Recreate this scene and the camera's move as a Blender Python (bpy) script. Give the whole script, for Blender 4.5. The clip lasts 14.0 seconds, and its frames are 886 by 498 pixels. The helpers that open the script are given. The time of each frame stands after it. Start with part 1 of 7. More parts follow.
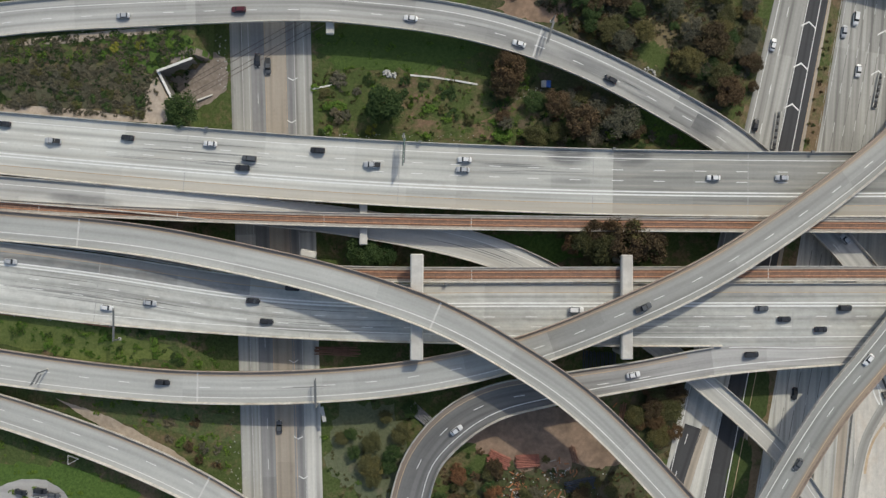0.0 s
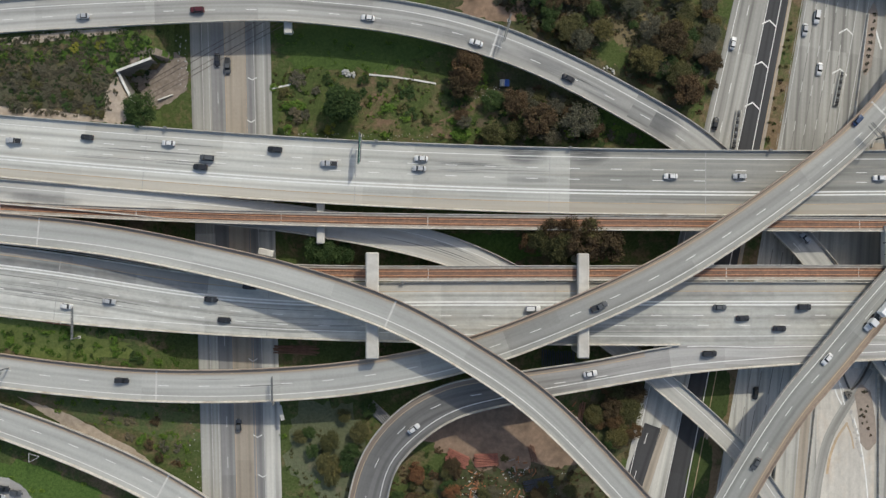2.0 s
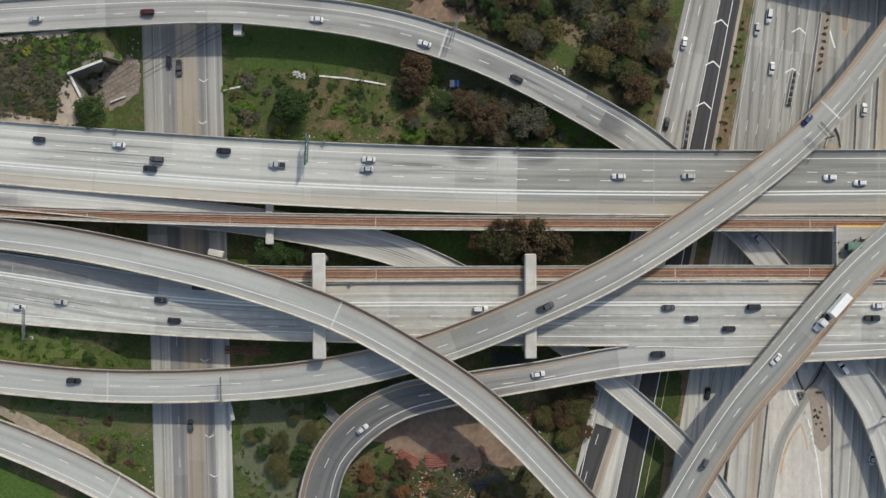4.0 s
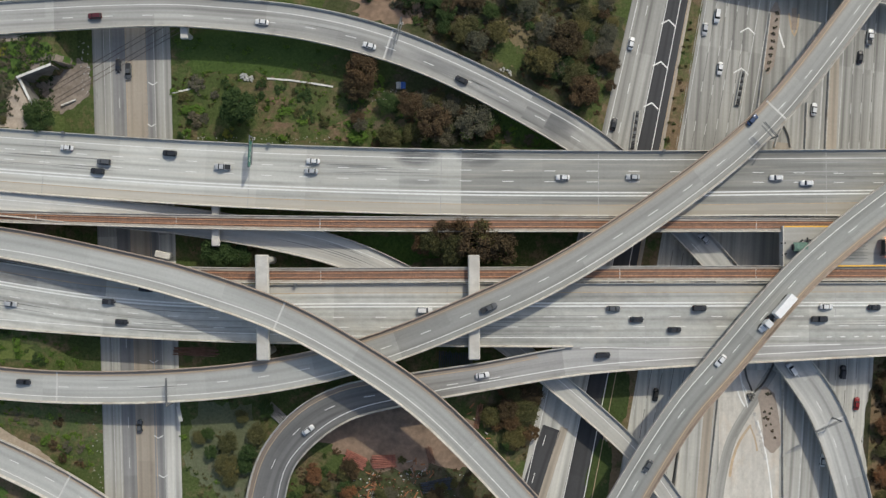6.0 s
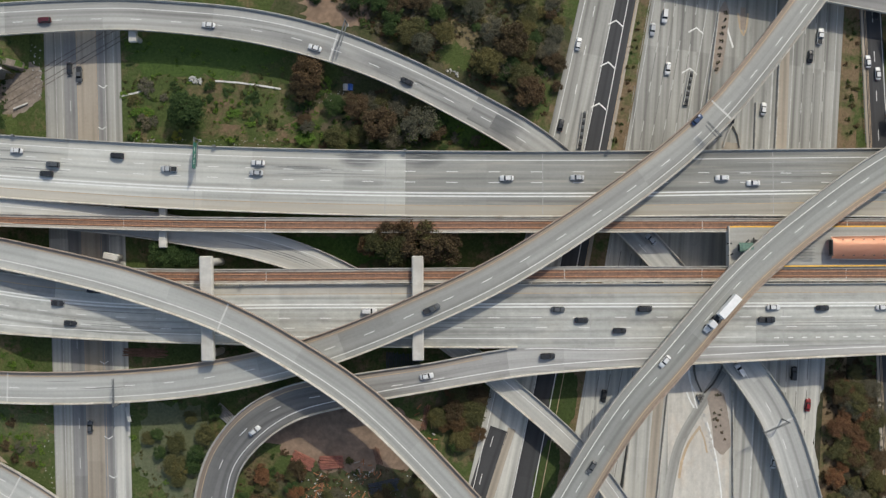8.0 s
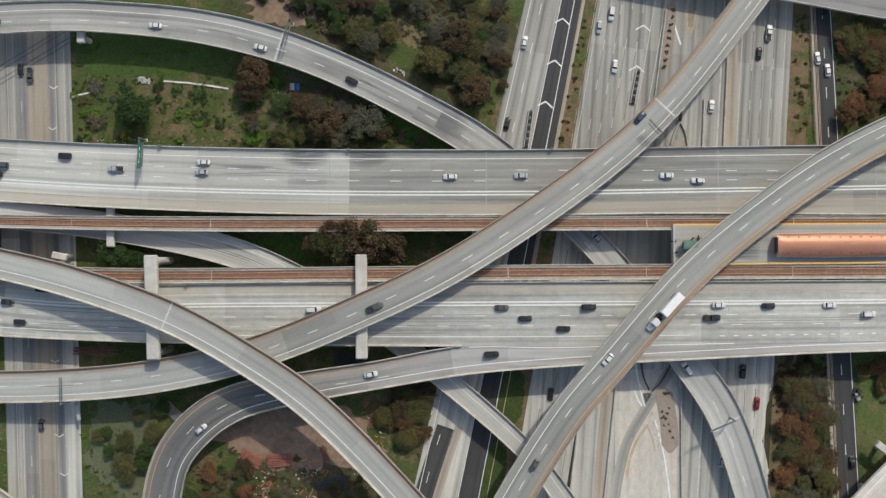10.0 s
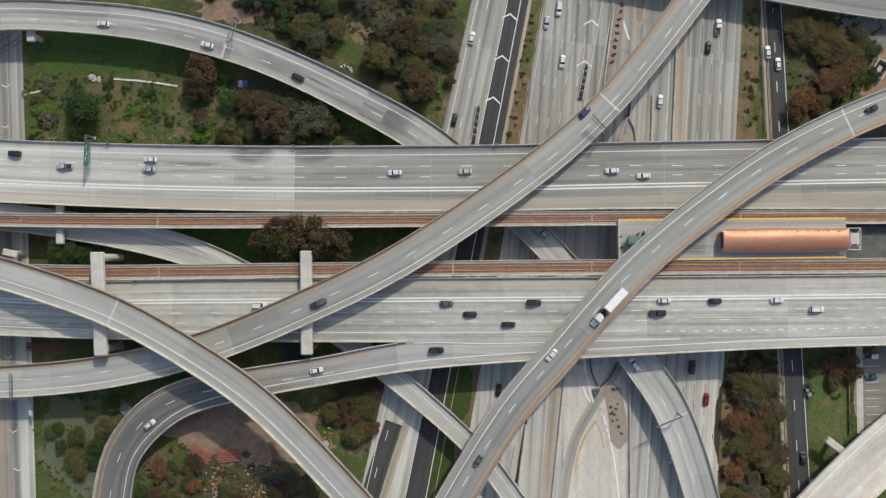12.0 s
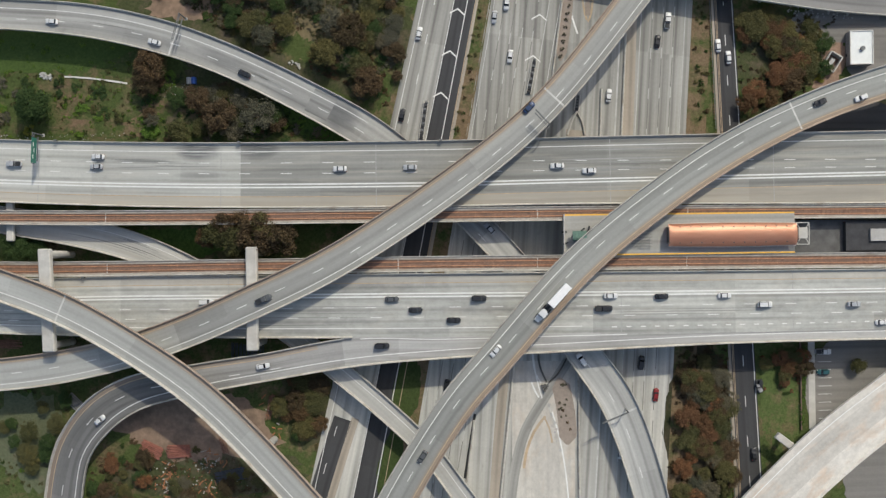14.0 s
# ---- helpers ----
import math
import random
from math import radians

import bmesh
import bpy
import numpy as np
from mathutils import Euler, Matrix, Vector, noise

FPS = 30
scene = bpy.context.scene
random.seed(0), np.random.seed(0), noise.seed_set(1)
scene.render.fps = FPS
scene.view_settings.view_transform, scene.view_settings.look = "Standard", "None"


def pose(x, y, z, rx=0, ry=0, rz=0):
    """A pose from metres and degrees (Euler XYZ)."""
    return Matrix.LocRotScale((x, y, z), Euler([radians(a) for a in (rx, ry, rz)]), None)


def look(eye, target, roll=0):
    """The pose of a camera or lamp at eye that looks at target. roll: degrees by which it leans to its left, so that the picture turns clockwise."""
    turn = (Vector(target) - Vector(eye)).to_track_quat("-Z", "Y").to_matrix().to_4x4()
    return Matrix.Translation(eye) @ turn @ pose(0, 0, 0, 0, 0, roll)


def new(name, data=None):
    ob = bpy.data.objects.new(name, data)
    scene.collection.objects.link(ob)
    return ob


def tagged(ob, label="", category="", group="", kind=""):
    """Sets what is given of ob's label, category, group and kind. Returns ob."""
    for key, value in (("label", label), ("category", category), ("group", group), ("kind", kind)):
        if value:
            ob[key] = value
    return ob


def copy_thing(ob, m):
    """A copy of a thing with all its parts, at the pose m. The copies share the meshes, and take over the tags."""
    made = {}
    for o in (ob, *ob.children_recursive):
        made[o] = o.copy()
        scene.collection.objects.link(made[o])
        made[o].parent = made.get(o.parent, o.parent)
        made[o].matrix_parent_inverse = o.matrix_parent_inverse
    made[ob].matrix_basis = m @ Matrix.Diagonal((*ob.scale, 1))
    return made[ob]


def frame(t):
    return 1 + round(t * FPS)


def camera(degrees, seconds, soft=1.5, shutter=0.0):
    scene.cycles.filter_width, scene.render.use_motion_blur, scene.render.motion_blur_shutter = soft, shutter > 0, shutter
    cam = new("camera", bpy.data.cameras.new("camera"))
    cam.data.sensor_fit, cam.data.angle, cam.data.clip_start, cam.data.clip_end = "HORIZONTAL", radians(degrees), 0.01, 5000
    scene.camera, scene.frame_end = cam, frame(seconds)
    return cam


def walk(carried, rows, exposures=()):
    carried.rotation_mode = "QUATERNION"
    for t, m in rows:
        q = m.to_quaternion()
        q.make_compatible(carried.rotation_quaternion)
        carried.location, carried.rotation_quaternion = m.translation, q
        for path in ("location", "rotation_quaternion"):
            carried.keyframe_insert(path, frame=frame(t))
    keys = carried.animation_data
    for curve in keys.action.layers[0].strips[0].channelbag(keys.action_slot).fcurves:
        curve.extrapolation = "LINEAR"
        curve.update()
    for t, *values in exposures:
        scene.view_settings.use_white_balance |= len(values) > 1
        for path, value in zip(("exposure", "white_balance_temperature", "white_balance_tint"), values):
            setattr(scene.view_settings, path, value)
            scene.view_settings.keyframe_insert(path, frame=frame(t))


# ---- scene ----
cam = camera(56.3, 14.0, soft=1.4)
METRES, EYE, TILT, LEAN, TURN = 146.0, 273.6, -90.0, -2.8, 0.0
ROWS = [
    (0.0, 0.0, 0.0, 0.0, 0.0, 0.0, 0.0),
    (0.5, 0.029, -0.0003, -0.0022, 0.26, 0.05, -0.0),
    (1.0, 0.0577, -0.0007, -0.0048, 0.43, 0.11, -0.0),
    (1.5, 0.0856, -0.0012, -0.0064, 0.53, 0.14, 0.01),
    (2.0, 0.116, -0.0017, -0.0104, 0.66, 0.24, 0.01),
    (2.5, 0.1507, -0.002, -0.0114, 0.88, 0.27, 0.02),
    (3.0, 0.1847, -0.0022, -0.0123, 1.06, 0.3, 0.05),
    (5.5, 0.3658, -0.0012, -0.0117, 2.03, 0.37, 0.17),
    (6.0, 0.4034, -0.0006, -0.0138, 2.24, 0.46, 0.21),
    (6.5, 0.4406, 0.0003, -0.016, 2.45, 0.55, 0.24),
    (7.0, 0.4791, 0.0012, -0.0164, 2.71, 0.57, 0.27),
    (7.5, 0.5158, 0.0025, -0.0198, 2.91, 0.68, 0.3),
    (8.0, 0.5545, 0.004, -0.0202, 3.15, 0.71, 0.32),
    (10.5, 0.74, 0.012, -0.0259, 4.16, 0.73, 0.49),
    (11.0, 0.7769, 0.0143, -0.0266, 4.38, 0.65, 0.53),
    (11.5, 0.8139, 0.0169, -0.0281, 4.58, 0.61, 0.57),
    (12.0, 0.8515, 0.0198, -0.0293, 4.81, 0.55, 0.6),
    (12.5, 0.889, 0.0232, -0.0296, 5.05, 0.46, 0.65),
    (13.0, 0.9261, 0.0269, -0.0293, 5.27, 0.38, 0.69),
    (13.5, 0.9624, 0.0305, -0.0296, 5.48, 0.28, 0.73),
    (14.0, 0.9977, 0.0343, -0.0298, 5.65, 0.23, 0.77),
]
walk(cam, [(t, pose(0, 0, EYE, TILT, LEAN, TURN) @ pose(METRES * x, METRES * y, METRES * z, 90 + pitch, roll, yaw)) for t, x, y, z, yaw, pitch, roll in ROWS],
     exposures=((0.0, 0.0, 6715, 6.5), (14.0, 0.0, 6715, 6.5)))

# ---------------------------------------------------------------- light
SUN_ELEVATION, SUN_BEARING = 44.0, 30.0      # degrees; the bearing is read clockwise from +y
world = bpy.data.worlds.new("sky")
scene.world = world
world.use_nodes = True
sky = world.node_tree.nodes.new("ShaderNodeTexSky")
sky.sky_type, sky.sun_disc = "NISHITA", False
sky.sun_elevation, sky.sun_rotation = radians(SUN_ELEVATION), radians(SUN_BEARING)
sky.air_density, sky.dust_density = 1.0, 2.5
world.node_tree.links.new(sky.outputs["Color"], world.node_tree.nodes["Background"].inputs["Color"])
world.node_tree.nodes["Background"].inputs["Strength"].default_value = 0.146
sun = new("sun", bpy.data.lights.new("sun", "SUN"))
sun.data.energy, sun.data.angle, sun.data.color = 2.32, radians(1.4), (1.0, 0.955, 0.86)
sun.matrix_basis = look(
    (math.sin(radians(SUN_BEARING)) * math.cos(radians(SUN_ELEVATION)) * 300,
     math.cos(radians(SUN_BEARING)) * math.cos(radians(SUN_ELEVATION)) * 300,
     math.sin(radians(SUN_ELEVATION)) * 300), (0, 0, 0))


# ---------------------------------------------------------------- materials
def nodes_of(name, rough=0.9, metal=0.0):
    mat = bpy.data.materials.new(name)
    mat.use_nodes = True
    nt = mat.node_tree
    bsdf = nt.nodes["Principled BSDF"]
    bsdf.inputs["Roughness"].default_value = rough
    bsdf.inputs["Metallic"].default_value = metal
    bsdf.inputs["Specular IOR Level"].default_value = 0.3
    return mat, nt, bsdf


def noise_of(nt, vector, scale, detail=4.0, rough=0.6):
    n = nt.nodes.new("ShaderNodeTexNoise")
    n.inputs["Scale"].default_value, n.inputs["Detail"].default_value, n.inputs["Roughness"].default_value = scale, detail, rough
    nt.links.new(vector, n.inputs["Vector"])
    return n.outputs["Fac"]


def scaled(nt, vector, sx, sy, sz=1.0, ox=0.0):
    m = nt.nodes.new("ShaderNodeMapping")
    m.inputs["Scale"].default_value = (sx, sy, sz)
    m.inputs["Location"].default_value = (ox, ox * 0.7, 0)
    nt.links.new(vector, m.inputs["Vector"])
    return m.outputs["Vector"]


def ramp(nt, fac, *stops):
    r = nt.nodes.new("ShaderNodeValToRGB")
    while len(r.color_ramp.elements) < len(stops):
        r.color_ramp.elements.new(0.5)
    for e, (p, c) in zip(r.color_ramp.elements, stops):
        e.position, e.color = p, (*c, 1) if len(c) == 3 else c
    nt.links.new(fac, r.inputs["Fac"])
    return r.outputs["Color"]


def mix(nt, a, b, fac, mode="MIX"):
    m = nt.nodes.new("ShaderNodeMix")
    m.data_type, m.blend_type = "RGBA", mode
    for k, v in ((0, fac), (6, a), (7, b)):
        if isinstance(v, (int, float)):
            m.inputs[k].default_value = v
        elif isinstance(v, tuple):
            m.inputs[k].default_value = (*v, 1)
        else:
            nt.links.new(v, m.inputs[k])
    return m.outputs[2]


def calc(nt, op, a, b=None, c=None):
    m = nt.nodes.new("ShaderNodeMath")
    m.operation = op
    for k, v in enumerate((a, b, c)):
        if v is None:
            continue
        if isinstance(v, (int, float)):
            m.inputs[k].default_value = v
        else:
            nt.links.new(v, m.inputs[k])
    return m.outputs[0]


def bump(nt, bsdf, fac, strength, distance):
    b = nt.nodes.new("ShaderNodeBump")
    b.inputs["Strength"].default_value, b.inputs["Distance"].default_value = strength, distance
    nt.links.new(fac, b.inputs["Height"])
    nt.links.new(b.outputs["Normal"], bsdf.inputs["Normal"])


def coords(nt, kind="Object"):
    return nt.nodes.new("ShaderNodeTexCoord").outputs[kind]


def g(v):
    return (v, v, v)


def paving(name, light, dark, stain=0.5, lane=3.66, offset=0.0, seed=0.0, block=46.0, warm=None, gutter=0.0, tone_steps=(), gutter_end=1e6, shoulder=None, smudges=(), strips=(), mottle=None):
    """Road surface: along (u) and across (v) in metres come from the UV map. Tyre-darkened lanes, long streaks, blocks
    poured at different times.
    """
    mat, nt, bsdf = nodes_of(name, 0.85)
    uv = coords(nt, "UV")
    sep = nt.nodes.new("ShaderNodeSeparateXYZ")
    nt.links.new(uv, sep.inputs[0])
    u, v = sep.outputs[0], sep.outputs[1]
    broad = noise_of(nt, scaled(nt, uv, 0.02, 0.09, 1, seed), 1.0, 3)
    col = ramp(nt, broad, (0.3, dark), (0.7, light))
    # blocks poured at different times
    cell = nt.nodes.new("ShaderNodeTexWhiteNoise")
    cell.noise_dimensions = "2D"
    comb = nt.nodes.new("ShaderNodeCombineXYZ")
    nt.links.new(calc(nt, "FLOOR", calc(nt, "DIVIDE", calc(nt, "ADD", u, seed * 17.0), block)), comb.inputs[0])
    nt.links.new(calc(nt, "FLOOR", calc(nt, "DIVIDE", calc(nt, "ADD", v, offset), lane * 2)), comb.inputs[1])
    nt.links.new(comb.outputs[0], cell.inputs["Vector"])
    col = mix(nt, col, ramp(nt, cell.outputs["Value"], (0.0, g(0.80)), (0.5, g(1.0)), (1.0, g(1.13))), 0.75, "MULTIPLY")
    # tone steps along the road, differing concrete and painted-in cloud dullness: (from u, tone)
    for start, tone in tone_steps:
        col = mix(nt, col, mix(nt, col, g(tone), 1.0, "MULTIPLY"), calc(nt, "GREATER_THAN", u, start))
    # strips of shade painted into the colour: from u, to u, from v, to v, tint
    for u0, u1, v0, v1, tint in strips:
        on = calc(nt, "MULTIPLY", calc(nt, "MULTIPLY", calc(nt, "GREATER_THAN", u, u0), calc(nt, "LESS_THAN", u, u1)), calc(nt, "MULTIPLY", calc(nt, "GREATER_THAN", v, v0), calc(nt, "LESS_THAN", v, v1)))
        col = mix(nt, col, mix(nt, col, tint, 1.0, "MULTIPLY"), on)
    # long streaks left by tyres
    streak = noise_of(nt, scaled(nt, uv, 0.011, 0.75, 1, seed + 3), 1.0, 2.5, 0.55)
    col = mix(nt, col, ramp(nt, streak, (0.30, g(0.72)), (0.62, g(1.05))), stain, "MULTIPLY")
    # dark band along the middle of each lane
    wave = calc(nt, "COSINE", calc(nt, "MULTIPLY", calc(nt, "ADD", v, offset + lane / 2), 2 * math.pi / lane))
    gate = noise_of(nt, scaled(nt, uv, 0.012, 0.27, 1, seed + 9), 1.0, 3)
    band = calc(nt, "MULTIPLY", calc(nt, "POWER", calc(nt, "MAXIMUM", wave, 0.0), 1.8), ramp(nt, gate, (0.34, g(0.0)), (0.56, g(1.0))))
    col = mix(nt, col, mix(nt, col, g(0.52), 1.0, "MULTIPLY"), calc(nt, "MULTIPLY", band, stain), "MIX")
    # transverse joints and fine grain
    joint = calc(nt, "LESS_THAN", calc(nt, "FRACT", calc(nt, "DIVIDE", u, 4.57)), 0.03)
    col = mix(nt, col, mix(nt, col, g(0.8), 1.0, "MULTIPLY"), calc(nt, "MULTIPLY", joint, 0.22))
    grain = noise_of(nt, coords(nt), 1.3, 6, 0.7)
    col = mix(nt, col, ramp(nt, grain, (0.3, g(0.90)), (0.7, g(1.06))), 0.8, "MULTIPLY")
    blot = noise_of(nt, scaled(nt, uv, 0.11, 0.3, 1, seed + 20), 1.0, 4)
    col = mix(nt, col, ramp(nt, blot, (0.62, g(1.0)), (0.74, g(0.72))), stain, "MULTIPLY")
    if warm:
        col = mix(nt, col, warm, ramp(nt, noise_of(nt, scaled(nt, uv, 0.03, 0.5, 1, seed + 31), 1.0, 4), (0.5, g(0.0)), (0.75, g(0.55))))
    if mottle:
        # weathered blotches in two sizes
        tint, fade = mottle
        col = mix(nt, col, tint, ramp(nt, noise_of(nt, scaled(nt, uv, 0.07, 0.16, 1, seed + 5), 1.0, 5, 0.65), (0.50, g(0.0)), (0.66, g(fade))))
        col = mix(nt, col, ramp(nt, noise_of(nt, scaled(nt, uv, 0.25, 0.4, 1, seed + 8), 1.0, 5, 0.7), (0.35, g(0.86)), (0.65, g(1.07))), 1.0, "MULTIPLY")
    # dark smudges with ragged edges: (u, v, half length, half width, amount)
    for su, sv, ru, rv, amount in smudges:
        du, dv = calc(nt, "DIVIDE", calc(nt, "SUBTRACT", u, su), ru), calc(nt, "DIVIDE", calc(nt, "SUBTRACT", v, sv), rv)
        reach = calc(nt, "ADD", calc(nt, "ADD", calc(nt, "POWER", calc(nt, "ABSOLUTE", du), 2.0), calc(nt, "POWER", calc(nt, "ABSOLUTE", dv), 2.0)), calc(nt, "MULTIPLY", blot, 1.4))
        col = mix(nt, col, mix(nt, col, (0.36, 0.37, 0.40), 1.0, "MULTIPLY"), ramp(nt, calc(nt, "MULTIPLY", reach, 0.5), (0.4, g(amount)), (0.9, g(0.0))))
    if shoulder:
        # tan dust on the unused shoulder: from v, to v
        lo, hi, tint, amount = shoulder
        on = calc(nt, "MULTIPLY", calc(nt, "GREATER_THAN", v, lo), calc(nt, "LESS_THAN", v, hi))
        col = mix(nt, col, tint, calc(nt, "MULTIPLY", on, calc(nt, "MULTIPLY_ADD", broad, 0.5, amount - 0.25)))
    if gutter:
        # rusty brown grime swept into the gutter along the left edge
        near = nt.nodes.new("ShaderNodeMapRange")
        near.inputs["From Min"].default_value, near.inputs["From Max"].default_value = 2.7, 1.5
        nt.links.new(calc(nt, "ADD", v, calc(nt, "MULTIPLY", streak, 0.5)), near.inputs["Value"])
        col = mix(nt, col, (0.30, 0.225, 0.165), calc(nt, "MULTIPLY", calc(nt, "MULTIPLY", near.outputs["Result"], gutter), calc(nt, "LESS_THAN", u, gutter_end)))
    nt.links.new(col, bsdf.inputs["Base Color"])
    bump(nt, bsdf, grain, 0.25, 0.02)
    return mat


def plain(name, colour, rough=0.7, metal=0.0, vary=0.18, scale=1.5, dirt=None):
    mat, nt, bsdf = nodes_of(name, rough, metal)
    n = noise_of(nt, coords(nt), scale, 5, 0.65)
    col = ramp(nt, n, (0.3, tuple(c * (1 - vary) for c in colour)), (0.7, tuple(min(1, c * (1 + vary)) for c in colour)))
    if dirt:
        col = mix(nt, col, dirt, ramp(nt, noise_of(nt, coords(nt), scale * 0.23, 4), (0.48, g(0)), (0.7, g(0.8))))
    nt.links.new(col, bsdf.inputs["Base Color"])
    bump(nt, bsdf, n, 0.2, 0.02)
    return mat


def vegetation(name, a, b, c, rough=0.85):
    """Leaves: tone differs from clump to clump and from plant to plant."""
    mat, nt, bsdf = nodes_of(name, rough)
    geo = nt.nodes.new("ShaderNodeNewGeometry")
    info = nt.nodes.new("ShaderNodeObjectInfo")
    a, c = (tuple(0.5 * p + 0.5 * q for p, q in zip(e, b)) for e in (a, c))
    col = ramp(nt, geo.outputs["Random Per Island"], (0.0, a), (0.55, b), (1.0, c))
    tone = ramp(nt, info.outputs["Random"], (0.0, (0.72, 0.78, 0.72)), (0.5, g(1.0)), (1.0, (1.3, 1.16, 1.0)))
    nt.links.new(mix(nt, col, tone, 1.0, "MULTIPLY"), bsdf.inputs["Base Color"])
    bsdf.inputs["Transmission Weight"].default_value = 0.0
    return mat


# darker east: another pour, with thin cloud's dullness put into the colour
deck_north_mat = paving("worn_freeway_concrete", (0.60, 0.597, 0.548), (0.485, 0.483, 0.446), 0.6, offset=0.3, seed=1.0, warm=(0.47, 0.435, 0.37), tone_steps=((150.0, 0.93), (183.0, 0.87), (225.5, 1.04), (233.0, 0.655)), smudges=((218.5, 2.6, 8.0, 4.2, 0.95), (238.5, 2.2, 7.5, 3.6, 0.8), (220.0, 10.5, 9.0, 1.2, 0.45)), shoulder=(17.6, 30.0, (0.43, 0.38, 0.305), 0.55))
# the long dark strip is the flyover's shadow, painted on the shoulder
deck_south_mat = paving("pale_freeway_concrete", (0.58, 0.58, 0.535), (0.44, 0.44, 0.41), 0.62, offset=1.0, seed=4.0, tone_steps=((192.0, 0.86), (262.0, 1.06)), mottle=((0.47, 0.43, 0.37), 0.25), shoulder=(-1.0, 3.0, (0.42, 0.365, 0.30), 0.4), strips=((0.0, 116.0, -1.0, 6.3, (0.60, 0.61, 0.64)), (78.0, 92.0, 2.2, 6.3, (0.85, 0.85, 0.86))))
ramp_mat = paving("grey_ramp_concrete", (0.445, 0.447, 0.42), (0.36, 0.362, 0.34), 0.32, offset=1.2, seed=7.0, gutter=0.75)
climb_mat = paving("grey_flyover_concrete", (0.475, 0.475, 0.445), (0.39, 0.39, 0.365), 0.34, offset=1.2, seed=8.0, gutter=0.75, tone_steps=((150.0, 0.93), (214.0, 0.80)))
high_mat = paving("greenish_grey_concrete", (0.325, 0.33, 0.308), (0.26, 0.264, 0.248), 0.36, offset=1.2, seed=9.0, gutter=0.85)
old_ramp_mat = paving("patched_ramp_concrete", (0.57, 0.565, 0.53), (0.42, 0.415, 0.39), 0.6, offset=1.2, seed=12.0, block=37.0, tone_steps=((95.0, 0.78), (190.0, 0.93), (330.0, 1.30)), smudges=((267.0, 5.0, 8.0, 7.0, 0.8), (252.0, 8.5, 12.0, 1.6, 0.4), (226.0, 6.0, 14.0, 2.4, 0.5), (200.0, 7.0, 16.0, 2.0, 0.4)))
low_ramp_mat = paving("pale_low_ramp_concrete", (0.56, 0.55, 0.505), (0.45, 0.44, 0.41), 0.4, offset=1.2, seed=13.0, block=29.0, warm=(0.45, 0.41, 0.35), smudges=((62.0, 5.5, 14.0, 2.2, 0.7), (104.0, 6.0, 9.0, 1.8, 0.7)))
white_ramp_mat = paving("pale_new_concrete", (0.67, 0.64, 0.585), (0.58, 0.55, 0.50), 0.1, offset=1.0, seed=15.0, block=400.0, mottle=((0.57, 0.43, 0.32), 0.7), smudges=((60.0, 12.0, 12.0, 3.0, 0.18), (30.0, 6.0, 9.0, 2.2, 0.2)))
loop_mat = paving("dark_loop_concrete", (0.24, 0.235, 0.225), (0.15, 0.148, 0.142), 0.6, offset=1.0, seed=18.0, gutter=0.6, tone_steps=((86.0, 1.62), (136.0, 1.25)), gutter_end=128.0)
lanes_mat = paving("ground_freeway_concrete", (0.41, 0.40, 0.365), (0.30, 0.294, 0.268), 0.75, offset=0.4, seed=22.0, tone_steps=((145.0, 1.38),))
asphalt_mat = paving("dark_asphalt", (0.066, 0.066, 0.068), (0.047, 0.047, 0.049), 0.4, offset=0.4, seed=27.0)
street_mat = paving("grey_street_asphalt", (0.275, 0.27, 0.262), (0.20, 0.197, 0.192), 0.5, offset=0.4, seed=30.0)
tan_mat = paving("tan_concrete", (0.42, 0.365, 0.295), (0.31, 0.27, 0.22), 0.4, offset=0.4, seed=33.0)
parapet_mat = plain("weathered_parapet_concrete", (0.47, 0.445, 0.40), 0.9, 0, 0.2, 0.9, (0.30, 0.26, 0.21))
girder_mat = plain("girder_concrete", (0.42, 0.41, 0.39), 0.9, 0, 0.15, 0.4, (0.28, 0.26, 0.23))
cap_mat = plain("pale_cap_concrete", (0.52, 0.50, 0.455), 0.9, 0, 0.12, 0.5, (0.40, 0.37, 0.33))
paint_mat = plain("white_road_paint", (0.74, 0.74, 0.71), 0.6, 0, 0.10, 2.0, (0.62, 0.62, 0.595))
worn_paint_mat = plain("worn_white_road_paint", (0.52, 0.52, 0.49), 0.7, 0, 0.15, 1.2, (0.38, 0.375, 0.35))
amber_mat = plain("amber_road_paint", (0.46, 0.345, 0.225), 0.6, 0, 0.2, 0.5, (0.40, 0.33, 0.25))
joint_mat = plain("pale_joint_concrete", (0.52, 0.515, 0.49), 0.8, 0, 0.15, 1.0)
rusty_parapet_mat = plain("rust_stained_parapet", (0.37, 0.295, 0.235), 0.9, 0, 0.22, 0.7, (0.25, 0.195, 0.155))
white_parapet_mat = plain("pale_new_parapet", (0.66, 0.635, 0.59), 0.9, 0, 0.10, 0.8, (0.52, 0.45, 0.37))
ballast_mat = plain("rusty_ballast", (0.235, 0.145, 0.105), 1.0, 0, 0.35, 1.2, (0.15, 0.11, 0.09))
rail_mat = plain("rusty_rail_steel", (0.50, 0.255, 0.145), 0.6, 0.2, 0.25, 0.6)
soil_mat = plain("bare_soil", (0.25, 0.175, 0.125), 1.0, 0, 0.25, 0.5, (0.13, 0.095, 0.068))
sand_mat = plain("pale_dirt", (0.42, 0.35, 0.28), 1.0, 0, 0.2, 0.6, (0.30, 0.24, 0.18))


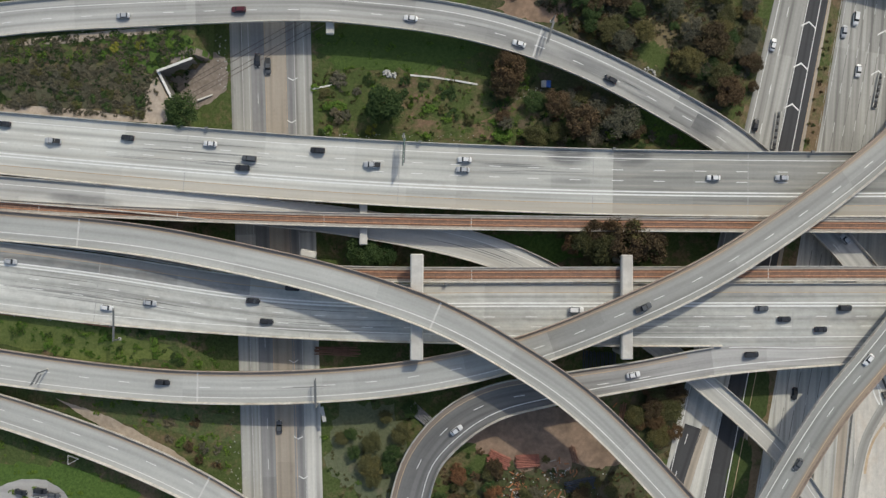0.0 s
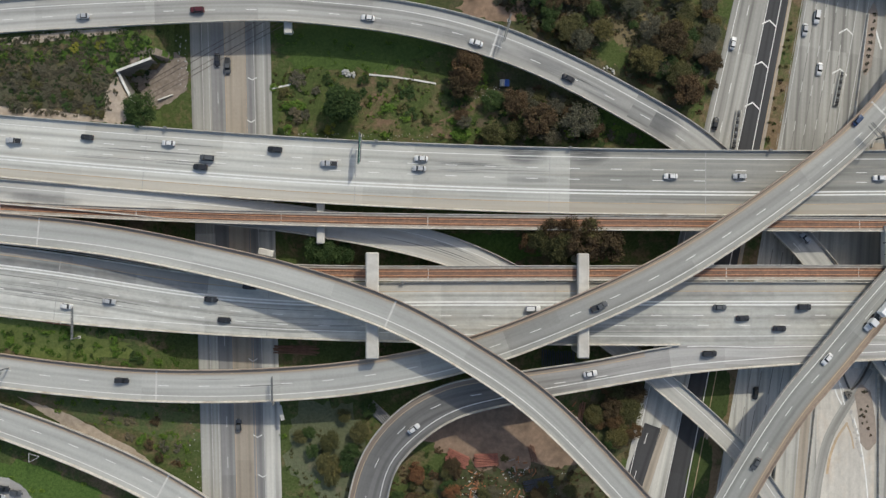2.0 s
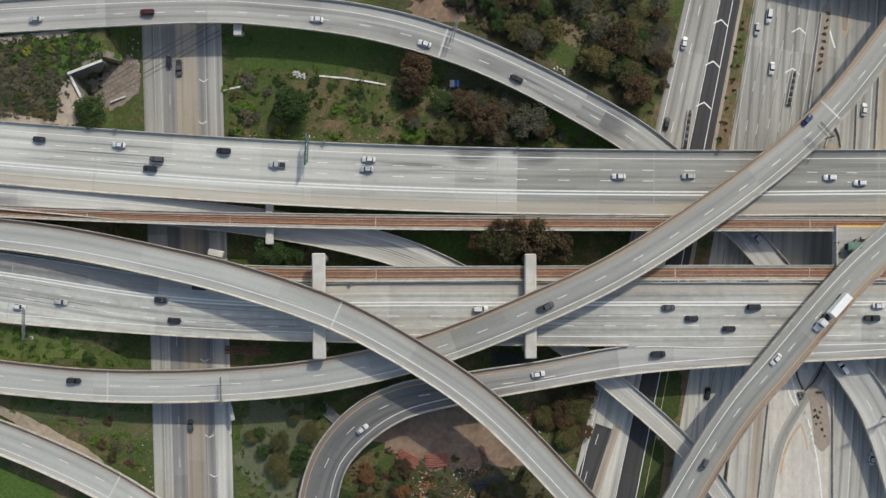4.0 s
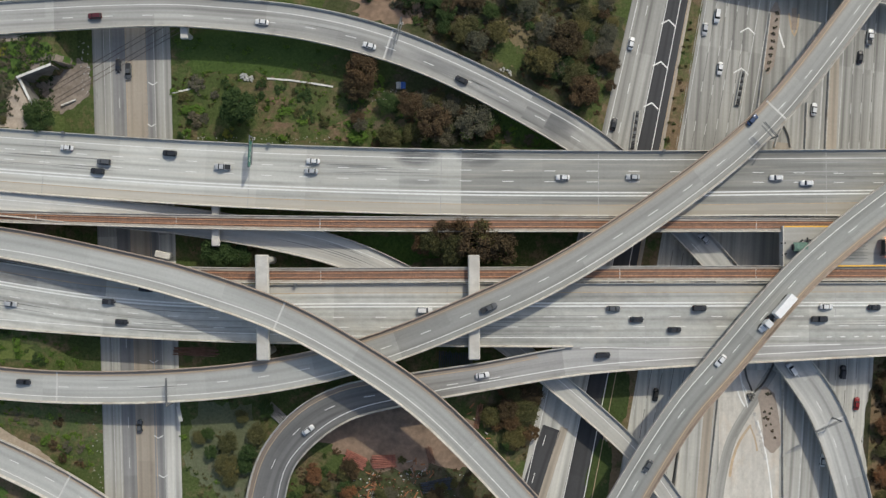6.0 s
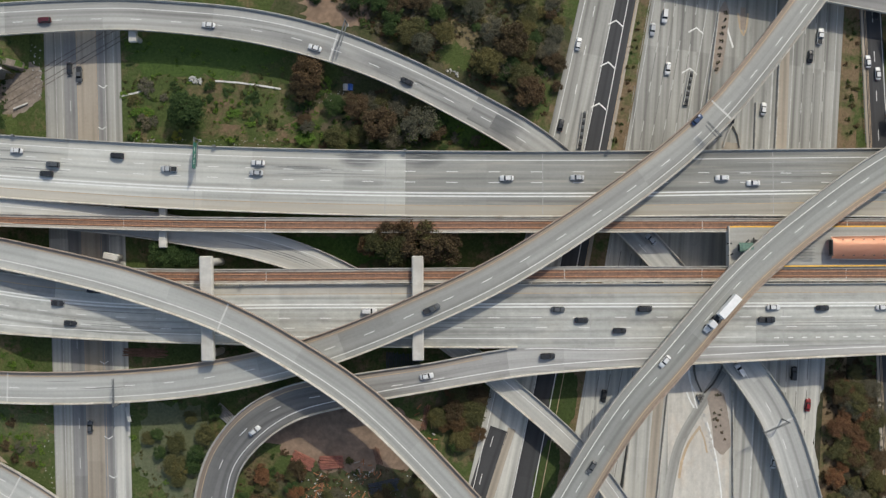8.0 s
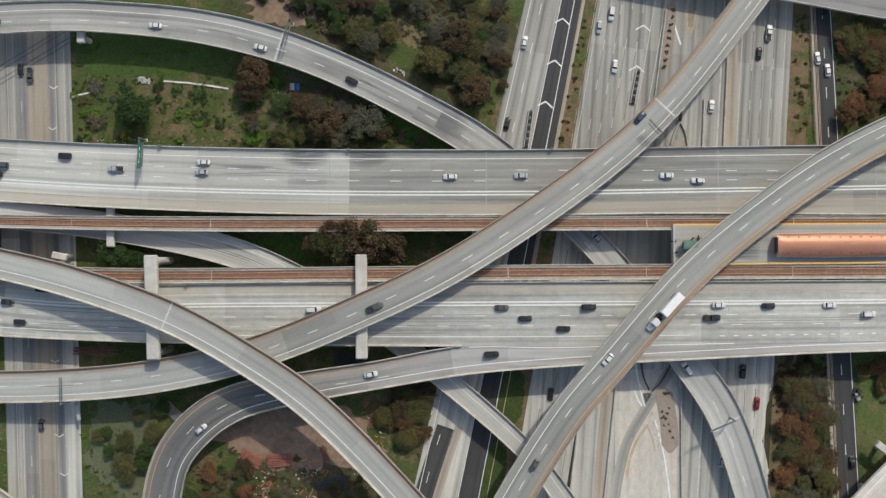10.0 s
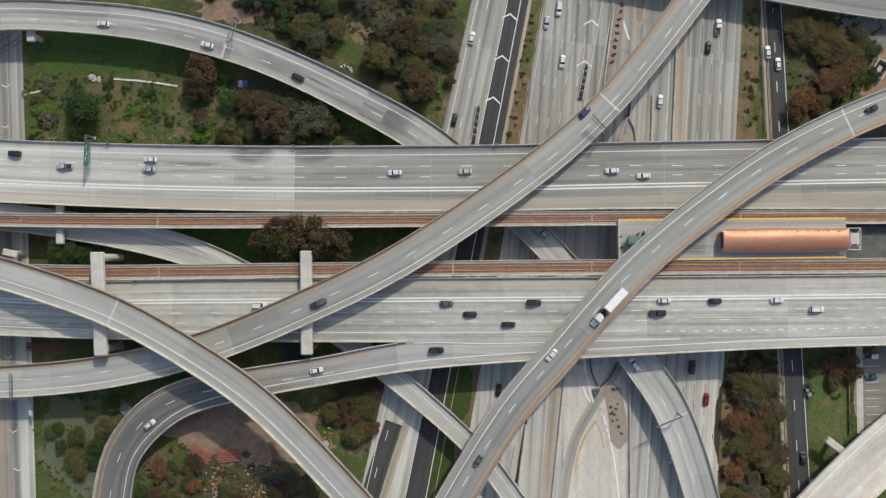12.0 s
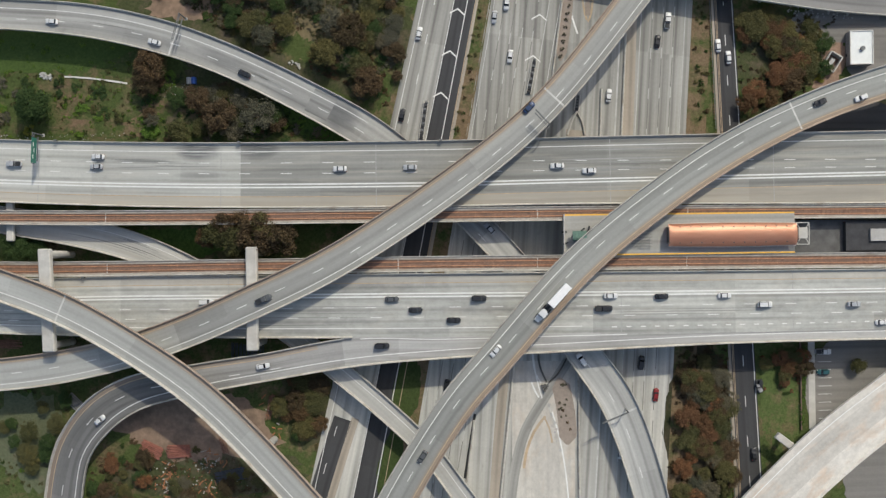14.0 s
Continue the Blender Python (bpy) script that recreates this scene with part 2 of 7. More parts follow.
def lawn(name, seed, greens, browns, amount):
    mat, nt, bsdf = nodes_of(name, 1.0)
    at = scaled(nt, coords(nt), 1, 1, 1, seed)
    fine = noise_of(nt, at, 1.1, 6, 0.75)
    mid = noise_of(nt, at, 0.17, 6, 0.7)
    broad = noise_of(nt, at, 0.03, 4, 0.6)
    col = ramp(nt, fine, (0.3, greens[0]), (0.52, greens[1]), (0.75, greens[2]))
    dry = ramp(nt, fine, (0.3, browns[0]), (0.7, browns[1]))
    col = mix(nt, col, dry, ramp(nt, calc(nt, "ADD", calc(nt, "MULTIPLY", mid, 0.6), calc(nt, "MULTIPLY", broad, 0.4)), (0.56 - amount, g(0)), (0.68 - amount, g(1))))
    nt.links.new(col, bsdf.inputs["Base Color"])
    bump(nt, bsdf, fine, 0.8, 0.25)
    return mat


GREENS = ((0.036, 0.050, 0.014), (0.068, 0.094, 0.027), (0.105, 0.128, 0.048))
BROWNS = ((0.115, 0.082, 0.047), (0.225, 0.163, 0.10))
grass_mat = lawn("rough_grass", 0, GREENS, BROWNS, 0.07)
# verge green lowered so that its colour carries the south deck's shadow
verge_grass_mat = lawn("shade_toned_verge_grass", 420, ((0.030, 0.046, 0.014), (0.052, 0.076, 0.022), (0.08, 0.102, 0.036)), BROWNS, 0.0)
lush_mat = lawn("lush_green_grass", 40, ((0.037, 0.068, 0.014), (0.072, 0.125, 0.026), (0.12, 0.172, 0.042)), BROWNS, -0.10)
dry_mat = lawn("dry_brown_verge", 80, GREENS, ((0.12, 0.085, 0.05), (0.23, 0.165, 0.10)), 0.16)


# ---------------------------------------------------------------- building blocks
def base_z(x):
    """The land falls gently away to both sides."""
    return -(x - 75.0) ** 2 / 2920.0


def smooth_step(a, b, v):
    t = max(0.0, min(1.0, (v - a) / (b - a)))
    return t * t * (3 - 2 * t)


def bank(x, y):
    """Height of the earth banks that carry the decks' western ends."""
    if x > -55:
        return 0.0
    if y > 28:
        edge = float(np.interp(y, [36, 45, 47, 57.5, 61.8, 63, 80], [-70, -72, -74.4, -79.6, -68.7, -67.5, -67]))
        steep = 0.5 if 46.5 < y < 63 else 4.0
        return 8.4 * smooth_step(edge + steep, edge - 0.7, x) * smooth_step(130, 95, y)
    if y < -16:
        edge = -68.0
        return float(np.interp(y, [-60, -50, -42, -33, -26, -22], [0.0, 2.0, 4.4, 5.2, 7.2, 8.2])) * smooth_step(edge + 7, edge - 6, x)
    return 5.2 * smooth_step(-66, -72, x)


def land_z(x, y):
    return base_z(x) + bank(x, y)


def link(name, bm, mat, parent=None, label="", smooth=False):
    me = bpy.data.meshes.new(name)
    bm.to_mesh(me)
    bm.free()
    for m in (mat if isinstance(mat, (list, tuple)) else (mat,)):
        me.materials.append(m)
    if smooth:
        for p in me.polygons:
            p.use_smooth = True
    ob = new(name, me)
    if parent is not None:
        ob.parent = parent
        ob.location = -root_place(parent)
    if label:
        ob["label"] = label
    return ob


def root_place(ob):
    p = Vector(ob.location)
    while ob.parent is not None:
        ob = ob.parent
        p += Vector(ob.location)
    return p


def part(name, bm, mat, parent, label="", smooth=False):
    return link(name, bm, mat, parent, label, smooth)


def thing(name, place, label, category, group="", kind=""):
    ob = new(name)
    ob.empty_display_size = 0.5
    ob.location = place
    return tagged(ob, label, category, group, kind)


def box(bm, cx, cy, cz, sx, sy, sz, turn=0.0, bevel=0.0, mat=0):
    """Adds a box by its middle and its full sizes, turned by degrees round z."""
    r = bmesh.ops.create_cube(bm, size=1, matrix=pose(cx, cy, cz, 0, 0, turn) @ Matrix.Diagonal((sx, sy, sz, 1)))
    if bevel:
        edges = {e for v in r["verts"] for e in v.link_edges}
        bmesh.ops.bevel(bm, geom=list(edges), offset=bevel, segments=1, affect="EDGES")
    if mat:
        for v in r["verts"]:
            if v.is_valid:
                for f in v.link_faces:
                    f.material_index = mat
    return r


def tube(bm, a, b, ra, rb=None, sides=10):
    a, b = Vector(a), Vector(b)
    m = Matrix.Translation((a + b) / 2) @ (b - a).to_track_quat("Z", "Y").to_matrix().to_4x4()
    bmesh.ops.create_cone(bm, cap_ends=True, segments=sides, radius1=ra, radius2=ra if rb is None else rb, depth=(b - a).length, matrix=m)


class Way:
    """A road's line, from control rows (x, y, height over the land, width)."""

    def __init__(self, rows, step=3.0, flat=False):
        self.s, self.p, self.n, self.w, self.h = [], [], [], [], []
        pts = []
        for i in range(len(rows) - 1):
            a, b, c, d = (np.array(rows[max(0, min(len(rows) - 1, i + k))], float) for k in (-1, 0, 1, 2))
            if i == 0:
                a = 2 * b - c
            if i == len(rows) - 2:
                d = 2 * c - b
            ab, bc, cd = (max(1e-3, float(np.hypot(*(q - p)[:2]))) ** 0.5 for p, q in ((a, b), (b, c), (c, d)))
            n = max(2, int(bc * bc / step))
            for k in range(n + (i == len(rows) - 2)):
                t = ab + bc * k / n
                a1 = a + (b - a) * (t / ab)
                a2 = b + (c - b) * ((t - ab) / bc)
                a3 = c + (d - c) * ((t - ab - bc) / cd)
                b1 = a1 + (a2 - a1) * (t / (ab + bc))
                b2 = a2 + (a3 - a2) * ((t - ab) / (bc + cd))
                pts.append(b1 + (b2 - b1) * ((t - ab) / bc))
        dist = 0.0
        for i, q in enumerate(pts):
            lo, hi = pts[max(0, i - 1)], pts[min(len(pts) - 1, i + 1)]
            t = Vector((hi[0] - lo[0], hi[1] - lo[1], 0)).normalized()
            if i:
                dist += float(np.hypot(*(q - pts[i - 1])[:2]))
            self.s.append(dist)
            self.p.append(Vector((q[0], q[1], q[2] + base_z(q[0]))))
            self.n.append(Vector((-t.y, t.x, 0)))
            self.w.append(float(q[3]))
            self.h.append(float(q[2]))
        self.length = dist
        self.low = max(self.h) < 0.2

    def at(self, s, off=0.0, up=0.0):
        """The place at s metres along, off metres to the left of the middle, and the heading's left."""
        s = max(0.0, min(self.length - 1e-6, s))
        i = max(0, min(len(self.s) - 2, int(np.searchsorted(self.s, s, side="right")) - 1))
        f = (s - self.s[i]) / max(1e-6, self.s[i + 1] - self.s[i])
        n = self.n[i].lerp(self.n[i + 1], f).normalized()
        return self.p[i].lerp(self.p[i + 1], f) + n * off + Vector((0, 0, up)), n

    def width(self, s):
        return float(np.interp(s, self.s, self.w))

    def height(self, s):
        return float(np.interp(s, self.s, self.h))

    def stations(self, a, b):
        return [a] + [s for s in self.s if a + 0.3 < s < b - 0.3] + [b]

    def near(self, x, y):
        """Distance from the middle line, and where along it."""
        d = [math.hypot(p.x - x, p.y - y) for p in self.p]
        i = int(np.argmin(d))
        return d[i], self.s[i], self.w[i], self.h[i]


def sweep(way, a, b, profile, uv=True, closed=False):
    """A bmesh: the profile, a function of (s) giving (offset, up) pairs from left to right, swept from a to b along the way."""
    bm = bmesh.new()
    layer = bm.loops.layers.uv.new("UVMap")
    rows, tags = [], []
    for s in way.stations(a, b):
        prof = profile(s)
        rows.append([bm.verts.new(way.at(s, o, z)[0]) for o, z in prof])
        tags.append((s, [way.width(s) / 2 - o for o, z in prof]))
    m = len(rows[0])
    for i in range(len(rows) - 1):
        for k in range(m if closed else m - 1):
            k2 = (k + 1) % m
            f = bm.faces.new((rows[i][k], rows[i][k2], rows[i + 1][k2], rows[i + 1][k]))
            for loop, (si, ki) in zip(f.loops, ((i, k), (i, k2), (i + 1, k2), (i + 1, k))):
                loop[layer].uv = (tags[si][0], tags[si][1][ki])
    if closed:
        bm.faces.new(rows[0])
        bm.faces.new(reversed(rows[-1]))
    bmesh.ops.recalc_face_normals(bm, faces=bm.faces)
    return bm


def slab_top(way, thick):
    """Deck with a box girder below: closed cross-section."""
    def prof(s):
        w = way.width(s) / 2
        k = min(1.9, w * 0.35)
        return [(w, 0), (-w, 0), (-w, -0.35), (-w + k, -0.75), (-w + k + 0.5, -thick), (w - k - 0.5, -thick), (w - k, -0.75), (w, -0.35)]
    return prof


def wall_profile(way, side, high=0.95, thick=0.36):
    """Barrier with a sloped road face on the deck's edge."""
    def prof(s):
        w = way.width(s) / 2
        return [(side * o, z) for o, z in ((w + 0.02, -0.3), (w + 0.02, high), (w - thick * 0.6, high), (w - thick, 0.32), (w - thick - 0.18, 0.012))]
    return prof


def ground_fall(way, s, off):
    """How much lower the land lies off metres to the left of a ground road's middle."""
    p, n = way.at(s)
    return base_z(p.x + n.x * off) - base_z(p.x)


def stripe(way, parent, a, b, off, width, mat, name="lane_line", up=0.045):
    """A painted line; off is metres from the middle, a number or a function of s."""
    o = off if callable(off) else (lambda s: off)
    fall = (lambda s: ground_fall(way, s, o(s))) if way.low else (lambda s: 0.0)
    bm = sweep(way, a, b, lambda s: [(o(s) + width / 2, up + fall(s)), (o(s) - width / 2, up + fall(s))])
    return part(name, bm, mat, parent)


DASHES = {}


def dashes(way, parent, a, b, off, pitch=13.55, long=3.6, wide=0.20, mat=None, up=0.05, name="lane_dash"):
    mat = mat or paint_mat
    o = off if callable(off) else (lambda s: off)
    key = (long, wide, mat.name)
    if key not in DASHES:
        bm = bmesh.new()
        box(bm, 0, 0, 0, long, wide, 0.012)
        me = bpy.data.meshes.new(name)
        bm.to_mesh(me)
        bm.free()
        me.materials.append(mat)
        DASHES[key] = me
    s = a
    origin = root_place(parent)
    while s < b - long:
        p, q = way.at(s, o(s), up)[0], way.at(s + long, o(s + long), up)[0]
        if way.low:
            p.z += ground_fall(way, s, o(s))
            q.z += ground_fall(way, s + long, o(s + long))
        d = q - p
        ob = new(name, DASHES[key])
        ob.parent = parent
        ob.matrix_basis = Matrix.Translation((p + q) / 2 - origin) @ Matrix.Rotation(math.atan2(d.y, d.x), 4, "Z") @ Matrix.Rotation(-math.atan2(d.z, math.hypot(d.x, d.y)), 4, "Y")
        s += pitch


ALL_WAYS = []


def bridge(name, rows, mat, label, thick=1.9, walls=((1, 0, 1), (-1, 0, 1)), category="overpass", high=0.95, left=None, right=None):
    """A bridge thing: deck and both barriers. walls: side, from and to as shares of the length."""
    way = Way(rows)
    root = thing(name, (rows[0][0], rows[0][1], base_z(rows[0][0])), label, category, kind="structure")
    part("deck", sweep(way, 0, way.length, slab_top(way, thick), closed=True), [mat], root)
    for side, a, b in walls:
        part("barrier", sweep(way, a * way.length, b * way.length, wall_profile(way, side, high), closed=True), (left if side > 0 else right) or parapet_mat, root, "weathered concrete barrier")
    way.root, way.thick = root, thick
    ALL_WAYS.append(way)
    return way

# ---------------------------------------------------------------- the plan: x, y, height, width
DECK_N = [(-165.0, 38.0, 9.5, 20.5), (-132.9, 34.9, 9.5, 20.5), (-75.9, 29.4, 10, 21.0), (-13.4, 24.7, 10.5, 20.9), (51.7, 21.8, 11.3, 21.1), (125.8, 20.9, 12, 21.2), (172.1, 21.2, 12.5, 21.5), (245.5, 21.4, 12.5, 23.1), (310.0, 21.8, 12.5, 24.4)]
RAIL_N = [(-165.0, 16.2, 9.5, 4.1), (-132.3, 14.3, 9.5, 4.1), (-75.3, 11.2, 10, 4.2), (13.2, 8.6, 11, 4.8), (125.8, 7.7, 12, 4.7), (200.0, 7.5, 12.3, 4.5), (310.0, 7.1, 12.5, 4.6)]
RAIL_S = [(-165.0, 8.8, 9, 4.9), (-132.7, 5.2, 9, 4.9), (-98.6, 1.4, 9.2, 5.0), (-53.6, -5.5, 9.7, 4.8), (-19.4, -7.8, 10, 5.0), (70.1, -8.1, 11.5, 4.9), (132.5, -8.0, 12, 5.0), (310.0, -8.9, 12.5, 5.0)]
DECK_S = [(-165.0, -5.8, 9, 23.3), (-133.3, -9.2, 9, 23.3), (-99.4, -13.0, 8.8, 22.8), (-54.0, -18.0, 8.8, 19.6), (-19.8, -20.1, 9.4, 18.6), (33.8, -20.8, 10.2, 19.9), (103.3, -21.2, 11.2, 20.6), (208.0, -21.4, 12.5, 20.2), (310.0, -21.4, 12.5, 19.4)]
RAMP_C = [(-165.0, -34.6, 6, 12.0), (-134.6, -39.1, 6, 11.8), (-95.5, -43.4, 6.3, 11.0), (-66.7, -45.0, 7.3, 10.7), (-29.4, -44.1, 9.4, 10.8), (4.3, -40.6, 11.2, 10.8), (37.0, -33.0, 13.5, 10.6), (71.2, -19.7, 15.7, 10.8), (102.8, -4.4, 16, 10.6), (148.7, 26.5, 15.5, 10.1), (168.5, 44.4, 15.3, 9.6), (195.4, 77.3, 15, 9.7), (210.3, 97.4, 14.5, 9.8)]
FLY_A = [(-162.8, 9.9, 8.5, 10.0), (-132.4, 7.7, 9.9, 9.9), (-83.1, 2.8, 12.4, 10.1), (-44.0, -4.6, 14.9, 10.0), (-20.5, -10.3, 16.6, 10.2), (10.2, -20.6, 19, 10.0), (33.9, -33.2, 19.3, 9.8), (56.4, -48.9, 19, 9.9), (87.5, -80.8, 18.5, 9.8), (102.2, -98.7, 18, 9.9)]
FLY_D = [(302.3, 54.8, 16.5, 10.3), (277.2, 49.1, 16.5, 10.5), (248.5, 39.0, 16.5, 10.6), (223.0, 26.4, 16.5, 11.2), (201.6, 12.4, 17, 11.2), (176.6, -7.6, 17, 11.3), (148.7, -38.0, 17, 11.3), (136.4, -52.1, 17, 11.1), (118.2, -80.3, 16.5, 11.3), (109.0, -98.2, 16, 11.3)]
RAMP_K = [(-165.4, 22.3, 9.4, 8.6), (-134.9, 20.0, 9.4, 8.5), (-76.9, 14.9, 9.8, 8.2), (-45.0, 11.8, 8.9, 8.7), (-14.5, 8.3, 6.8, 9.2), (23.6, 0.6, 5.7, 9.8), (47.9, -9.0, 5.8, 9.0), (74.6, -25.0, 6, 7.8), (99.7, -44.5, 6, 7.1), (125.5, -68.1, 5.8, 6.6), (139.8, -87.3, 5, 6.7), (153.5, -104.1, 4, 6.7)]
RAMP_U = [(-161.5, 70.7, 9, 11.4), (-131.9, 75.4, 9, 11.0), (-82.7, 77.6, 9, 11.0), (-29.6, 78.6, 8.5, 10.4), (-12.0, 77.5, 8, 10.4), (14.8, 74.3, 7.6, 10.9), (37.6, 69.0, 7, 11.1), (59.3, 61.2, 6.5, 10.7), (87.0, 47.6, 6, 11.0), (111.6, 32.9, 5.3, 11.4), (146.0, 2.3, 5, 9.2), (179.4, -40.1, 5.5, 11.0), (189.4, -55.7, 5.5, 11.5), (199.1, -84.1, 5, 11.2), (201.9, -98.6, 5, 11.0)]
RAMP_H = [(-0.4, -101.8, 1, 13.0), (1.6, -86.4, 2, 13.0), (6.6, -69.3, 4.5, 12.5), (17.1, -56.9, 7, 12.8), (29.6, -49.5, 8.5, 11.8), (50.8, -44.7, 10.2, 10.0), (74.8, -40.7, 11, 9.1), (103.8, -36.0, 11.12, 9.4), (131.0, -35.0, 11.6, 7.0), (171.3, -33.8, 12.2, 5.8), (226.1, -32.7, 12.4, 4.4), (310.0, -32.6, 12.45, 4.0)]
RAMP_F = [(-165.7, -46.8, 5, 10.3), (-135.8, -53.6, 5, 10.8), (-97.5, -65.6, 5, 11.2), (-71.9, -76.2, 5, 11.2), (-53.9, -86.1, 5, 11.0), (-38.6, -96.7, 5, 10.9)]
RAMP_R = [(309.1, -35.8, 10, 18.5), (282.8, -53.1, 10, 18.0), (259.4, -69.7, 10, 18.0), (234.3, -92.0, 10, 17.4), (216.3, -111.5, 9.5, 17.1)]

ROAD_O = [(120.0, 104.5, 7, 12.0), (150.0, 98.5, 7, 12.0), (185.0, 91.8, 7, 12.0), (217.0, 86.7, 7, 12.0), (243.0, 82.7, 6.4, 12.0), (264.0, 80.6, 4.6, 12.0), (290.0, 79.6, 2.6, 12.0), (330.0, 79.2, 1.4, 12.0)]

# ---------------------------------------------------------------- ground roads
def strip(name, top, bottom, mat, label, up=0.03, category="road", thick=0.25):
    """A road on the land between its edges' x at y = 80 and at y = -86, carried on past both."""
    rows = []
    for y in (150, 110, 80, 40, 0, -40, -86, -120, -150):
        f = (80 - y) / 166
        l, r = top[0] + (bottom[0] - top[0]) * f, top[1] + (bottom[1] - top[1]) * f
        rows.append(((l + r) / 2, y, up, r - l))
    way = Way(rows, 8.0)
    root = thing(name, (rows[0][0], 150, base_z(rows[0][0])), label, category, kind="structure")
    n = max(2, int((top[1] - top[0]) / 6))

    def prof(s):
        w, x = way.width(s) / 2, way.at(s)[0].x
        return [(w - 2 * w * k / n, base_z(x + w - 2 * w * k / n) - base_z(x)) for k in range(n + 1)]
    bm = sweep(way, 0, way.length, prof)
    for f in bm.faces:
        if f.normal.z < 0:
            f.normal_flip()
    part("surface", bm, mat, root)
    way.root = root
    return way


COLLECTOR = strip("collector_road", (124.8, 136.7), (85.5, 100.7), lanes_mat, "pale worn concrete collector road beside the freeway")
COLLECTOR_LANE = strip("collector_lane", (136.7, 144.2), (100.7, 110.6), asphalt_mat, "dark asphalt lane with white chevrons")
FREEWAY = strip("freeway", (149.2, 217.1), (118.4, 205.8), lanes_mat, "wide worn concrete freeway at ground level")
FRONTAGE = strip("frontage_road", (224.0, 230.8), (230.0, 238.6), asphalt_mat, "dark asphalt frontage road")
STREET = strip("street", (-57.9, -30.7), (-53.2, -26.4), lanes_mat, "worn concrete street under the freeway decks")
strip("street_lane", (-51.0, -46.5), (-46.4, -41.6), street_mat, "grey asphalt street lane", 0.05)
strip("street_median", (-46.5, -39.4), (-41.6, -35.4), tan_mat, "tan concrete street median", 0.052)
strip("street_lane", (-39.4, -36.6), (-35.4, -31.6), street_mat, "grey asphalt street lane", 0.05)

# ---------------------------------------------------------------- ground
def land():
    bm = bmesh.new()
    xs = [-2400, -1200, -700, -420] + list(range(-300, -180, 10)) + [-180 + 1.5 * k for k in range(88)] + list(range(-48, 461, 6)) + [560, 800, 1300, 2500]
    ys = [-2400, -1200, -600, -300] + list(range(-180, -70, 10)) + [-70 + 2 * k for k in range(86)] + list(range(102, 181, 10)) + [300, 600, 1200, 2400]
    rows = []
    for y in ys:
        row = []
        for x in xs:
            z = base_z(max(-300, min(460, x))) + bank(x, y) - 0.06
            row.append(bm.verts.new((x, y, z)))
        rows.append(row)
    for j in range(len(ys) - 1):
        for i in range(len(xs) - 1):
            bm.faces.new((rows[j][i], rows[j][i + 1], rows[j + 1][i + 1], rows[j + 1][i]))
    return tagged(link("ground", bm, grass_mat), "rough green and brown grass ground between the roads", "ground", kind="structure")


land()

# ---------------------------------------------------------------- bridges
W_N = bridge("freeway_deck", DECK_N, deck_north_mat, "broad pale concrete freeway deck with worn lanes", 2.2)
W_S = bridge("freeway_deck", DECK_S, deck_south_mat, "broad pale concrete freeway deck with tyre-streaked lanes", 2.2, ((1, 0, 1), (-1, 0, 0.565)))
W_RN = bridge("rail_bridge", RAIL_N, ballast_mat, "narrow light-rail bridge with rusty tracks", 1.7, high=0.7)
W_RS = bridge("rail_bridge", RAIL_S, ballast_mat, "narrow light-rail bridge with rusty tracks", 1.7, high=0.7)
W_C = bridge("flyover", RAMP_C, climb_mat, "long curved grey concrete flyover climbing over the freeway", left=rusty_parapet_mat)
W_A = bridge("flyover", FLY_A, ramp_mat, "high grey concrete flyover with pale line markings", left=rusty_parapet_mat)
W_D = bridge("flyover", FLY_D, high_mat, "high sweeping grey concrete flyover with brown-stained edges", left=rusty_parapet_mat)
W_K = bridge("ramp_bridge", RAMP_K, low_ramp_mat, "low narrow concrete ramp passing under the decks", 1.2)
W_U = bridge("ramp_bridge", RAMP_U, old_ramp_mat, "curving patched concrete ramp passing under the freeway decks", 1.3)
W_H = bridge("loop_ramp", RAMP_H, loop_mat, "dark tight loop ramp joining the freeway deck", 1.5, ((1, 0, 0.395), (-1, 0, 1)))
W_F = bridge("ramp_bridge", RAMP_F, ramp_mat, "grey concrete ramp over rough grass", 1.5)
W_R = bridge("connector_bridge", RAMP_R, white_ramp_mat, "wide pale concrete connector bridge with rust stains", 2.0, left=white_parapet_mat, right=white_parapet_mat)
W_O = bridge("street_overpass", ROAD_O, street_mat, "grey street overpass crossing the ground freeway", 1.4, left=cap_mat, right=cap_mat)

# ---------------------------------------------------------------- road markings on the decks
def from_left(way, d):
    """An offset that stays d metres from the left edge."""
    return lambda s: way.width(s) / 2 - d


def from_right(way, d):
    return lambda s: d - way.width(s) / 2


def joint(way, x, y, wide=0.6, mat=None):
    """A pale transverse expansion joint across the deck near a place."""
    s = way.near(x, y)[1]
    bm = sweep(way, s - wide / 2, s + wide / 2, lambda q: [(way.width(q) / 2 - 0.6, 0.04), (-way.width(q) / 2 + 0.6, 0.04)])
    part("expansion_joint", bm, mat or joint_mat, way.root, "pale expansion joint")


L = W_N.length
for d, wide, mat in ((2.9, 0.24, paint_mat), (13.5, 0.46, paint_mat), (14.5, 0.46, paint_mat), (17.5, 0.22, amber_mat)):
    stripe(W_N, W_N.root, 0, L, from_left(W_N, d), wide, mat)
for d, flare in ((6.6, 0.018), (10.05, 0.011)):
    lane_off = lambda s, d=d, flare=flare: W_N.width(s) / 2 - d - flare * max(0.0, s - 290.0)
    dashes(W_N, W_N.root, 7.2, 200.0, lane_off, 12.4)
    dashes(W_N, W_N.root, 205.5, L, lane_off)
L = W_S.length
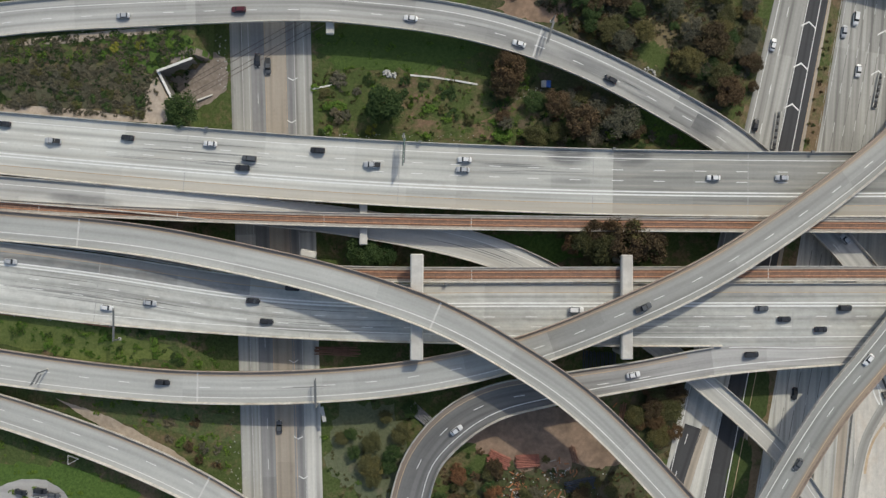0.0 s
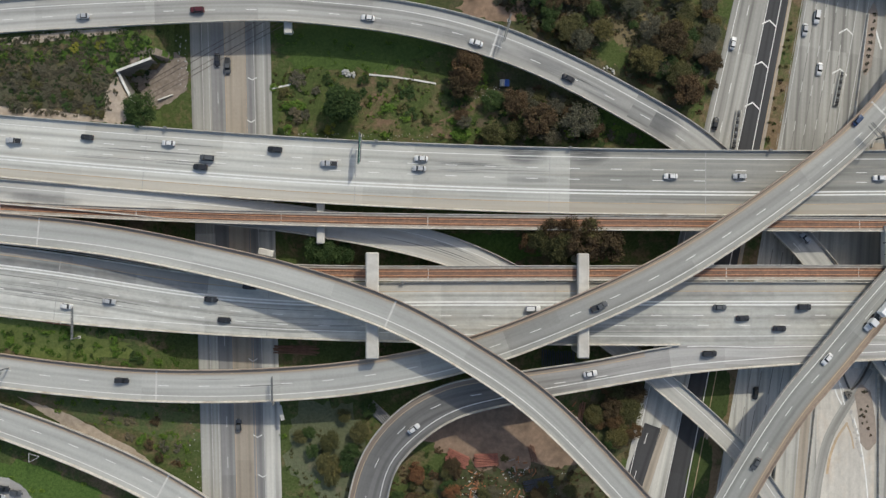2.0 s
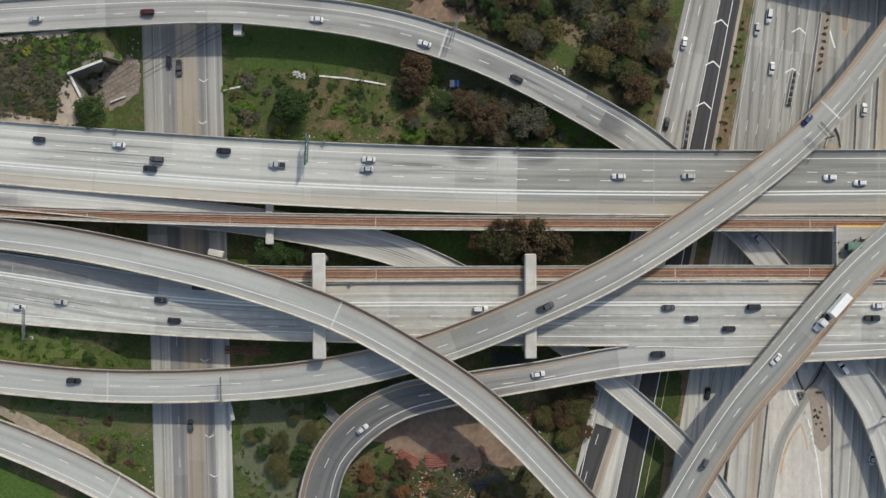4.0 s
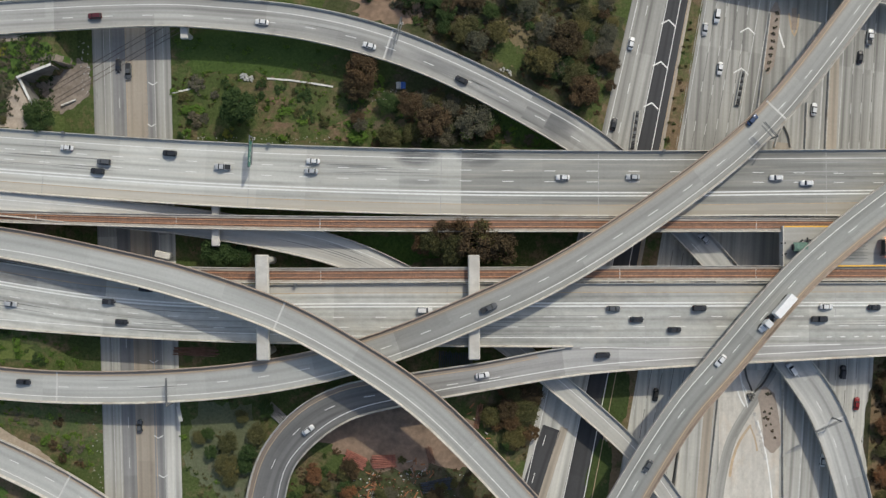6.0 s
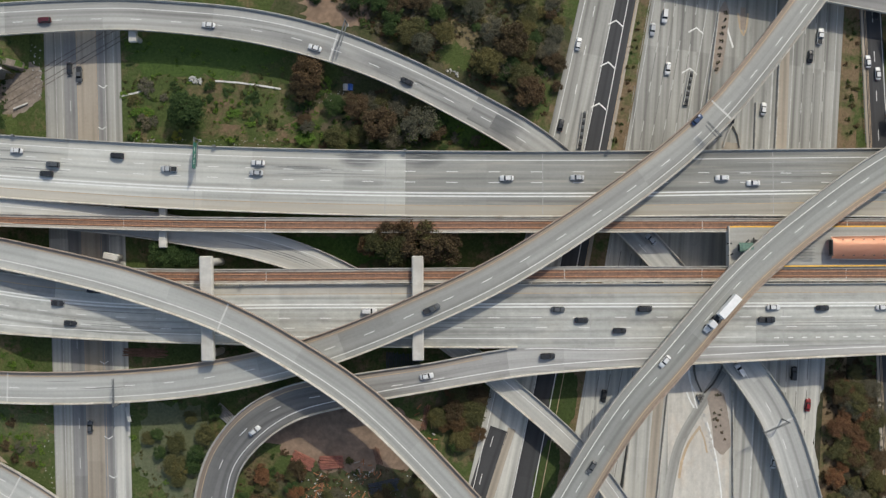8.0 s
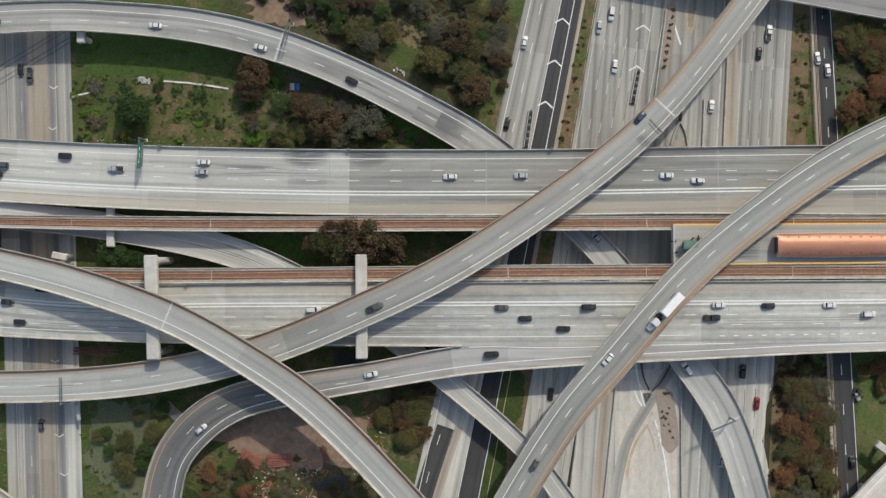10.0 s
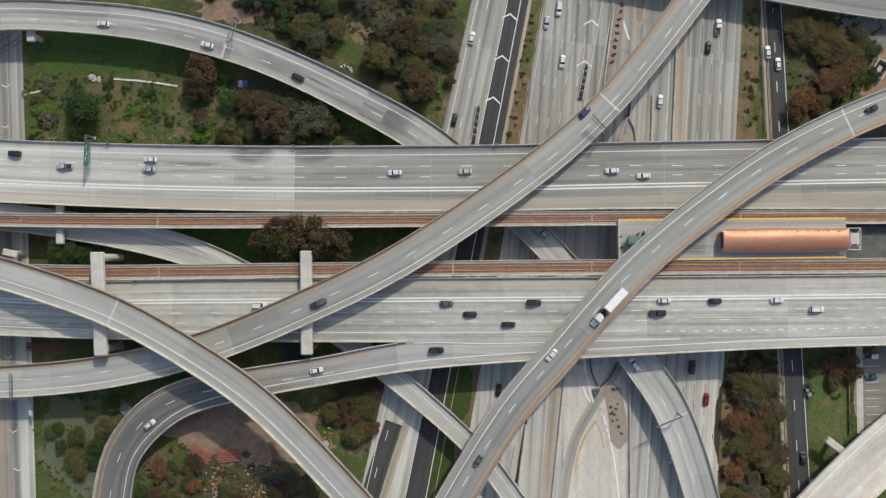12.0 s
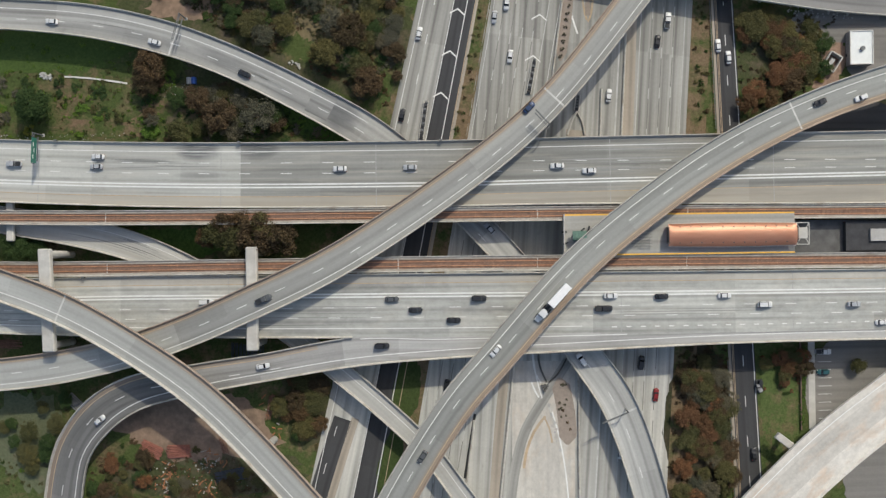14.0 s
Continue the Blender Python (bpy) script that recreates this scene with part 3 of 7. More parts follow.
for d, wide, mat in ((3.1, 0.22, amber_mat), (6.5, 0.46, paint_mat), (7.5, 0.46, paint_mat)):
    stripe(W_S, W_S.root, 0, L, from_left(W_S, d), wide, mat)
stripe(W_S, W_S.root, 0, L * 0.72, from_right(W_S, 3.0), 0.24, paint_mat)
dashes(W_S, W_S.root, L * 0.74, L, from_right(W_S, 2.6), 4.6, 1.6, 0.3, name="short_dash")
for k, d in enumerate((10.9, 14.1)):
    dashes(W_S, W_S.root, 2 + k * 1.7, L, from_left(W_S, d))
for way, amber, white, mid, first in ((W_C, 1.45, 2.1, 5.35, 4.4), (W_F, 1.35, 2.1, 5.0, 3.0)):
    stripe(way, way.root, 0, way.length, from_left(way, amber), 0.2, amber_mat)
    stripe(way, way.root, 0, way.length, from_right(way, white), 0.22, paint_mat)
    dashes(way, way.root, first, way.length, from_left(way, mid), 13.6)
stripe(W_A, W_A.root, 0, W_A.length, from_left(W_A, 1.4), 0.2, amber_mat)
stripe(W_A, W_A.root, 0, W_A.length, from_right(W_A, 2.9), 0.26, paint_mat)
stripe(W_D, W_D.root, 0, W_D.length, from_left(W_D, 1.5), 0.22, amber_mat)
stripe(W_D, W_D.root, 0, W_D.length, from_right(W_D, 2.6), 0.24, paint_mat)
dashes(W_D, W_D.root, 10.75, W_D.length, from_left(W_D, 5.6))
stripe(W_U, W_U.root, 0, W_U.length * 0.62, from_left(W_U, 3.1), 0.22, paint_mat)
dashes(W_U, W_U.root, 3, W_U.length, from_left(W_U, 6.6))
stripe(W_K, W_K.root, 0, W_K.length, from_left(W_K, 2.6), 0.2, paint_mat)
stripe(W_R, W_R.root, 0, W_R.length, from_right(W_R, 2.7), 0.3, paint_mat)
stripe(W_H, W_H.root, 0, W_H.length * 0.37, from_left(W_H, 1.9), 0.22, amber_mat)
stripe(W_H, W_H.root, 0, W_H.length, from_right(W_H, 2.7), 0.26, paint_mat)
dashes(W_H, W_H.root, 3, W_H.length * 0.36, from_left(W_H, 5.6))
for way, x, y in ((W_A, -106.0, 5.7), (W_A, 10.1, -20.3), (W_C, -67.1, -44.6), (W_C, 168.9, 45.1), (W_F, -64.9, -78.7), (W_D, 245.0, 39.5), (W_U, 45.4, 67.1), (W_U, 188.3, -59.2)):
    joint(way, x, y)
dark_joint_mat = plain("dark_joint_seal", (0.36, 0.355, 0.34), 0.9)
for way, xs in ((W_N, (-70.0, -1.0, 60.0, 112.0, 186.0, 240.0)), (W_S, (-100.0, -30.0, 62.0, 128.0, 190.0, 246.0))):
    for x in xs:
        joint(way, x, way.p[0].y, 0.22, dark_joint_mat)

gore_s = W_H.near(103.8, -36.0)[1]
stripe(W_H, W_H.root, gore_s + 2, gore_s + 95, from_left(W_H, 0.7), 0.26, paint_mat)
# stained and resurfaced places on the decks
stain_mat = paving("oil_stained_concrete", (0.37, 0.37, 0.35), (0.29, 0.29, 0.275), 0.6, seed=90.0)


def deck_patch(way, x, y, length, a, b, mat, label, up=0.03):
    """A squared repair on a deck from a to b metres from the left edge."""
    s0 = way.near(x, y)[1] - length / 2
    part("deck_patch", sweep(way, s0, s0 + length, lambda s: [(way.width(s) / 2 - a, up), (way.width(s) / 2 - b, up)]), mat, way.root, label)


streak_rnd = random.Random(77)


def streaks(way, x, y, length, a, b, count, label):
    """A cluster of thin tyre marks and oil streaks that fade out as they narrow."""
    mid = way.near(x, y)[1]
    for k in range(count):
        n = streak_rnd.uniform(0.25, 0.8) * length
        s0 = max(0.5, mid + streak_rnd.uniform(-0.5, 0.5) * (length - n) - n / 2)
        v, h = streak_rnd.uniform(a, b), streak_rnd.uniform(0.05, 0.22)

        def prof(s, s0=s0, n=n, v=v, h=h):
            w = h * max(0.04, math.sin(math.pi * max(0.0, min(1.0, (s - s0) / n))))
            return [(way.width(s) / 2 - v + w, 0.03), (way.width(s) / 2 - v - w, 0.03)]
        part("tyre_streak", sweep(way, s0, s0 + n, prof), stain_mat, way.root, label)


for way, x, y, length, a, b, count in ((W_N, 51.9, 30.0, 18.0, 0.9, 5.0, 10), (W_N, 42.8, 27.3, 40.0, 4.0, 9.0, 10), (W_N, 71.0, 29.1, 16.0, 0.9, 4.0, 8),
                                        (W_N, -69.6, 33.0, 60.0, 3.5, 12.5, 9), (W_N, 208.3, 24.9, 90.0, 3.5, 12.5, 12), (W_S, -103.5, -10.9, 80.0, 8.0, 18.0, 12),
                                        (W_S, -27.6, -21.6, 60.0, 8.0, 17.0, 12), (W_S, 95.9, -21.6, 70.0, 8.0, 17.0, 6), (W_S, 226.0, -22.6, 110.0, 8.0, 17.0, 5),
                                        (W_U, 73.3, 55.5, 34.0, 5.0, 8.5, 9), (W_U, 25.1, 71.5, 50.0, 3.5, 9.0, 9), (W_K, 25.3, 0.2, 40.0, 3.0, 7.0, 6),
                                        (W_C, -38.8, -44.5, 60.0, 2.5, 8.5, 2), (W_D, 171.0, -10.7, 70.0, 3.0, 8.5, 7), (W_H, 73.9, -40.6, 40.0, 2.5, 7.0, 6)):
    streaks(way, x, y, length, a, b, count, "dark tyre streak on concrete")
deck_patch(W_U, 93.2, 45.7, 8.0, 1.2, 9.4, paving("grey_repair_concrete", (0.30, 0.30, 0.285), (0.23, 0.23, 0.22), 0.6, seed=95.0), "darker concrete repair")

# ---------------------------------------------------------------- painted panels and tracks of the rail bridges
bed_mat = plain("grey_track_walkway", (0.40, 0.36, 0.31), 0.9, 0, 0.2, 0.7, (0.30, 0.24, 0.19))
for way in (W_RN, W_RS):
    for side in (1, -1):
        part("walkway", sweep(way, 0, way.length, lambda s, w=way, k=side: [(k * (w.width(s) / 2 - 0.45), 0.02), (k * (w.width(s) / 2 - 0.45), 0.30), (k * (w.width(s) / 2 - 1.05), 0.30), (k * (w.width(s) / 2 - 1.05), 0.02)], closed=True), bed_mat, way.root, "grey-tan walkway along the track")
        part("rail", sweep(way, 0, way.length, lambda s, k=side: [(k * 0.72 + 0.13, 0.02), (k * 0.72 + 0.13, 0.24), (k * 0.72 - 0.13, 0.24), (k * 0.72 - 0.13, 0.02)], closed=True), rail_mat, way.root, "rusty steel rail")
    bm = bmesh.new()
    s = 0.4
    while s < way.length:
        p, n = way.at(s, 0, 0.06)
        box(bm, p.x, p.y, p.z - 0.05, 0.26, 2.0, 0.12, math.degrees(math.atan2(n.y, n.x)) - 90)
        s += 1.5
    ob = part("sleepers", bm, plain("brown_sleeper_wood", (0.215, 0.135, 0.098), 0.95), way.root)
    ob["kind"] = "stuff"
    for k in range(1, 9):
        joint(way, -165 + k * 47.0, way.p[0].y, 0.35, cap_mat)

# ---------------------------------------------------------------- columns and straddle bents
def clear(x, y, z, reach):
    """True where a column at (x, y) misses every road below z."""
    for w in ALL_WAYS:
        d, s, wide, h = w.near(x, y)
        if d < wide / 2 + reach and h + base_z(x) < z - 1.0:
            return False
    for w in (COLLECTOR, COLLECTOR_LANE, FRONTAGE, STREET):
        d, s, wide, h = w.near(x, y)
        if d < wide / 2 + reach * 0.5:
            return False
    for x0, x1 in LANES:
        f = (80 - y) / 166
        a, b = FREEWAY_EDGE(x0, f), FREEWAY_EDGE(x1, f)
        if a - 0.5 < x < b + 0.5:
            return False
    return True


def FREEWAY_EDGE(share, f):
    l, r = 149.2 + (118.4 - 149.2) * f, 217.1 + (205.8 - 217.1) * f
    return l + (r - l) * share


LANES = ((0.0, 0.38), (0.50, 0.62), (0.70, 1.0))


def columns(way, gap, radius=0.95, offsets=(0.0,)):
    s = gap * 0.4
    while s < way.length - 4:
        for off in offsets:
            for shift in (0, 3, -3, 6, -6, 9, -9, 12, -12):
                if not 2 < s + shift < way.length - 2:
                    continue
                p, n = way.at(s + shift, off, -way.thick)
                if clear(p.x, p.y, p.z, radius + 0.4):
                    bm = bmesh.new()
                    foot = base_z(p.x) - 0.5
                    if p.z - foot > 1.5:
                        tube(bm, (p.x, p.y, foot), (p.x, p.y, p.z - 1.1), radius, None, 14)
                        tube(bm, (p.x, p.y, p.z - 1.1), (p.x, p.y, p.z + 0.1), radius, radius * 1.7, 14)
                        part("column", bm, girder_mat, way.root, "round concrete column")
                    else:
                        bm.free()
                    break
        s += gap


columns(W_N, 34, 0.9, (6.0, -6.0))
columns(W_S, 34, 0.9, (6.0, -6.0))
for w in (W_RN, W_RS):
    columns(w, 30, 0.8)
for w in (W_C, W_A, W_D):
    columns(w, 40, 1.15)
for w in (W_K, W_U, W_F):
    columns(w, 30, 0.85)
columns(W_H, 30, 0.85)
columns(W_R, 36, 1.0, (4.0, -4.0))
columns(W_O, 36, 0.8, (3.5, -3.5))


def bent(x0, y0, x1, y1, top, wide, deep, label, fall=0.0):
    """A straddle bent: a beam with bevelled ends on two columns; it falls by so much from its first end to its second."""
    root = thing("straddle_bent", ((x0 + x1) / 2, (y0 + y1) / 2, base_z(x0)), label, "bridge pier", "straddle bents", "structure")
    bm = bmesh.new()
    length = math.hypot(x1 - x0, y1 - y0)
    box(bm, (x0 + x1) / 2, (y0 + y1) / 2, top - deep / 2, length, wide, deep, math.degrees(math.atan2(y1 - y0, x1 - x0)), 0.35)
    for v in bm.verts:
        v.co.z += fall * (0.5 - ((v.co.x - x0) * (x1 - x0) + (v.co.y - y0) * (y1 - y0)) / length ** 2)
    part("beam", bm, cap_mat, root, "pale concrete beam")
    for f in (0.055, 0.945):
        bm = bmesh.new()
        x, y = x0 + (x1 - x0) * f, y0 + (y1 - y0) * f
        tube(bm, (x, y, base_z(x) - 0.5), (x, y, top - deep + 0.3 + fall * (0.5 - f)), 1.25, None, 16)
        part("column", bm, cap_mat, root)
    return root


bent(4.5, -1.5, 4.4, -35.0, 15.7, 4.1, 2.2, "pale concrete straddle beam carrying the high flyover", 2.6)
bent(71.2, -1.8, 71.2, -35.1, 14.39, 3.7, 2.2, "pale concrete straddle beam under the curved flyover")
rail_pier = thing("rail_pier", (-13.0, 8.3, -2.65), "pale concrete pier head under the rail bridge", "bridge pier", kind="structure")
bm = bmesh.new()
box(bm, -12.6, 8.0, 5.87, 2.6, 13.4, 1.5, 0, 0.3)
part("beam", bm, cap_mat, rail_pier)
for y in (6.0,):
    bm = bmesh.new()
    tube(bm, (-12.6, 8.6, -3.2), (-12.6, 8.6, 5.0), 1.0, None, 14)
    part("column", bm, cap_mat, rail_pier)

# ---------------------------------------------------------------- roadside signs on cantilever arms
steel_mat = plain("galvanised_steel", (0.17, 0.175, 0.175), 0.6, 0.4, 0.15, 2.0)
green_mat = plain("green_sign_sheet", (0.035, 0.16, 0.12), 0.45, 0, 0.1, 1.0)
lettering_mat = plain("white_sign_letters", (0.8, 0.82, 0.8), 0.5)


def sign_arm(bx, by, bz, dx, dy, length, label, panel=True, face=1, tall=6.8):
    """A post on the deck's edge with a lattice arm over the lanes, and a sign panel that faces along the road."""
    root = thing("overhead_sign", (bx, by, bz), label, "road sign", "overhead signs")
    d = Vector((dx, dy, 0)).normalized()
    n = Vector((-d.y, d.x, 0)) * face
    b = Vector((bx, by, bz))
    bm = bmesh.new()
    tube(bm, b, b + Vector((0, 0, tall)), 0.26, 0.2, 10)
    part("post", bm, steel_mat, root)
    bm = bmesh.new()
    box(bm, b.x, b.y, b.z + 0.1, 0.9, 0.9, 0.3, 0, 0.05)
    part("base_plate", bm, cap_mat, root)
    for up in (tall - 1.3, tall - 0.1):
        bm = bmesh.new()
        tube(bm, b + Vector((0, 0, up)), b + d * length + Vector((0, 0, up)), 0.13, None, 8)
        part("arm", bm, steel_mat, root)
    for k in range(int(length / 1.5)):
        bm = bmesh.new()
        a, c = b + d * (k * 1.5), b + d * (k * 1.5 + 1.5)
        lo, hi = (tall - 1.3, tall - 0.1) if k % 2 else (tall - 0.1, tall - 1.3)
        tube(bm, a + Vector((0, 0, lo)), c + Vector((0, 0, hi)), 0.06, None, 6)
        part("brace", bm, steel_mat, root)
    bm = bmesh.new()
    box(bm, *(b + d * (length * 0.5) + n * 0.55 + Vector((0, 0, tall - 2.6))), length * 0.8, 0.4, 0.07, math.degrees(math.atan2(d.y, d.x)))
    part("catwalk", bm, steel_mat, root)
    if panel:
        bm = bmesh.new()
        ang = math.degrees(math.atan2(d.y, d.x))
        box(bm, *(b + d * (length * 0.56) + n * 0.3 + Vector((0, 0, tall - 0.8))), length * 0.82, 0.1, 3.0, ang)
        sheet = part("panel", bm, green_mat if face else steel_mat, root, "green sign panel")
        for k in range(3):
            bm = bmesh.new()
            box(bm, *(b + d * (length * (0.36 + 0.2 * k)) + n * 0.365 + Vector((0, 0, tall - 0.3 - 0.5 * (k % 2)))), length * 0.14, 0.03, 0.32, ang)
            part("legend_bar", bm, lettering_mat, sheet)
    return root


sign_arm(0.4, 36.1, 8.49, -0.05, -1, 10.0, "green overhead sign on a steel arm over the freeway deck", True, 1)
sign_arm(48.3, 74.0, 6.56, -0.3, -1, 9.0, "grey overhead sign frame on the patched ramp", False)
sign_arm(-27.3, -49.9, 4.01, -0.02, 1, 9.0, "grey overhead sign frame on the curved flyover", False)
sign_arm(166.4, 35.0, 12.14, -0.55, 0.6, 6.2, "thin steel sign frame on the curved flyover", False)
sign_arm(191.4, -56.6, 0.56, -1, -0.42, 9.0, "thin steel sign frame over the ramp", False)
sign_arm(-91.8, -29.2, -0.53, 0.0, 1, 10.5, "grey overhead sign frame beside the freeway deck", False)
sign_arm(-117.5, -40.0, -6.71, -0.5, -0.9, 4.5, "thin lamp arm on the curved flyover", False, 1, 8.0)

# ---------------------------------------------------------------- station between the rail bridges
platform_mat = paving("pale_platform_concrete", (0.43, 0.42, 0.385), (0.35, 0.342, 0.315), 0.3, seed=50.0)
copper_mat, nt, bsdf = nodes_of("copper_canopy_sheet", 0.46, 0.55)
cn = noise_of(nt, scaled(nt, coords(nt), 0.08, 0.5, 1), 1.0, 4)
nt.links.new(ramp(nt, cn, (0.3, (0.72, 0.39, 0.265)), (0.7, (0.80, 0.46, 0.32))), bsdf.inputs["Base Color"])
bump(nt, bsdf, cn, 0.05, 0.02)
yellow_mat = plain("yellow_edge_tiles", (0.80, 0.46, 0.09), 0.7, 0, 0.15, 1.0)
glass_mat, nt, bsdf = nodes_of("tinted_glass", 0.12)
bsdf.inputs["Base Color"].default_value = (0.05, 0.055, 0.06, 1)
bsdf.inputs["Specular IOR Level"].default_value = 0.8
dark_mat = plain("dark_steel", (0.045, 0.047, 0.05), 0.6, 0.3)
station = thing("station_platform", (176.4, 0.9, -3.52), "raised concrete station platform with yellow edges between the tracks", "station")
PX0, PX1, PYN, PYS = 171.5, 245.9, 7.2, -6.0
def platform_piece(name, x0, x1, y0, y1, lo, hi, mat, label=""):
    bm = bmesh.new()
    layer = bm.loops.layers.uv.new("UVMap")
    n = 10
    rows = []
    for i in range(n + 1):
        x = x0 + (x1 - x0) * i / n
        z = base_z(x) + 12.3
        rows.append([bm.verts.new((x, y, z + k)) for y, k in ((y0, lo), (y0, hi), (y1, hi), (y1, lo))])
    for a, b in zip(rows, rows[1:]):
        for k in range(4):
            f = bm.faces.new((a[k], b[k], b[(k + 1) % 4], a[(k + 1) % 4]))
            for l in f.loops:
                l[layer].uv = (l.vert.co.x, l.vert.co.y)
    bm.faces.new(rows[0]), bm.faces.new(list(reversed(rows[-1])))
    bmesh.ops.recalc_face_normals(bm, faces=bm.faces)
    return part(name, bm, mat, station, label)


platform_piece("slab", PX0, PX1, PYS, PYN, -1.6, 0.9, platform_mat)
platform_piece("edge_strip", PX0, PX1, PYN - 0.45, PYN + 0.05, 0.86, 0.93, yellow_mat, "yellow warning strip")
platform_piece("edge_strip", PX0, PX1, PYS - 0.05, PYS + 0.45, 0.86, 0.93, yellow_mat, "yellow warning strip")
platform_piece("end_wall", PX0 - 0.35, PX0, PYS, PYN, -1.6, 1.4, cap_mat)
# dim mezzanine beyond the platform's east end
platform_piece("lower_deck", PX1 + 0.4, 312, -6.2, 4.6, -4.2, -3.4, plain("dark_grey_floor", (0.12, 0.118, 0.115), 0.9, 0, 0.3, 0.3))
platform_piece("roof_panel", PX1 + 18, 312, -5.6, 4.0, -3.4, -1.2, plain("charcoal_roof", (0.055, 0.055, 0.058), 0.9, 0, 0.2, 0.5), "charcoal flat roof")
platform_piece("stair_canopy", PX1 + 26, PX1 + 34, -2.5, 1.5, -1.2, -0.4, girder_mat)
for x in (PX0 + 12, PX0 + 32, PX0 + 52, PX0 + 66):
    bm = bmesh.new()
    box(bm, x, 0.5, (base_z(x) + 10.9 + base_z(x)) / 2, 2.2, 6.0, 10.4, 0, 0.2)
    part("pier", bm, cap_mat, station)

CX0, CX1, CYN, CYS = 204.2, 245.5, 3.9, -3.7
canopy = thing("canopy", (CX0, 0.1, 7.41), "long barrel-vaulted copper-coloured metal canopy on the platform", "canopy")
bm = bmesh.new()
rows = []
for i in range(25):
    x = CX0 + (CX1 - CX0) * i / 24
    z = base_z(x) + 15.2
    taper = 0.93 + 0.07 * math.sin(math.pi * i / 24)
    rows.append([bm.verts.new((x, 0.1 + math.cos(a) * (CYN - CYS) / 2 * taper, z + math.sin(a) * 2.1 - 0.35)) for a in (math.pi * k / 14 for k in range(15))])
for a, b in zip(rows, rows[1:]):
    for k in range(14):
        bm.faces.new((a[k], b[k], b[k + 1], a[k + 1]))
bmesh.ops.solidify(bm, geom=bm.faces[:], thickness=0.12)
part("roof", bm, copper_mat, canopy, "curved copper-coloured roof", True)
for i in range(0, 25, 2):
    x = CX0 + (CX1 - CX0) * i / 24
    for y in (2.6, -2.4):
        bm = bmesh.new()
        tube(bm, (x, y, base_z(x) + 13.2), (x, y, base_z(x) + 17.2), 0.14, None, 8)
        part("post", bm, steel_mat, canopy)
for side in (1, -1):
    bm = bmesh.new()
    n = 12
    ring = []
    for i in range(n + 1):
        x = CX0 + (CX1 - CX0) * i / n
        y = 0.1 + side * ((CYN - CYS) / 2 * (0.93 + 0.07 * math.sin(math.pi * i / n)) + 0.12)
        ring.append([bm.verts.new((x, y + dy, base_z(x) + 14.85 + dz)) for dy, dz in ((-0.14, -0.1), (0.14, -0.1), (0.14, 0.12), (-0.14, 0.12))])
    for a, b in zip(ring, ring[1:]):
        for k in range(4):
            bm.faces.new((a[k], b[k], b[(k + 1) % 4], a[(k + 1) % 4]))
    bm.faces.new(ring[0]), bm.faces.new(list(reversed(ring[-1])))
    bmesh.ops.recalc_face_normals(bm, faces=bm.faces)
    part("gutter", bm, cap_mat, canopy, "pale gutter along the roof's edge")
part_box = bmesh.new()
box(part_box, CX0 - 0.2, 0.1, base_z(CX0) + 15.9, 0.3, 4.6, 2.2)
part("end_panel", part_box, dark_mat, canopy)
# glass lift tower and frames at the canopy's east end
lift = thing("lift_tower", (CX1 + 2.2, 0, -1.72), "steel and glass lift tower beside the copper canopy", "lift tower")
lz = -11.05
bm = bmesh.new()
box(bm, CX1 + 2.2, 0.3, lz + 12.6, 2.6, 3.2, 7.4, 0, 0.1)
part("shaft", bm, glass_mat, lift, "tinted glass shaft")
bm = bmesh.new()
box(bm, CX1 + 2.2, 0.3, lz + 16.45, 2.9, 3.5, 0.3, 0, 0.08)
part("roof", bm, cap_mat, lift)
for dx in (0.3, 4.3):
    for dy in (-3.3, 3.6):
        bm = bmesh.new()
        tube(bm, (CX1 + dx, dy, lz + 8.9), (CX1 + dx, dy, lz + 16.0), 0.16, None, 8)
        part("post", bm, steel_mat, lift)
for a, b in (((0.3, -3.3), (4.3, -3.3)), ((0.3, 3.6), (4.3, 3.6)), ((0.3, -3.3), (0.3, 3.6)), ((4.3, -3.3), (4.3, 3.6)), ((0.3, -3.3), (4.3, 3.6)), ((0.3, 3.6), (4.3, -3.3))):
    bm = bmesh.new()
    tube(bm, (CX1 + a[0], a[1], lz + 16.0), (CX1 + b[0], b[1], lz + 16.0), 0.15, None, 8)
    part("frame_bar", bm, cap_mat, lift)
# verdigris kiosk and railings on the platform's west end
kx, kz = 173.7, 9.87
kiosk = thing("kiosk", (kx, 0.3, kz), "small green-roofed kiosk on the station platform", "kiosk")
verdigris_mat = plain("verdigris_copper", (0.13, 0.215, 0.17), 0.6, 0.1, 0.3, 1.5)
bm = bmesh.new()
box(bm, kx + 2.2, 0.3, kz + 1.2, 3.4, 2.0, 2.4)
part("wall", bm, dark_mat, kiosk)
bm = bmesh.new()
for k in range(9):
    a = math.pi * k / 8
    box(bm, kx + 2.2, 0.3 + math.cos(a) * 1.25, kz + 2.4 + math.sin(a) * 1.0, 4.4, 0.56, 0.12)
part("roof", bm, verdigris_mat, kiosk, "green verdigris roof")
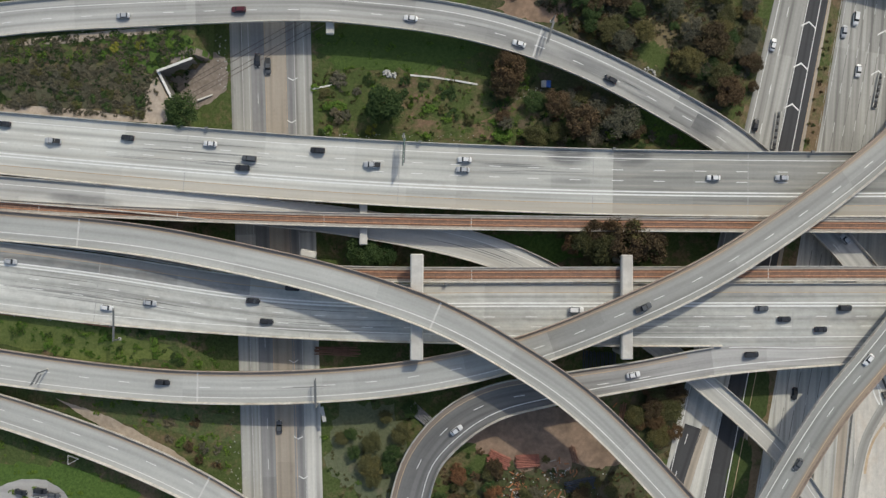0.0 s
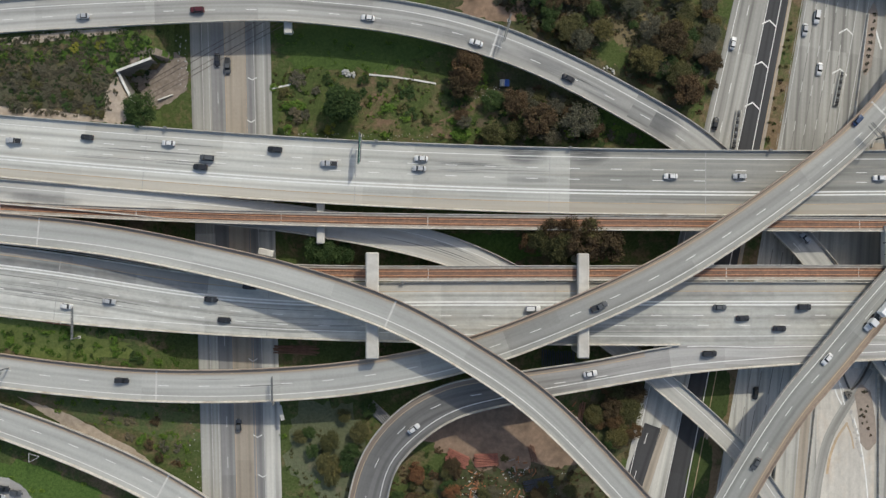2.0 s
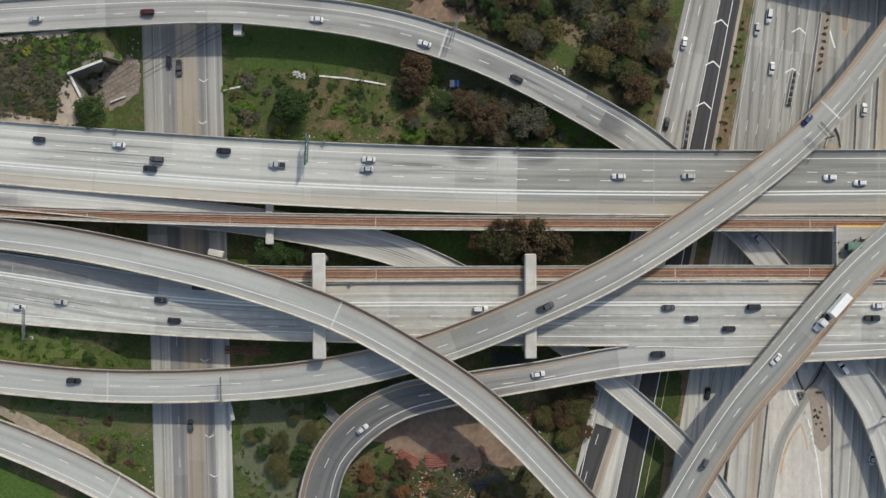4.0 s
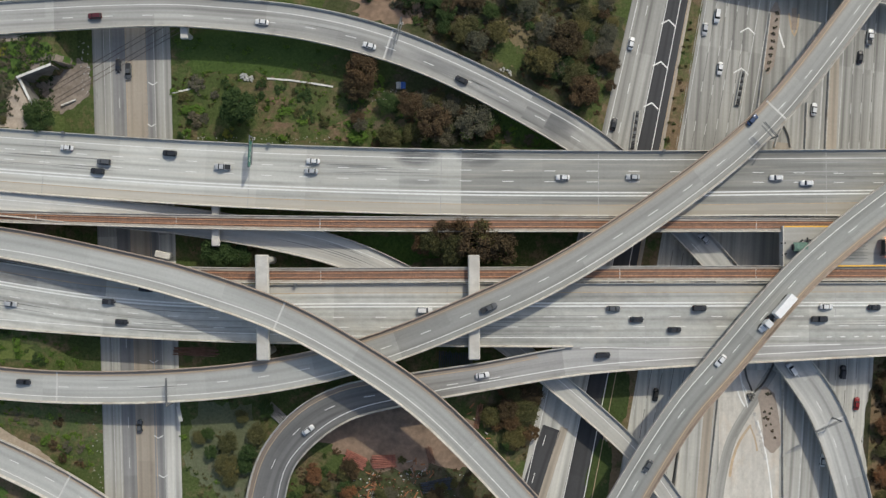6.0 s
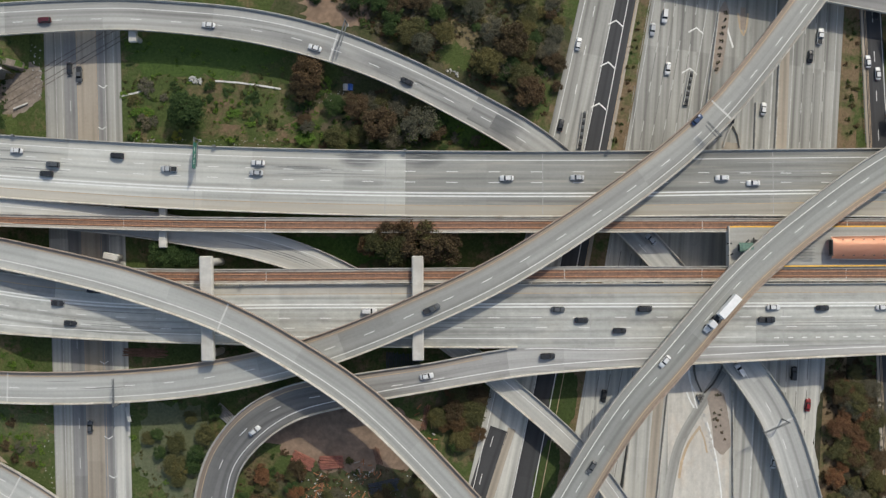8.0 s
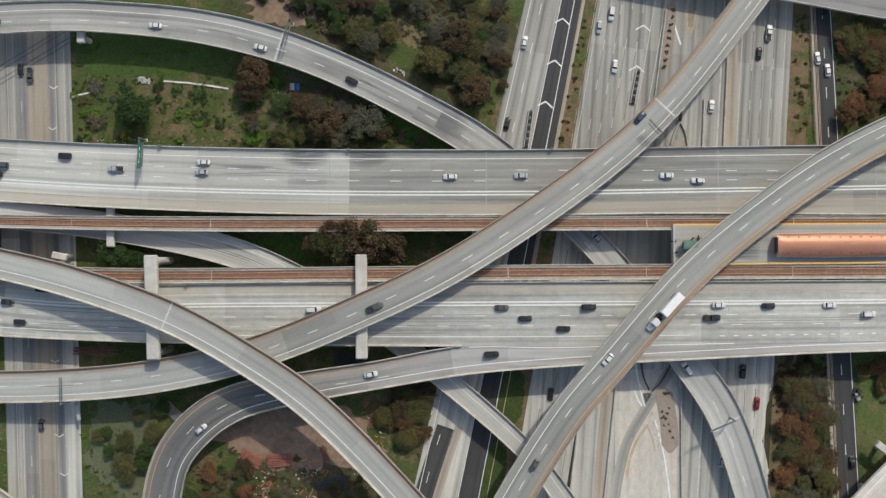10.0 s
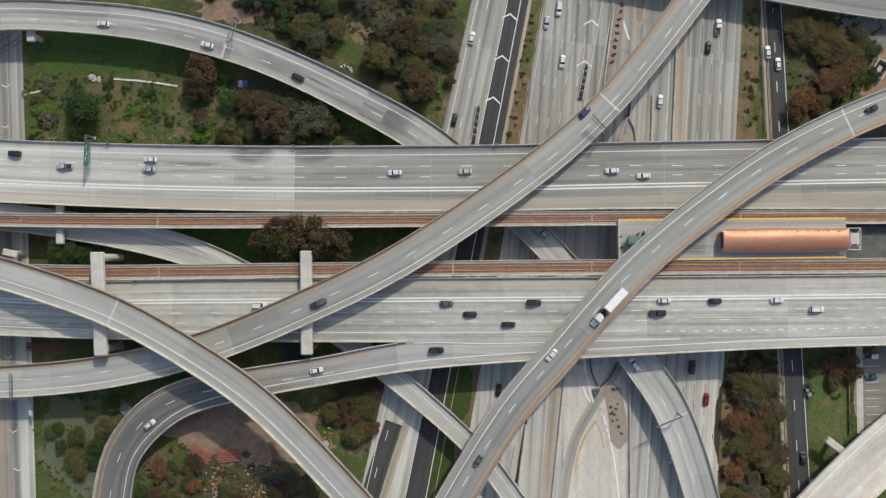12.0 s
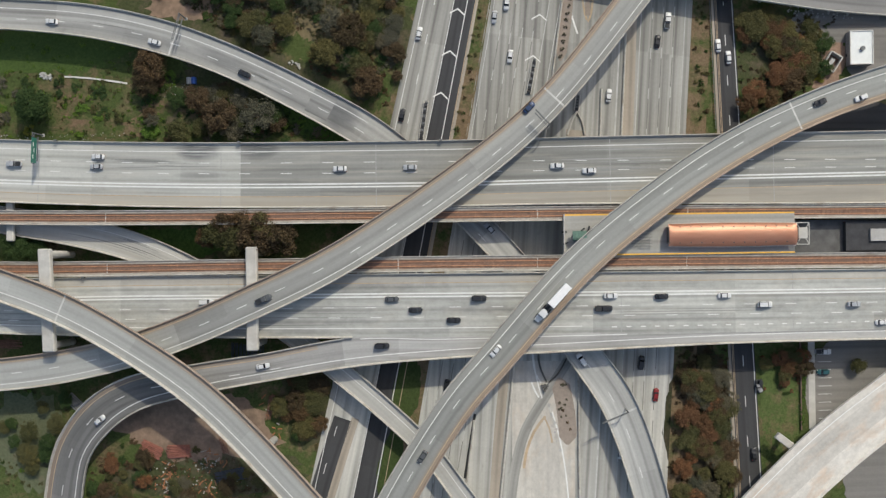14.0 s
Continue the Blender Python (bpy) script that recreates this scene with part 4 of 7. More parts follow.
for k, (dx, dy) in enumerate(((-2.4, 1.6), (-2.0, -2.0), (3.4, 2.2), (4.6, 1.2), (5.4, 2.6))):
    bench = thing("bench", (kx + dx, dy, kz), "dark metal bench on the platform", "bench", "platform benches")
    bm = bmesh.new()
    box(bm, kx + dx, dy, kz + 0.45, 1.7, 0.5, 0.1, 20 * k)
    part("seat", bm, dark_mat, bench)
    for e in (-0.6, 0.6):
        bm = bmesh.new()
        box(bm, kx + dx + e * math.cos(radians(20 * k)), dy + e * math.sin(radians(20 * k)), kz + 0.2, 0.12, 0.4, 0.42, 20 * k)
        part("leg", bm, dark_mat, bench)
# stair down from the platform: walled well, treads and rails beside the kiosk
stair = thing("stairwell", (kx + 9.0, 1.6, kz), "grey open stairwell with steel rails on the platform", "stairs")
for k in range(12):
    bm = bmesh.new()
    box(bm, kx + 6.2 + k * 0.42, 1.6, kz + 0.05 + 0.07 * k, 0.36, 2.2, 0.12)
    part("tread", bm, steel_mat if k % 2 else cap_mat, stair)
for y in (0.4, 2.8):
    bm = bmesh.new()
    box(bm, kx + 8.6, y, kz + 0.5, 5.6, 0.22, 1.1, 0, 0.03)
    part("side_wall", bm, cap_mat, stair)
    bm = bmesh.new()
    tube(bm, (kx + 5.8, y, kz + 1.25), (kx + 11.4, y, kz + 1.25), 0.06, None, 6)
    part("handrail", bm, steel_mat, stair)
for k in range(5):
    bm = bmesh.new()
    box(bm, kx + 6.4 + 1.1 * k, -1.2 - 0.25 * (k % 2), kz + 0.5, 0.7, 0.9, 1.0, 0, 0.05)
    part("cabinet", bm, dark_mat if k % 2 else girder_mat, stair, "metal service cabinet")
rack_x = 196.0
for k in range(7):
    fence = thing("railing", (rack_x, -3.4 + k * 1.0, base_z(rack_x) + 13.2), "low grey steel railing on the platform", "railing", "platform railings")
    for up in (0.5, 1.0):
        bm = bmesh.new()
        z = base_z(rack_x) + 13.2 + up
        tube(bm, (rack_x - 3.2, -3.4 + k * 1.0, z), (rack_x + 3.2, -3.4 + k * 1.0, z), 0.07, None, 6)
        part("rail", bm, steel_mat, fence)
    for e in (-3.0, 0.0, 3.0):
        bm = bmesh.new()
        z = base_z(rack_x) + 13.2
        tube(bm, (rack_x + e, -3.4 + k * 1.0, z - 0.05), (rack_x + e, -3.4 + k * 1.0, z + 1.0), 0.05, None, 6)
        part("post", bm, steel_mat, fence)

# ---------------------------------------------------------------- the ground roads' markings and barriers
# strips run southwards, so their left edge is the east one
def from_west(way, d):
    return from_right(way, d)


stripe(COLLECTOR, COLLECTOR.root, 0, COLLECTOR.length, from_west(COLLECTOR, 1.9), 0.2, paint_mat)
dashes(COLLECTOR, COLLECTOR.root, 2, 205.0, from_west(COLLECTOR, 5.6))
stripe(COLLECTOR_LANE, COLLECTOR_LANE.root, 0, COLLECTOR_LANE.length, from_west(COLLECTOR_LANE, 0.2), 0.24, paint_mat)
stripe(COLLECTOR_LANE, COLLECTOR_LANE.root, 0, COLLECTOR_LANE.length, from_left(COLLECTOR_LANE, 2.9), 0.26, paint_mat)
stripe(COLLECTOR_LANE, COLLECTOR_LANE.root, 0, COLLECTOR_LANE.length, from_left(COLLECTOR_LANE, 0.25), 0.22, amber_mat)
for d in (5.2, 8.9, 12.6, 16.3):
    dashes(FREEWAY, FREEWAY.root, 1 + d % 3, FREEWAY.length, from_west(FREEWAY, d), mat=worn_paint_mat)
seam_mat = plain("dark_lane_seam", (0.17, 0.167, 0.156), 0.9, 0, 0.25, 0.6, (0.22, 0.215, 0.20))
for d in (5.2, 8.9, 12.6, 16.3):
    stripe(FREEWAY, FREEWAY.root, 0, FREEWAY.length, from_west(FREEWAY, d), 0.2, seam_mat, "lane_seam", 0.04)
for d in (6.0, 9.7, 13.4):
    stripe(FREEWAY, FREEWAY.root, 0, FREEWAY.length, from_left(FREEWAY, d), 0.2, seam_mat, "lane_seam", 0.04)
stripe(FREEWAY, FREEWAY.root, 0, FREEWAY.length, from_west(FREEWAY, 1.7), 0.22, worn_paint_mat)
for d in (19.9, 23.6):
    stripe(FREEWAY, FREEWAY.root, 0, 118, from_west(FREEWAY, d), 0.26, worn_paint_mat)
for d in (6.0, 9.7, 13.4):
    dashes(FREEWAY, FREEWAY.root, 2 + d % 3, FREEWAY.length, from_left(FREEWAY, d), mat=worn_paint_mat)
for d in (2.3, 17.2):
    stripe(FREEWAY, FREEWAY.root, 0, FREEWAY.length, from_left(FREEWAY, d), 0.24, worn_paint_mat)
stripe(FREEWAY, FREEWAY.root, 0, FREEWAY.length, from_left(FREEWAY, 24.0), 0.5, worn_paint_mat)
dashes(FRONTAGE, FRONTAGE.root, 1, FRONTAGE.length, 0.0)
stripe(FRONTAGE, FRONTAGE.root, 0, FRONTAGE.length, from_left(FRONTAGE, 0.5), 0.22, paint_mat)
for d in (0.5, 0.95):
    stripe(FRONTAGE, FRONTAGE.root, 0, FRONTAGE.length, from_right(FRONTAGE, d), 0.18, amber_mat)
for d, mat in ((4.0, paint_mat), (6.2, paint_mat), (11.7, amber_mat), (18.6, amber_mat), (21.4, paint_mat), (24.6, paint_mat)):
    stripe(STREET, STREET.root, 0, STREET.length, from_west(STREET, d), 0.15, worn_paint_mat if mat is paint_mat else mat, up=0.06)
dashes(STREET, STREET.root, 3, STREET.length, from_west(STREET, 9.0), mat=worn_paint_mat, up=0.06)

strip("shoulder", (144.2, 145.0), (110.6, 112.0), tan_mat, "tan concrete shoulder", 0.05)
strip("verge", (145.0, 149.2), (112.0, 118.4), dry_mat, "dry planted verge between the roads", 0.045, "verge")
strip("verge", (217.1, 223.4), (205.8, 214.0), dry_mat, "dry brown planted verge with low shrubs", 0.045, "verge")
strip("kerb", (223.2, 224.0), (229.0, 230.0), tan_mat, "tan concrete kerb along the road", 0.14, "kerb")


def chevron(x, y, turn, size, parent, up=0.07, stroke=0.55):
    """A white chevron painted on the road."""
    bm = bmesh.new()
    for side in (1, -1):
        m = pose(x, y, base_z(x) + up, 0, 0, turn)
        a = [(0, size * 0.42), (0, size * 0.42 - stroke), (side * size, -size * 0.42 - stroke + 0.35), (side * size, -size * 0.42 + 0.35)]
        pts = [m @ Vector((p, q, 0)) for p, q in a]
        f = bm.faces.new([bm.verts.new((p.x, p.y, base_z(p.x) + up)) for p in pts])
        if f.normal.z < 0:
            f.normal_flip()
    bmesh.ops.recalc_face_normals(bm, faces=bm.faces)
    part("chevron", bm, paint_mat, parent, "white painted chevron")


for x, y in ((138.5, 76.4), (135.7, 62.3), (132.5, 48.4), (114.3, -35.0)):
    chevron(x - 0.6, y, -9, 2.5, COLLECTOR_LANE.root)
for x, y in ((165.3, 74.1), (162.9, 60.3)):
    chevron(x, y, -6, 2.6, FREEWAY.root)
for x, y in ((-36.9, 42.5), (-36.5, 56.6), (-32.9, -76.0), (-34.6, -62.8), (-36.2, -37.4)):
    chevron(x, y, 180, 1.5, STREET.root, stroke=0.32)


def barrier_line(points, label, high=0.85, thick=0.5, mat=None):
    way = Way([(x, y, 0.03, thick) for x, y in points], 6.0)
    root = thing("median_barrier", (points[0][0], points[0][1], base_z(points[0][0])), label, "barrier", "median barriers", "structure")
    part("wall", sweep(way, 0, way.length, lambda s: [(thick / 2, 0), (thick * 0.22, high), (-thick * 0.22, high), (-thick / 2, 0)], closed=True), mat or parapet_mat, root)


for a, b in (((173.0, 80.1), (166.1, 30.8)), ((194.2, 68.6), (192.1, 33.4)), ((185.7, 49.6), (184.9, 33.5)),
             ((155.5, -38.1), (150.0, -86.6)), ((176.6, -43.2), (176.4, -87.0)), ((141.6, -60.6), (138.7, -82.3))):
    barrier_line([a, ((a[0] + b[0]) / 2, (a[1] + b[1]) / 2), b], "weathered concrete median barrier between the lanes", thick=0.8)


def flat_lane(name, points, wide, mat, label, up=0.06, rounded=False):
    """A thin curved band of paving on the ground."""
    way = Way([(x, y, up, wide) for x, y in points], 2.5)
    root = thing(name, (points[0][0], points[0][1], base_z(points[0][0])), label, "road marking", kind="structure")
    n = max(1, int(wide / 3))

    def prof(s):
        w, (p, q) = way.width(s) / 2, way.at(s)
        if rounded:
            w *= math.sqrt(max(0.03, min(1.0, 2.2 * min(s, way.length - s) / wide)))
        return [(o, base_z(p.x + q.x * o) - base_z(p.x)) for o in (w - 2 * w * k / n for k in range(n + 1))]
    bm = sweep(way, 0, way.length, prof)
    for f in bm.faces:
        if f.normal.z < 0:
            f.normal_flip()
    part("band", bm, mat, root)


flat_lane("pale_apron", [(165.1, -41.1), (164.8, -61.9), (164.4, -90.2), (164.2, -105.3)], 21.0, paving("pale_apron_concrete", (0.57, 0.54, 0.48), (0.50, 0.472, 0.425), 0.2, seed=60.0, block=300.0, mottle=((0.52, 0.42, 0.32), 0.45)), "pale sandy concrete apron", 0.036)
flat_lane("tan_median", [(196.2, 80.0), (195.2, 57.2), (194.0, 32.5)], 4.2, tan_mat, "tan concrete median strip", 0.045)
flat_lane("tan_median", [(152.9, -38.1), (150.3, -59.8), (147.6, -89.9)], 3.2, tan_mat, "tan concrete median strip", 0.045)
flat_lane("curved_lane", [(173.2, -41.2), (165.9, -52.4), (158.6, -64.6), (155.2, -76.8), (153.1, -90.0)], 3.4, lanes_mat, "grey curved lane across the apron", 0.055)
for pts, wide, mat, label in (([(165.4, -59.6), (161.6, -64.7), (159.0, -71.2), (158.0, -76.9)], 0.9, amber_mat, "rusty orange kerb line"),
                              ([(164.9, -59.6), (166.7, -63.8), (167.6, -68.5)], 0.6, amber_mat, "rusty orange kerb line"),
                              ([(167.7, -58.1), (170.2, -67.6), (172.0, -79.0), (173.0, -90.3)], 0.5, paint_mat, "white curved edge line"),
                              ([(161.4, -37.6), (162.6, -46.7), (164.4, -53.6)], 0.4, paint_mat, "white curved edge line"),
                              ([(174.9, 80.1), (176.1, 74.4), (178.0, 68.3)], 0.6, paint_mat, "white curved edge line"),
                              ([(179.8, 80.1), (180.5, 75.3), (181.6, 72.5), (182.8, 76.2), (183.3, 80.0)], 0.7, amber_mat, "rusty orange kerb line")):
    flat_lane("curved_line", pts, wide, mat, label, 0.075)
island_mat = plain("brown_island_soil", (0.30, 0.25, 0.21), 1.0, 0, 0.15, 0.8)
flat_lane("traffic_island", [(170.1, -46.8), (171.9, -55.4), (172.8, -63.9), (172.7, -69.2)], 6.0, island_mat, "brown earth traffic island with low kerb", 0.12, True)
flat_lane("dark_lane", [(97.7, -59.6), (91.8, -76.2), (86.2, -95.2)], 6.2, asphalt_mat, "resurfaced dark asphalt lane", 0.05)
flat_lane("tan_shoulder", [(101.9, -59.6), (96.4, -76.3), (90.4, -95.2)], 2.6, tan_mat, "tan concrete shoulder", 0.05)
dash_way = Way([(96.2, -60.2, 0.06, 6.0), (91.4, -76.2, 0.06, 6.0), (86.2, -95.2, 0.06, 6.0)])
dashes(dash_way, COLLECTOR.root, 2, dash_way.length, 0.0, 13.0)

# fork island with splayed walls under the curved flyover
for pts in ([(177.4, 42.1), (175.5, 38.7), (174.1, 34.5)], [(177.4, 42.1), (179.1, 38.7), (179.8, 34.5)]):
    barrier_line(pts, "splayed concrete wall at a lane fork", thick=0.7)
flat_lane("fork_island", [(177.0, 36.0), (176.9, 34.9), (176.9, 33.4)], 6.6, tan_mat, "tan concrete fork island", 0.11)
flat_lane("planted_island", [(175.3, 83.9), (174.0, 71.5), (172.0, 59.2)], 3.6, island_mat, "brown earth island with a row of shrubs", 0.08, True)
flat_lane("dark_island", [(181.6, 82.0), (181.5, 77.8), (181.5, 74.4)], 1.8, island_mat, "pointed earth island inside an orange kerb", 0.09)

# walls and kerbs that meet where two lanes part on the apron
dark_barrier_mat = plain("sooty_barrier_concrete", (0.13, 0.125, 0.115), 0.95, 0, 0.3, 0.8, (0.22, 0.20, 0.175))
for pts in ([(163.4, -36.0), (163.5, -40.5), (164.2, -44.0), (166.0, -48.0)], [(174.2, -37.5), (172.4, -41.2), (169.8, -45.6), (166.8, -48.4)]):
    barrier_line(pts, "low sooty concrete wall at the parting of two lanes", 0.8, 0.55, dark_barrier_mat)
for pts, wide in (([(161.2, -36.5), (161.5, -41.5), (162.2, -45.0), (164.2, -48.6)], 0.35), ([(160.9, -48.0), (161.9, -50.8), (163.4, -53.4)], 0.55)):
    flat_lane("curved_line", pts, wide, paint_mat, "white curved edge line", 0.075)
flat_lane("drain_slot", [(141.9, -58.5), (140.0, -69.5), (138.2, -80.0)], 0.9, plain("black_drain_grating", (0.03, 0.03, 0.03), 0.8), "long black drain slot beside the lanes", 0.07)
barrel = thing("crash_barrels", (165.3, -50.0, base_z(165.3)), "cluster of dark crash barrels at a lane fork", "crash cushion", "crash cushions")
for k, (dx, dy) in enumerate(((-0.8, 0.7), (0.1, 0.8), (0.9, 0.6), (-0.5, -0.2), (0.5, -0.3), (0.0, -1.1))):
    bm = bmesh.new()
    tube(bm, (165.3 + dx, -50.0 + dy, base_z(165.3) + 0.03), (165.3 + dx, -50.0 + dy, base_z(165.3) + 1.05), 0.46, 0.42, 12)
    part("barrel", bm, dark_barrier_mat, barrel)
kerb_rnd = random.Random(33)
for k in range(16):
    f = k / 15
    x, y = 166.6 + 3.6 * f + kerb_rnd.uniform(-0.5, 0.5), -56.0 - 15.0 * f
    bm = bmesh.new()
    box(bm, x, y, base_z(x) + 0.1, kerb_rnd.uniform(0.4, 1.1), kerb_rnd.uniform(0.6, 1.4), 0.14, kerb_rnd.uniform(-30, 30), 0.03)
    tagged(link("kerb_block", bm, cap_mat if k % 3 else girder_mat), "broken pale kerb block on the apron", "kerb", "broken kerb blocks")

# long crash cushions at the lane forks
cushion_mat = plain("black_rubber_cushion", (0.05, 0.05, 0.052), 0.8, 0, 0.3, 2.0)
for ax, ay, bx, by in ((163.6, 60.2, 161.2, 48.3), (127.1, 46.5, 125.1, 33.6), (177.9, 47.8, 177.2, 42.5)):
    root = thing("crash_cushion", (bx, by, base_z(bx)), "long dark crash cushion of ribbed segments at a lane fork", "crash cushion", "crash cushions")
    n = 11
    ang = math.degrees(math.atan2(by - ay, bx - ax))
    for k in range(n):
        bm = bmesh.new()
        f = (k + 0.5) / n
        x, y = ax + (bx - ax) * f, ay + (by - ay) * f
        box(bm, x, y, base_z(x) + 0.5, math.hypot(bx - ax, by - ay) / n * 0.72, 0.7 + 0.5 * f, 1.0, ang, 0.06)
        part("segment", bm, cushion_mat if k % 2 or k == n - 1 else steel_mat, root)
    side_x, side_y = -math.sin(radians(ang)), math.cos(radians(ang))
    for side in (1, -1):
        bm = bmesh.new()
        box(bm, (ax + bx) / 2 + side_x * side * 0.75, (ay + by) / 2 + side_y * side * 0.75, base_z((ax + bx) / 2) + 0.75, math.hypot(bx - ax, by - ay), 0.22, 0.4, ang, 0.03)
        part("side_rail", bm, cap_mat, root, "pale fender rail")

# ---------------------------------------------------------------- soil, grass and paved patches on the land
def patch(name, x, y, rx, ry, turn, mat, label, category="ground", up=0.0, ragged=0.25, seed=1):
    """A ragged sheet of soil or grass lying on the land."""
    rnd = random.Random(seed)
    bm = bmesh.new()
    layer = bm.loops.layers.uv.new("UVMap")
    ph = [rnd.uniform(0, 6.28) for _ in range(6)]
    n, rings = 72, 12
    c, s = math.cos(radians(turn)), math.sin(radians(turn))

    def place(a, f):
        r = 1 + ragged * (0.45 * math.sin(2 * a + ph[0]) + 0.35 * math.sin(5 * a + ph[1]) + 0.25 * math.sin(11 * a + ph[2]) + 0.2 * math.sin(19 * a + ph[3]) + 0.12 * math.sin(31 * a + ph[4]))
        u, v = math.cos(a) * rx * r * f, math.sin(a) * ry * r * f
        px, py = x + u * c - v * s, y + u * s + v * c
        return bm.verts.new((px, py, land_z(px, py) + 0.012 + up))
    rows = [[place(2 * math.pi * k / n, (j + 1) / rings) for k in range(n)] for j in range(rings)]
    mid = bm.verts.new((x, y, land_z(x, y) + 0.012 + up))
    for k in range(n):
        bm.faces.new((mid, rows[0][k], rows[0][(k + 1) % n]))
        for a, b in zip(rows, rows[1:]):
            bm.faces.new((a[k], b[k], b[(k + 1) % n], a[(k + 1) % n]))
    bmesh.ops.recalc_face_normals(bm, faces=bm.faces)
    for f in bm.faces:
        if f.normal.z < 0:
            f.normal_flip()
        for l in f.loops:
            l[layer].uv = (l.vert.co.x, l.vert.co.y)
    return tagged(link(name, bm, mat), label, category, kind="structure")


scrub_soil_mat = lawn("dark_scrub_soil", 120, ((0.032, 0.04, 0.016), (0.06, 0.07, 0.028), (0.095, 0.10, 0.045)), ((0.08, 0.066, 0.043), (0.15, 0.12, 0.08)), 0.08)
lot_mat = paving("grey_parking_asphalt", (0.26, 0.245, 0.225), (0.20, 0.19, 0.175), 0.3, seed=70.0)
red_soil_mat = lawn("reddish_soil_and_weeds", 330, GREENS, ((0.13, 0.088, 0.055), (0.22, 0.15, 0.098)), 0.09)
patch("soil", 46.6, -61.6, 26, 13, -8, soil_mat, "bare brown soil under the flyover", up=0.02, seed=3)
# darker than lush_mat: the ramp's shade is mixed into this green
patch("grass", -2.5, 66.9, 24, 9, -2, lawn("shaded_lush_grass", 480, ((0.034, 0.058, 0.014), (0.063, 0.102, 0.024), (0.10, 0.14, 0.04)), BROWNS, -0.08), "lush green grass below the ramp, toned down for shade", up=0.015, seed=4)
patch("grass", 88.5, 39.0, 14, 4.5, -30, lush_mat, "lush green ground cover beside the ramp", up=0.015, seed=5)
patch("grass", -81.2, 64.5, 18, 8, -15, lush_mat, "lush green ground cover beside the wall", up=0.015, seed=6)
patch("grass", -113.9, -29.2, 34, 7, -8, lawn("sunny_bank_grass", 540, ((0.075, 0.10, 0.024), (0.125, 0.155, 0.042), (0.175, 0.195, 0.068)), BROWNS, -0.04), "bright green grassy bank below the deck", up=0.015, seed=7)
patch("grass", -113.0, -81.9, 24, 9, -12, lush_mat, "green grass beside the ramp", up=0.015, seed=8)
patch("grass", 42.8, 0.2, 17, 5, 0, lush_mat, "green grass between the rail bridges", up=0.015, seed=9)
lawn_mat = lawn("patchy_lawn_grass", 450, ((0.050, 0.072, 0.022), (0.085, 0.118, 0.036), (0.12, 0.148, 0.055)), BROWNS, 0.03)
patch("grass", 244.9, -58.1, 7.5, 14, 0, lawn_mat, "green lawn beside the frontage road", up=0.015, seed=10)
patch("grass", 119.2, -50.2, 4.5, 11, -12, verge_grass_mat, "green grass verge between the lanes", up=0.05, seed=11, ragged=0.12)
patch("grass", 113.2, -76.6, 4.0, 13, -12, verge_grass_mat, "green grass verge between the lanes", up=0.05, seed=12, ragged=0.12)
patch("soil", -105.7, 53.8, 30, 9, -4, lawn("grey_brush_soil", 360, ((0.055, 0.056, 0.032), (0.085, 0.083, 0.05), (0.115, 0.11, 0.068)), ((0.10, 0.088, 0.062), (0.15, 0.128, 0.09)), 0.06), "grey-brown brushy soil", up=0.01, seed=13)
patch("soil", -110.0, 44.4, 30, 1.7, -5, sand_mat, "pale bare dirt along the freeway deck", up=0.03, seed=101)
patch("soil", -104.0, 69.3, 26, 1.5, 4, sand_mat, "pale bare dirt along the ramp", up=0.03, seed=102)
patch("soil", -108.0, 62.5, 9, 3.6, 10, red_soil_mat, "reddish bare soil with sparse weeds", up=0.03, seed=103, ragged=0.4)
patch("soil", 78.0, 70.0, 48, 21, -14, scrub_soil_mat, "dark green-brown ground under the trees", up=0.01, seed=14)
patch("soil", 56.0, 47.3, 30, 10, -15, scrub_soil_mat, "dark green-brown ground under the trees", up=0.01, seed=15)
patch("soil", -10.8, -67.4, 13, 18, 0, lawn("grey_green_grass", 240, ((0.08, 0.09, 0.052), (0.12, 0.134, 0.076), (0.165, 0.176, 0.105)), ((0.13, 0.112, 0.075), (0.20, 0.17, 0.12)), 0.0), "grey-green rough grass under the trees", up=0.01, seed=16)
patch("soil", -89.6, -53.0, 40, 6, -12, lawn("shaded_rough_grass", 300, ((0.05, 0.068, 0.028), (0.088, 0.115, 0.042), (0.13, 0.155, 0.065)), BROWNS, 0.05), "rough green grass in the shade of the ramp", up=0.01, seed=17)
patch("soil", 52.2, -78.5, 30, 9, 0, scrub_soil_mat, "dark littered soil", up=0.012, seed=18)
# the trees' shade is painted into this near-black soil colour
patch("soil", 216.9, -64.1, 12.0, 28, -3, lawn("tree_shade_soil", 510, ((0.02, 0.025, 0.011), (0.036, 0.042, 0.018), (0.056, 0.06, 0.028)), ((0.045, 0.036, 0.024), (0.085, 0.066, 0.044)), 0.1), "soil darkened for the shade under roadside trees", up=0.01, seed=19, ragged=0.1)
patch("soil", 242.8, 58.6, 11, 18, 0, scrub_soil_mat, "dark green-brown ground under tall trees", up=0.01, seed=20, ragged=0.15)
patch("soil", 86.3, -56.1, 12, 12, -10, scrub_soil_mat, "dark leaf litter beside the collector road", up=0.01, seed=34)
patch("soil", -91.5, -62.5, 21, 2.6, -27, sand_mat, "pale bare dirt strip along the ramp", up=0.03, seed=21)
patch("soil", -79.7, 47.9, 4.6, 7.5, 5, sand_mat, "pale bare dirt path", up=0.03, seed=22)
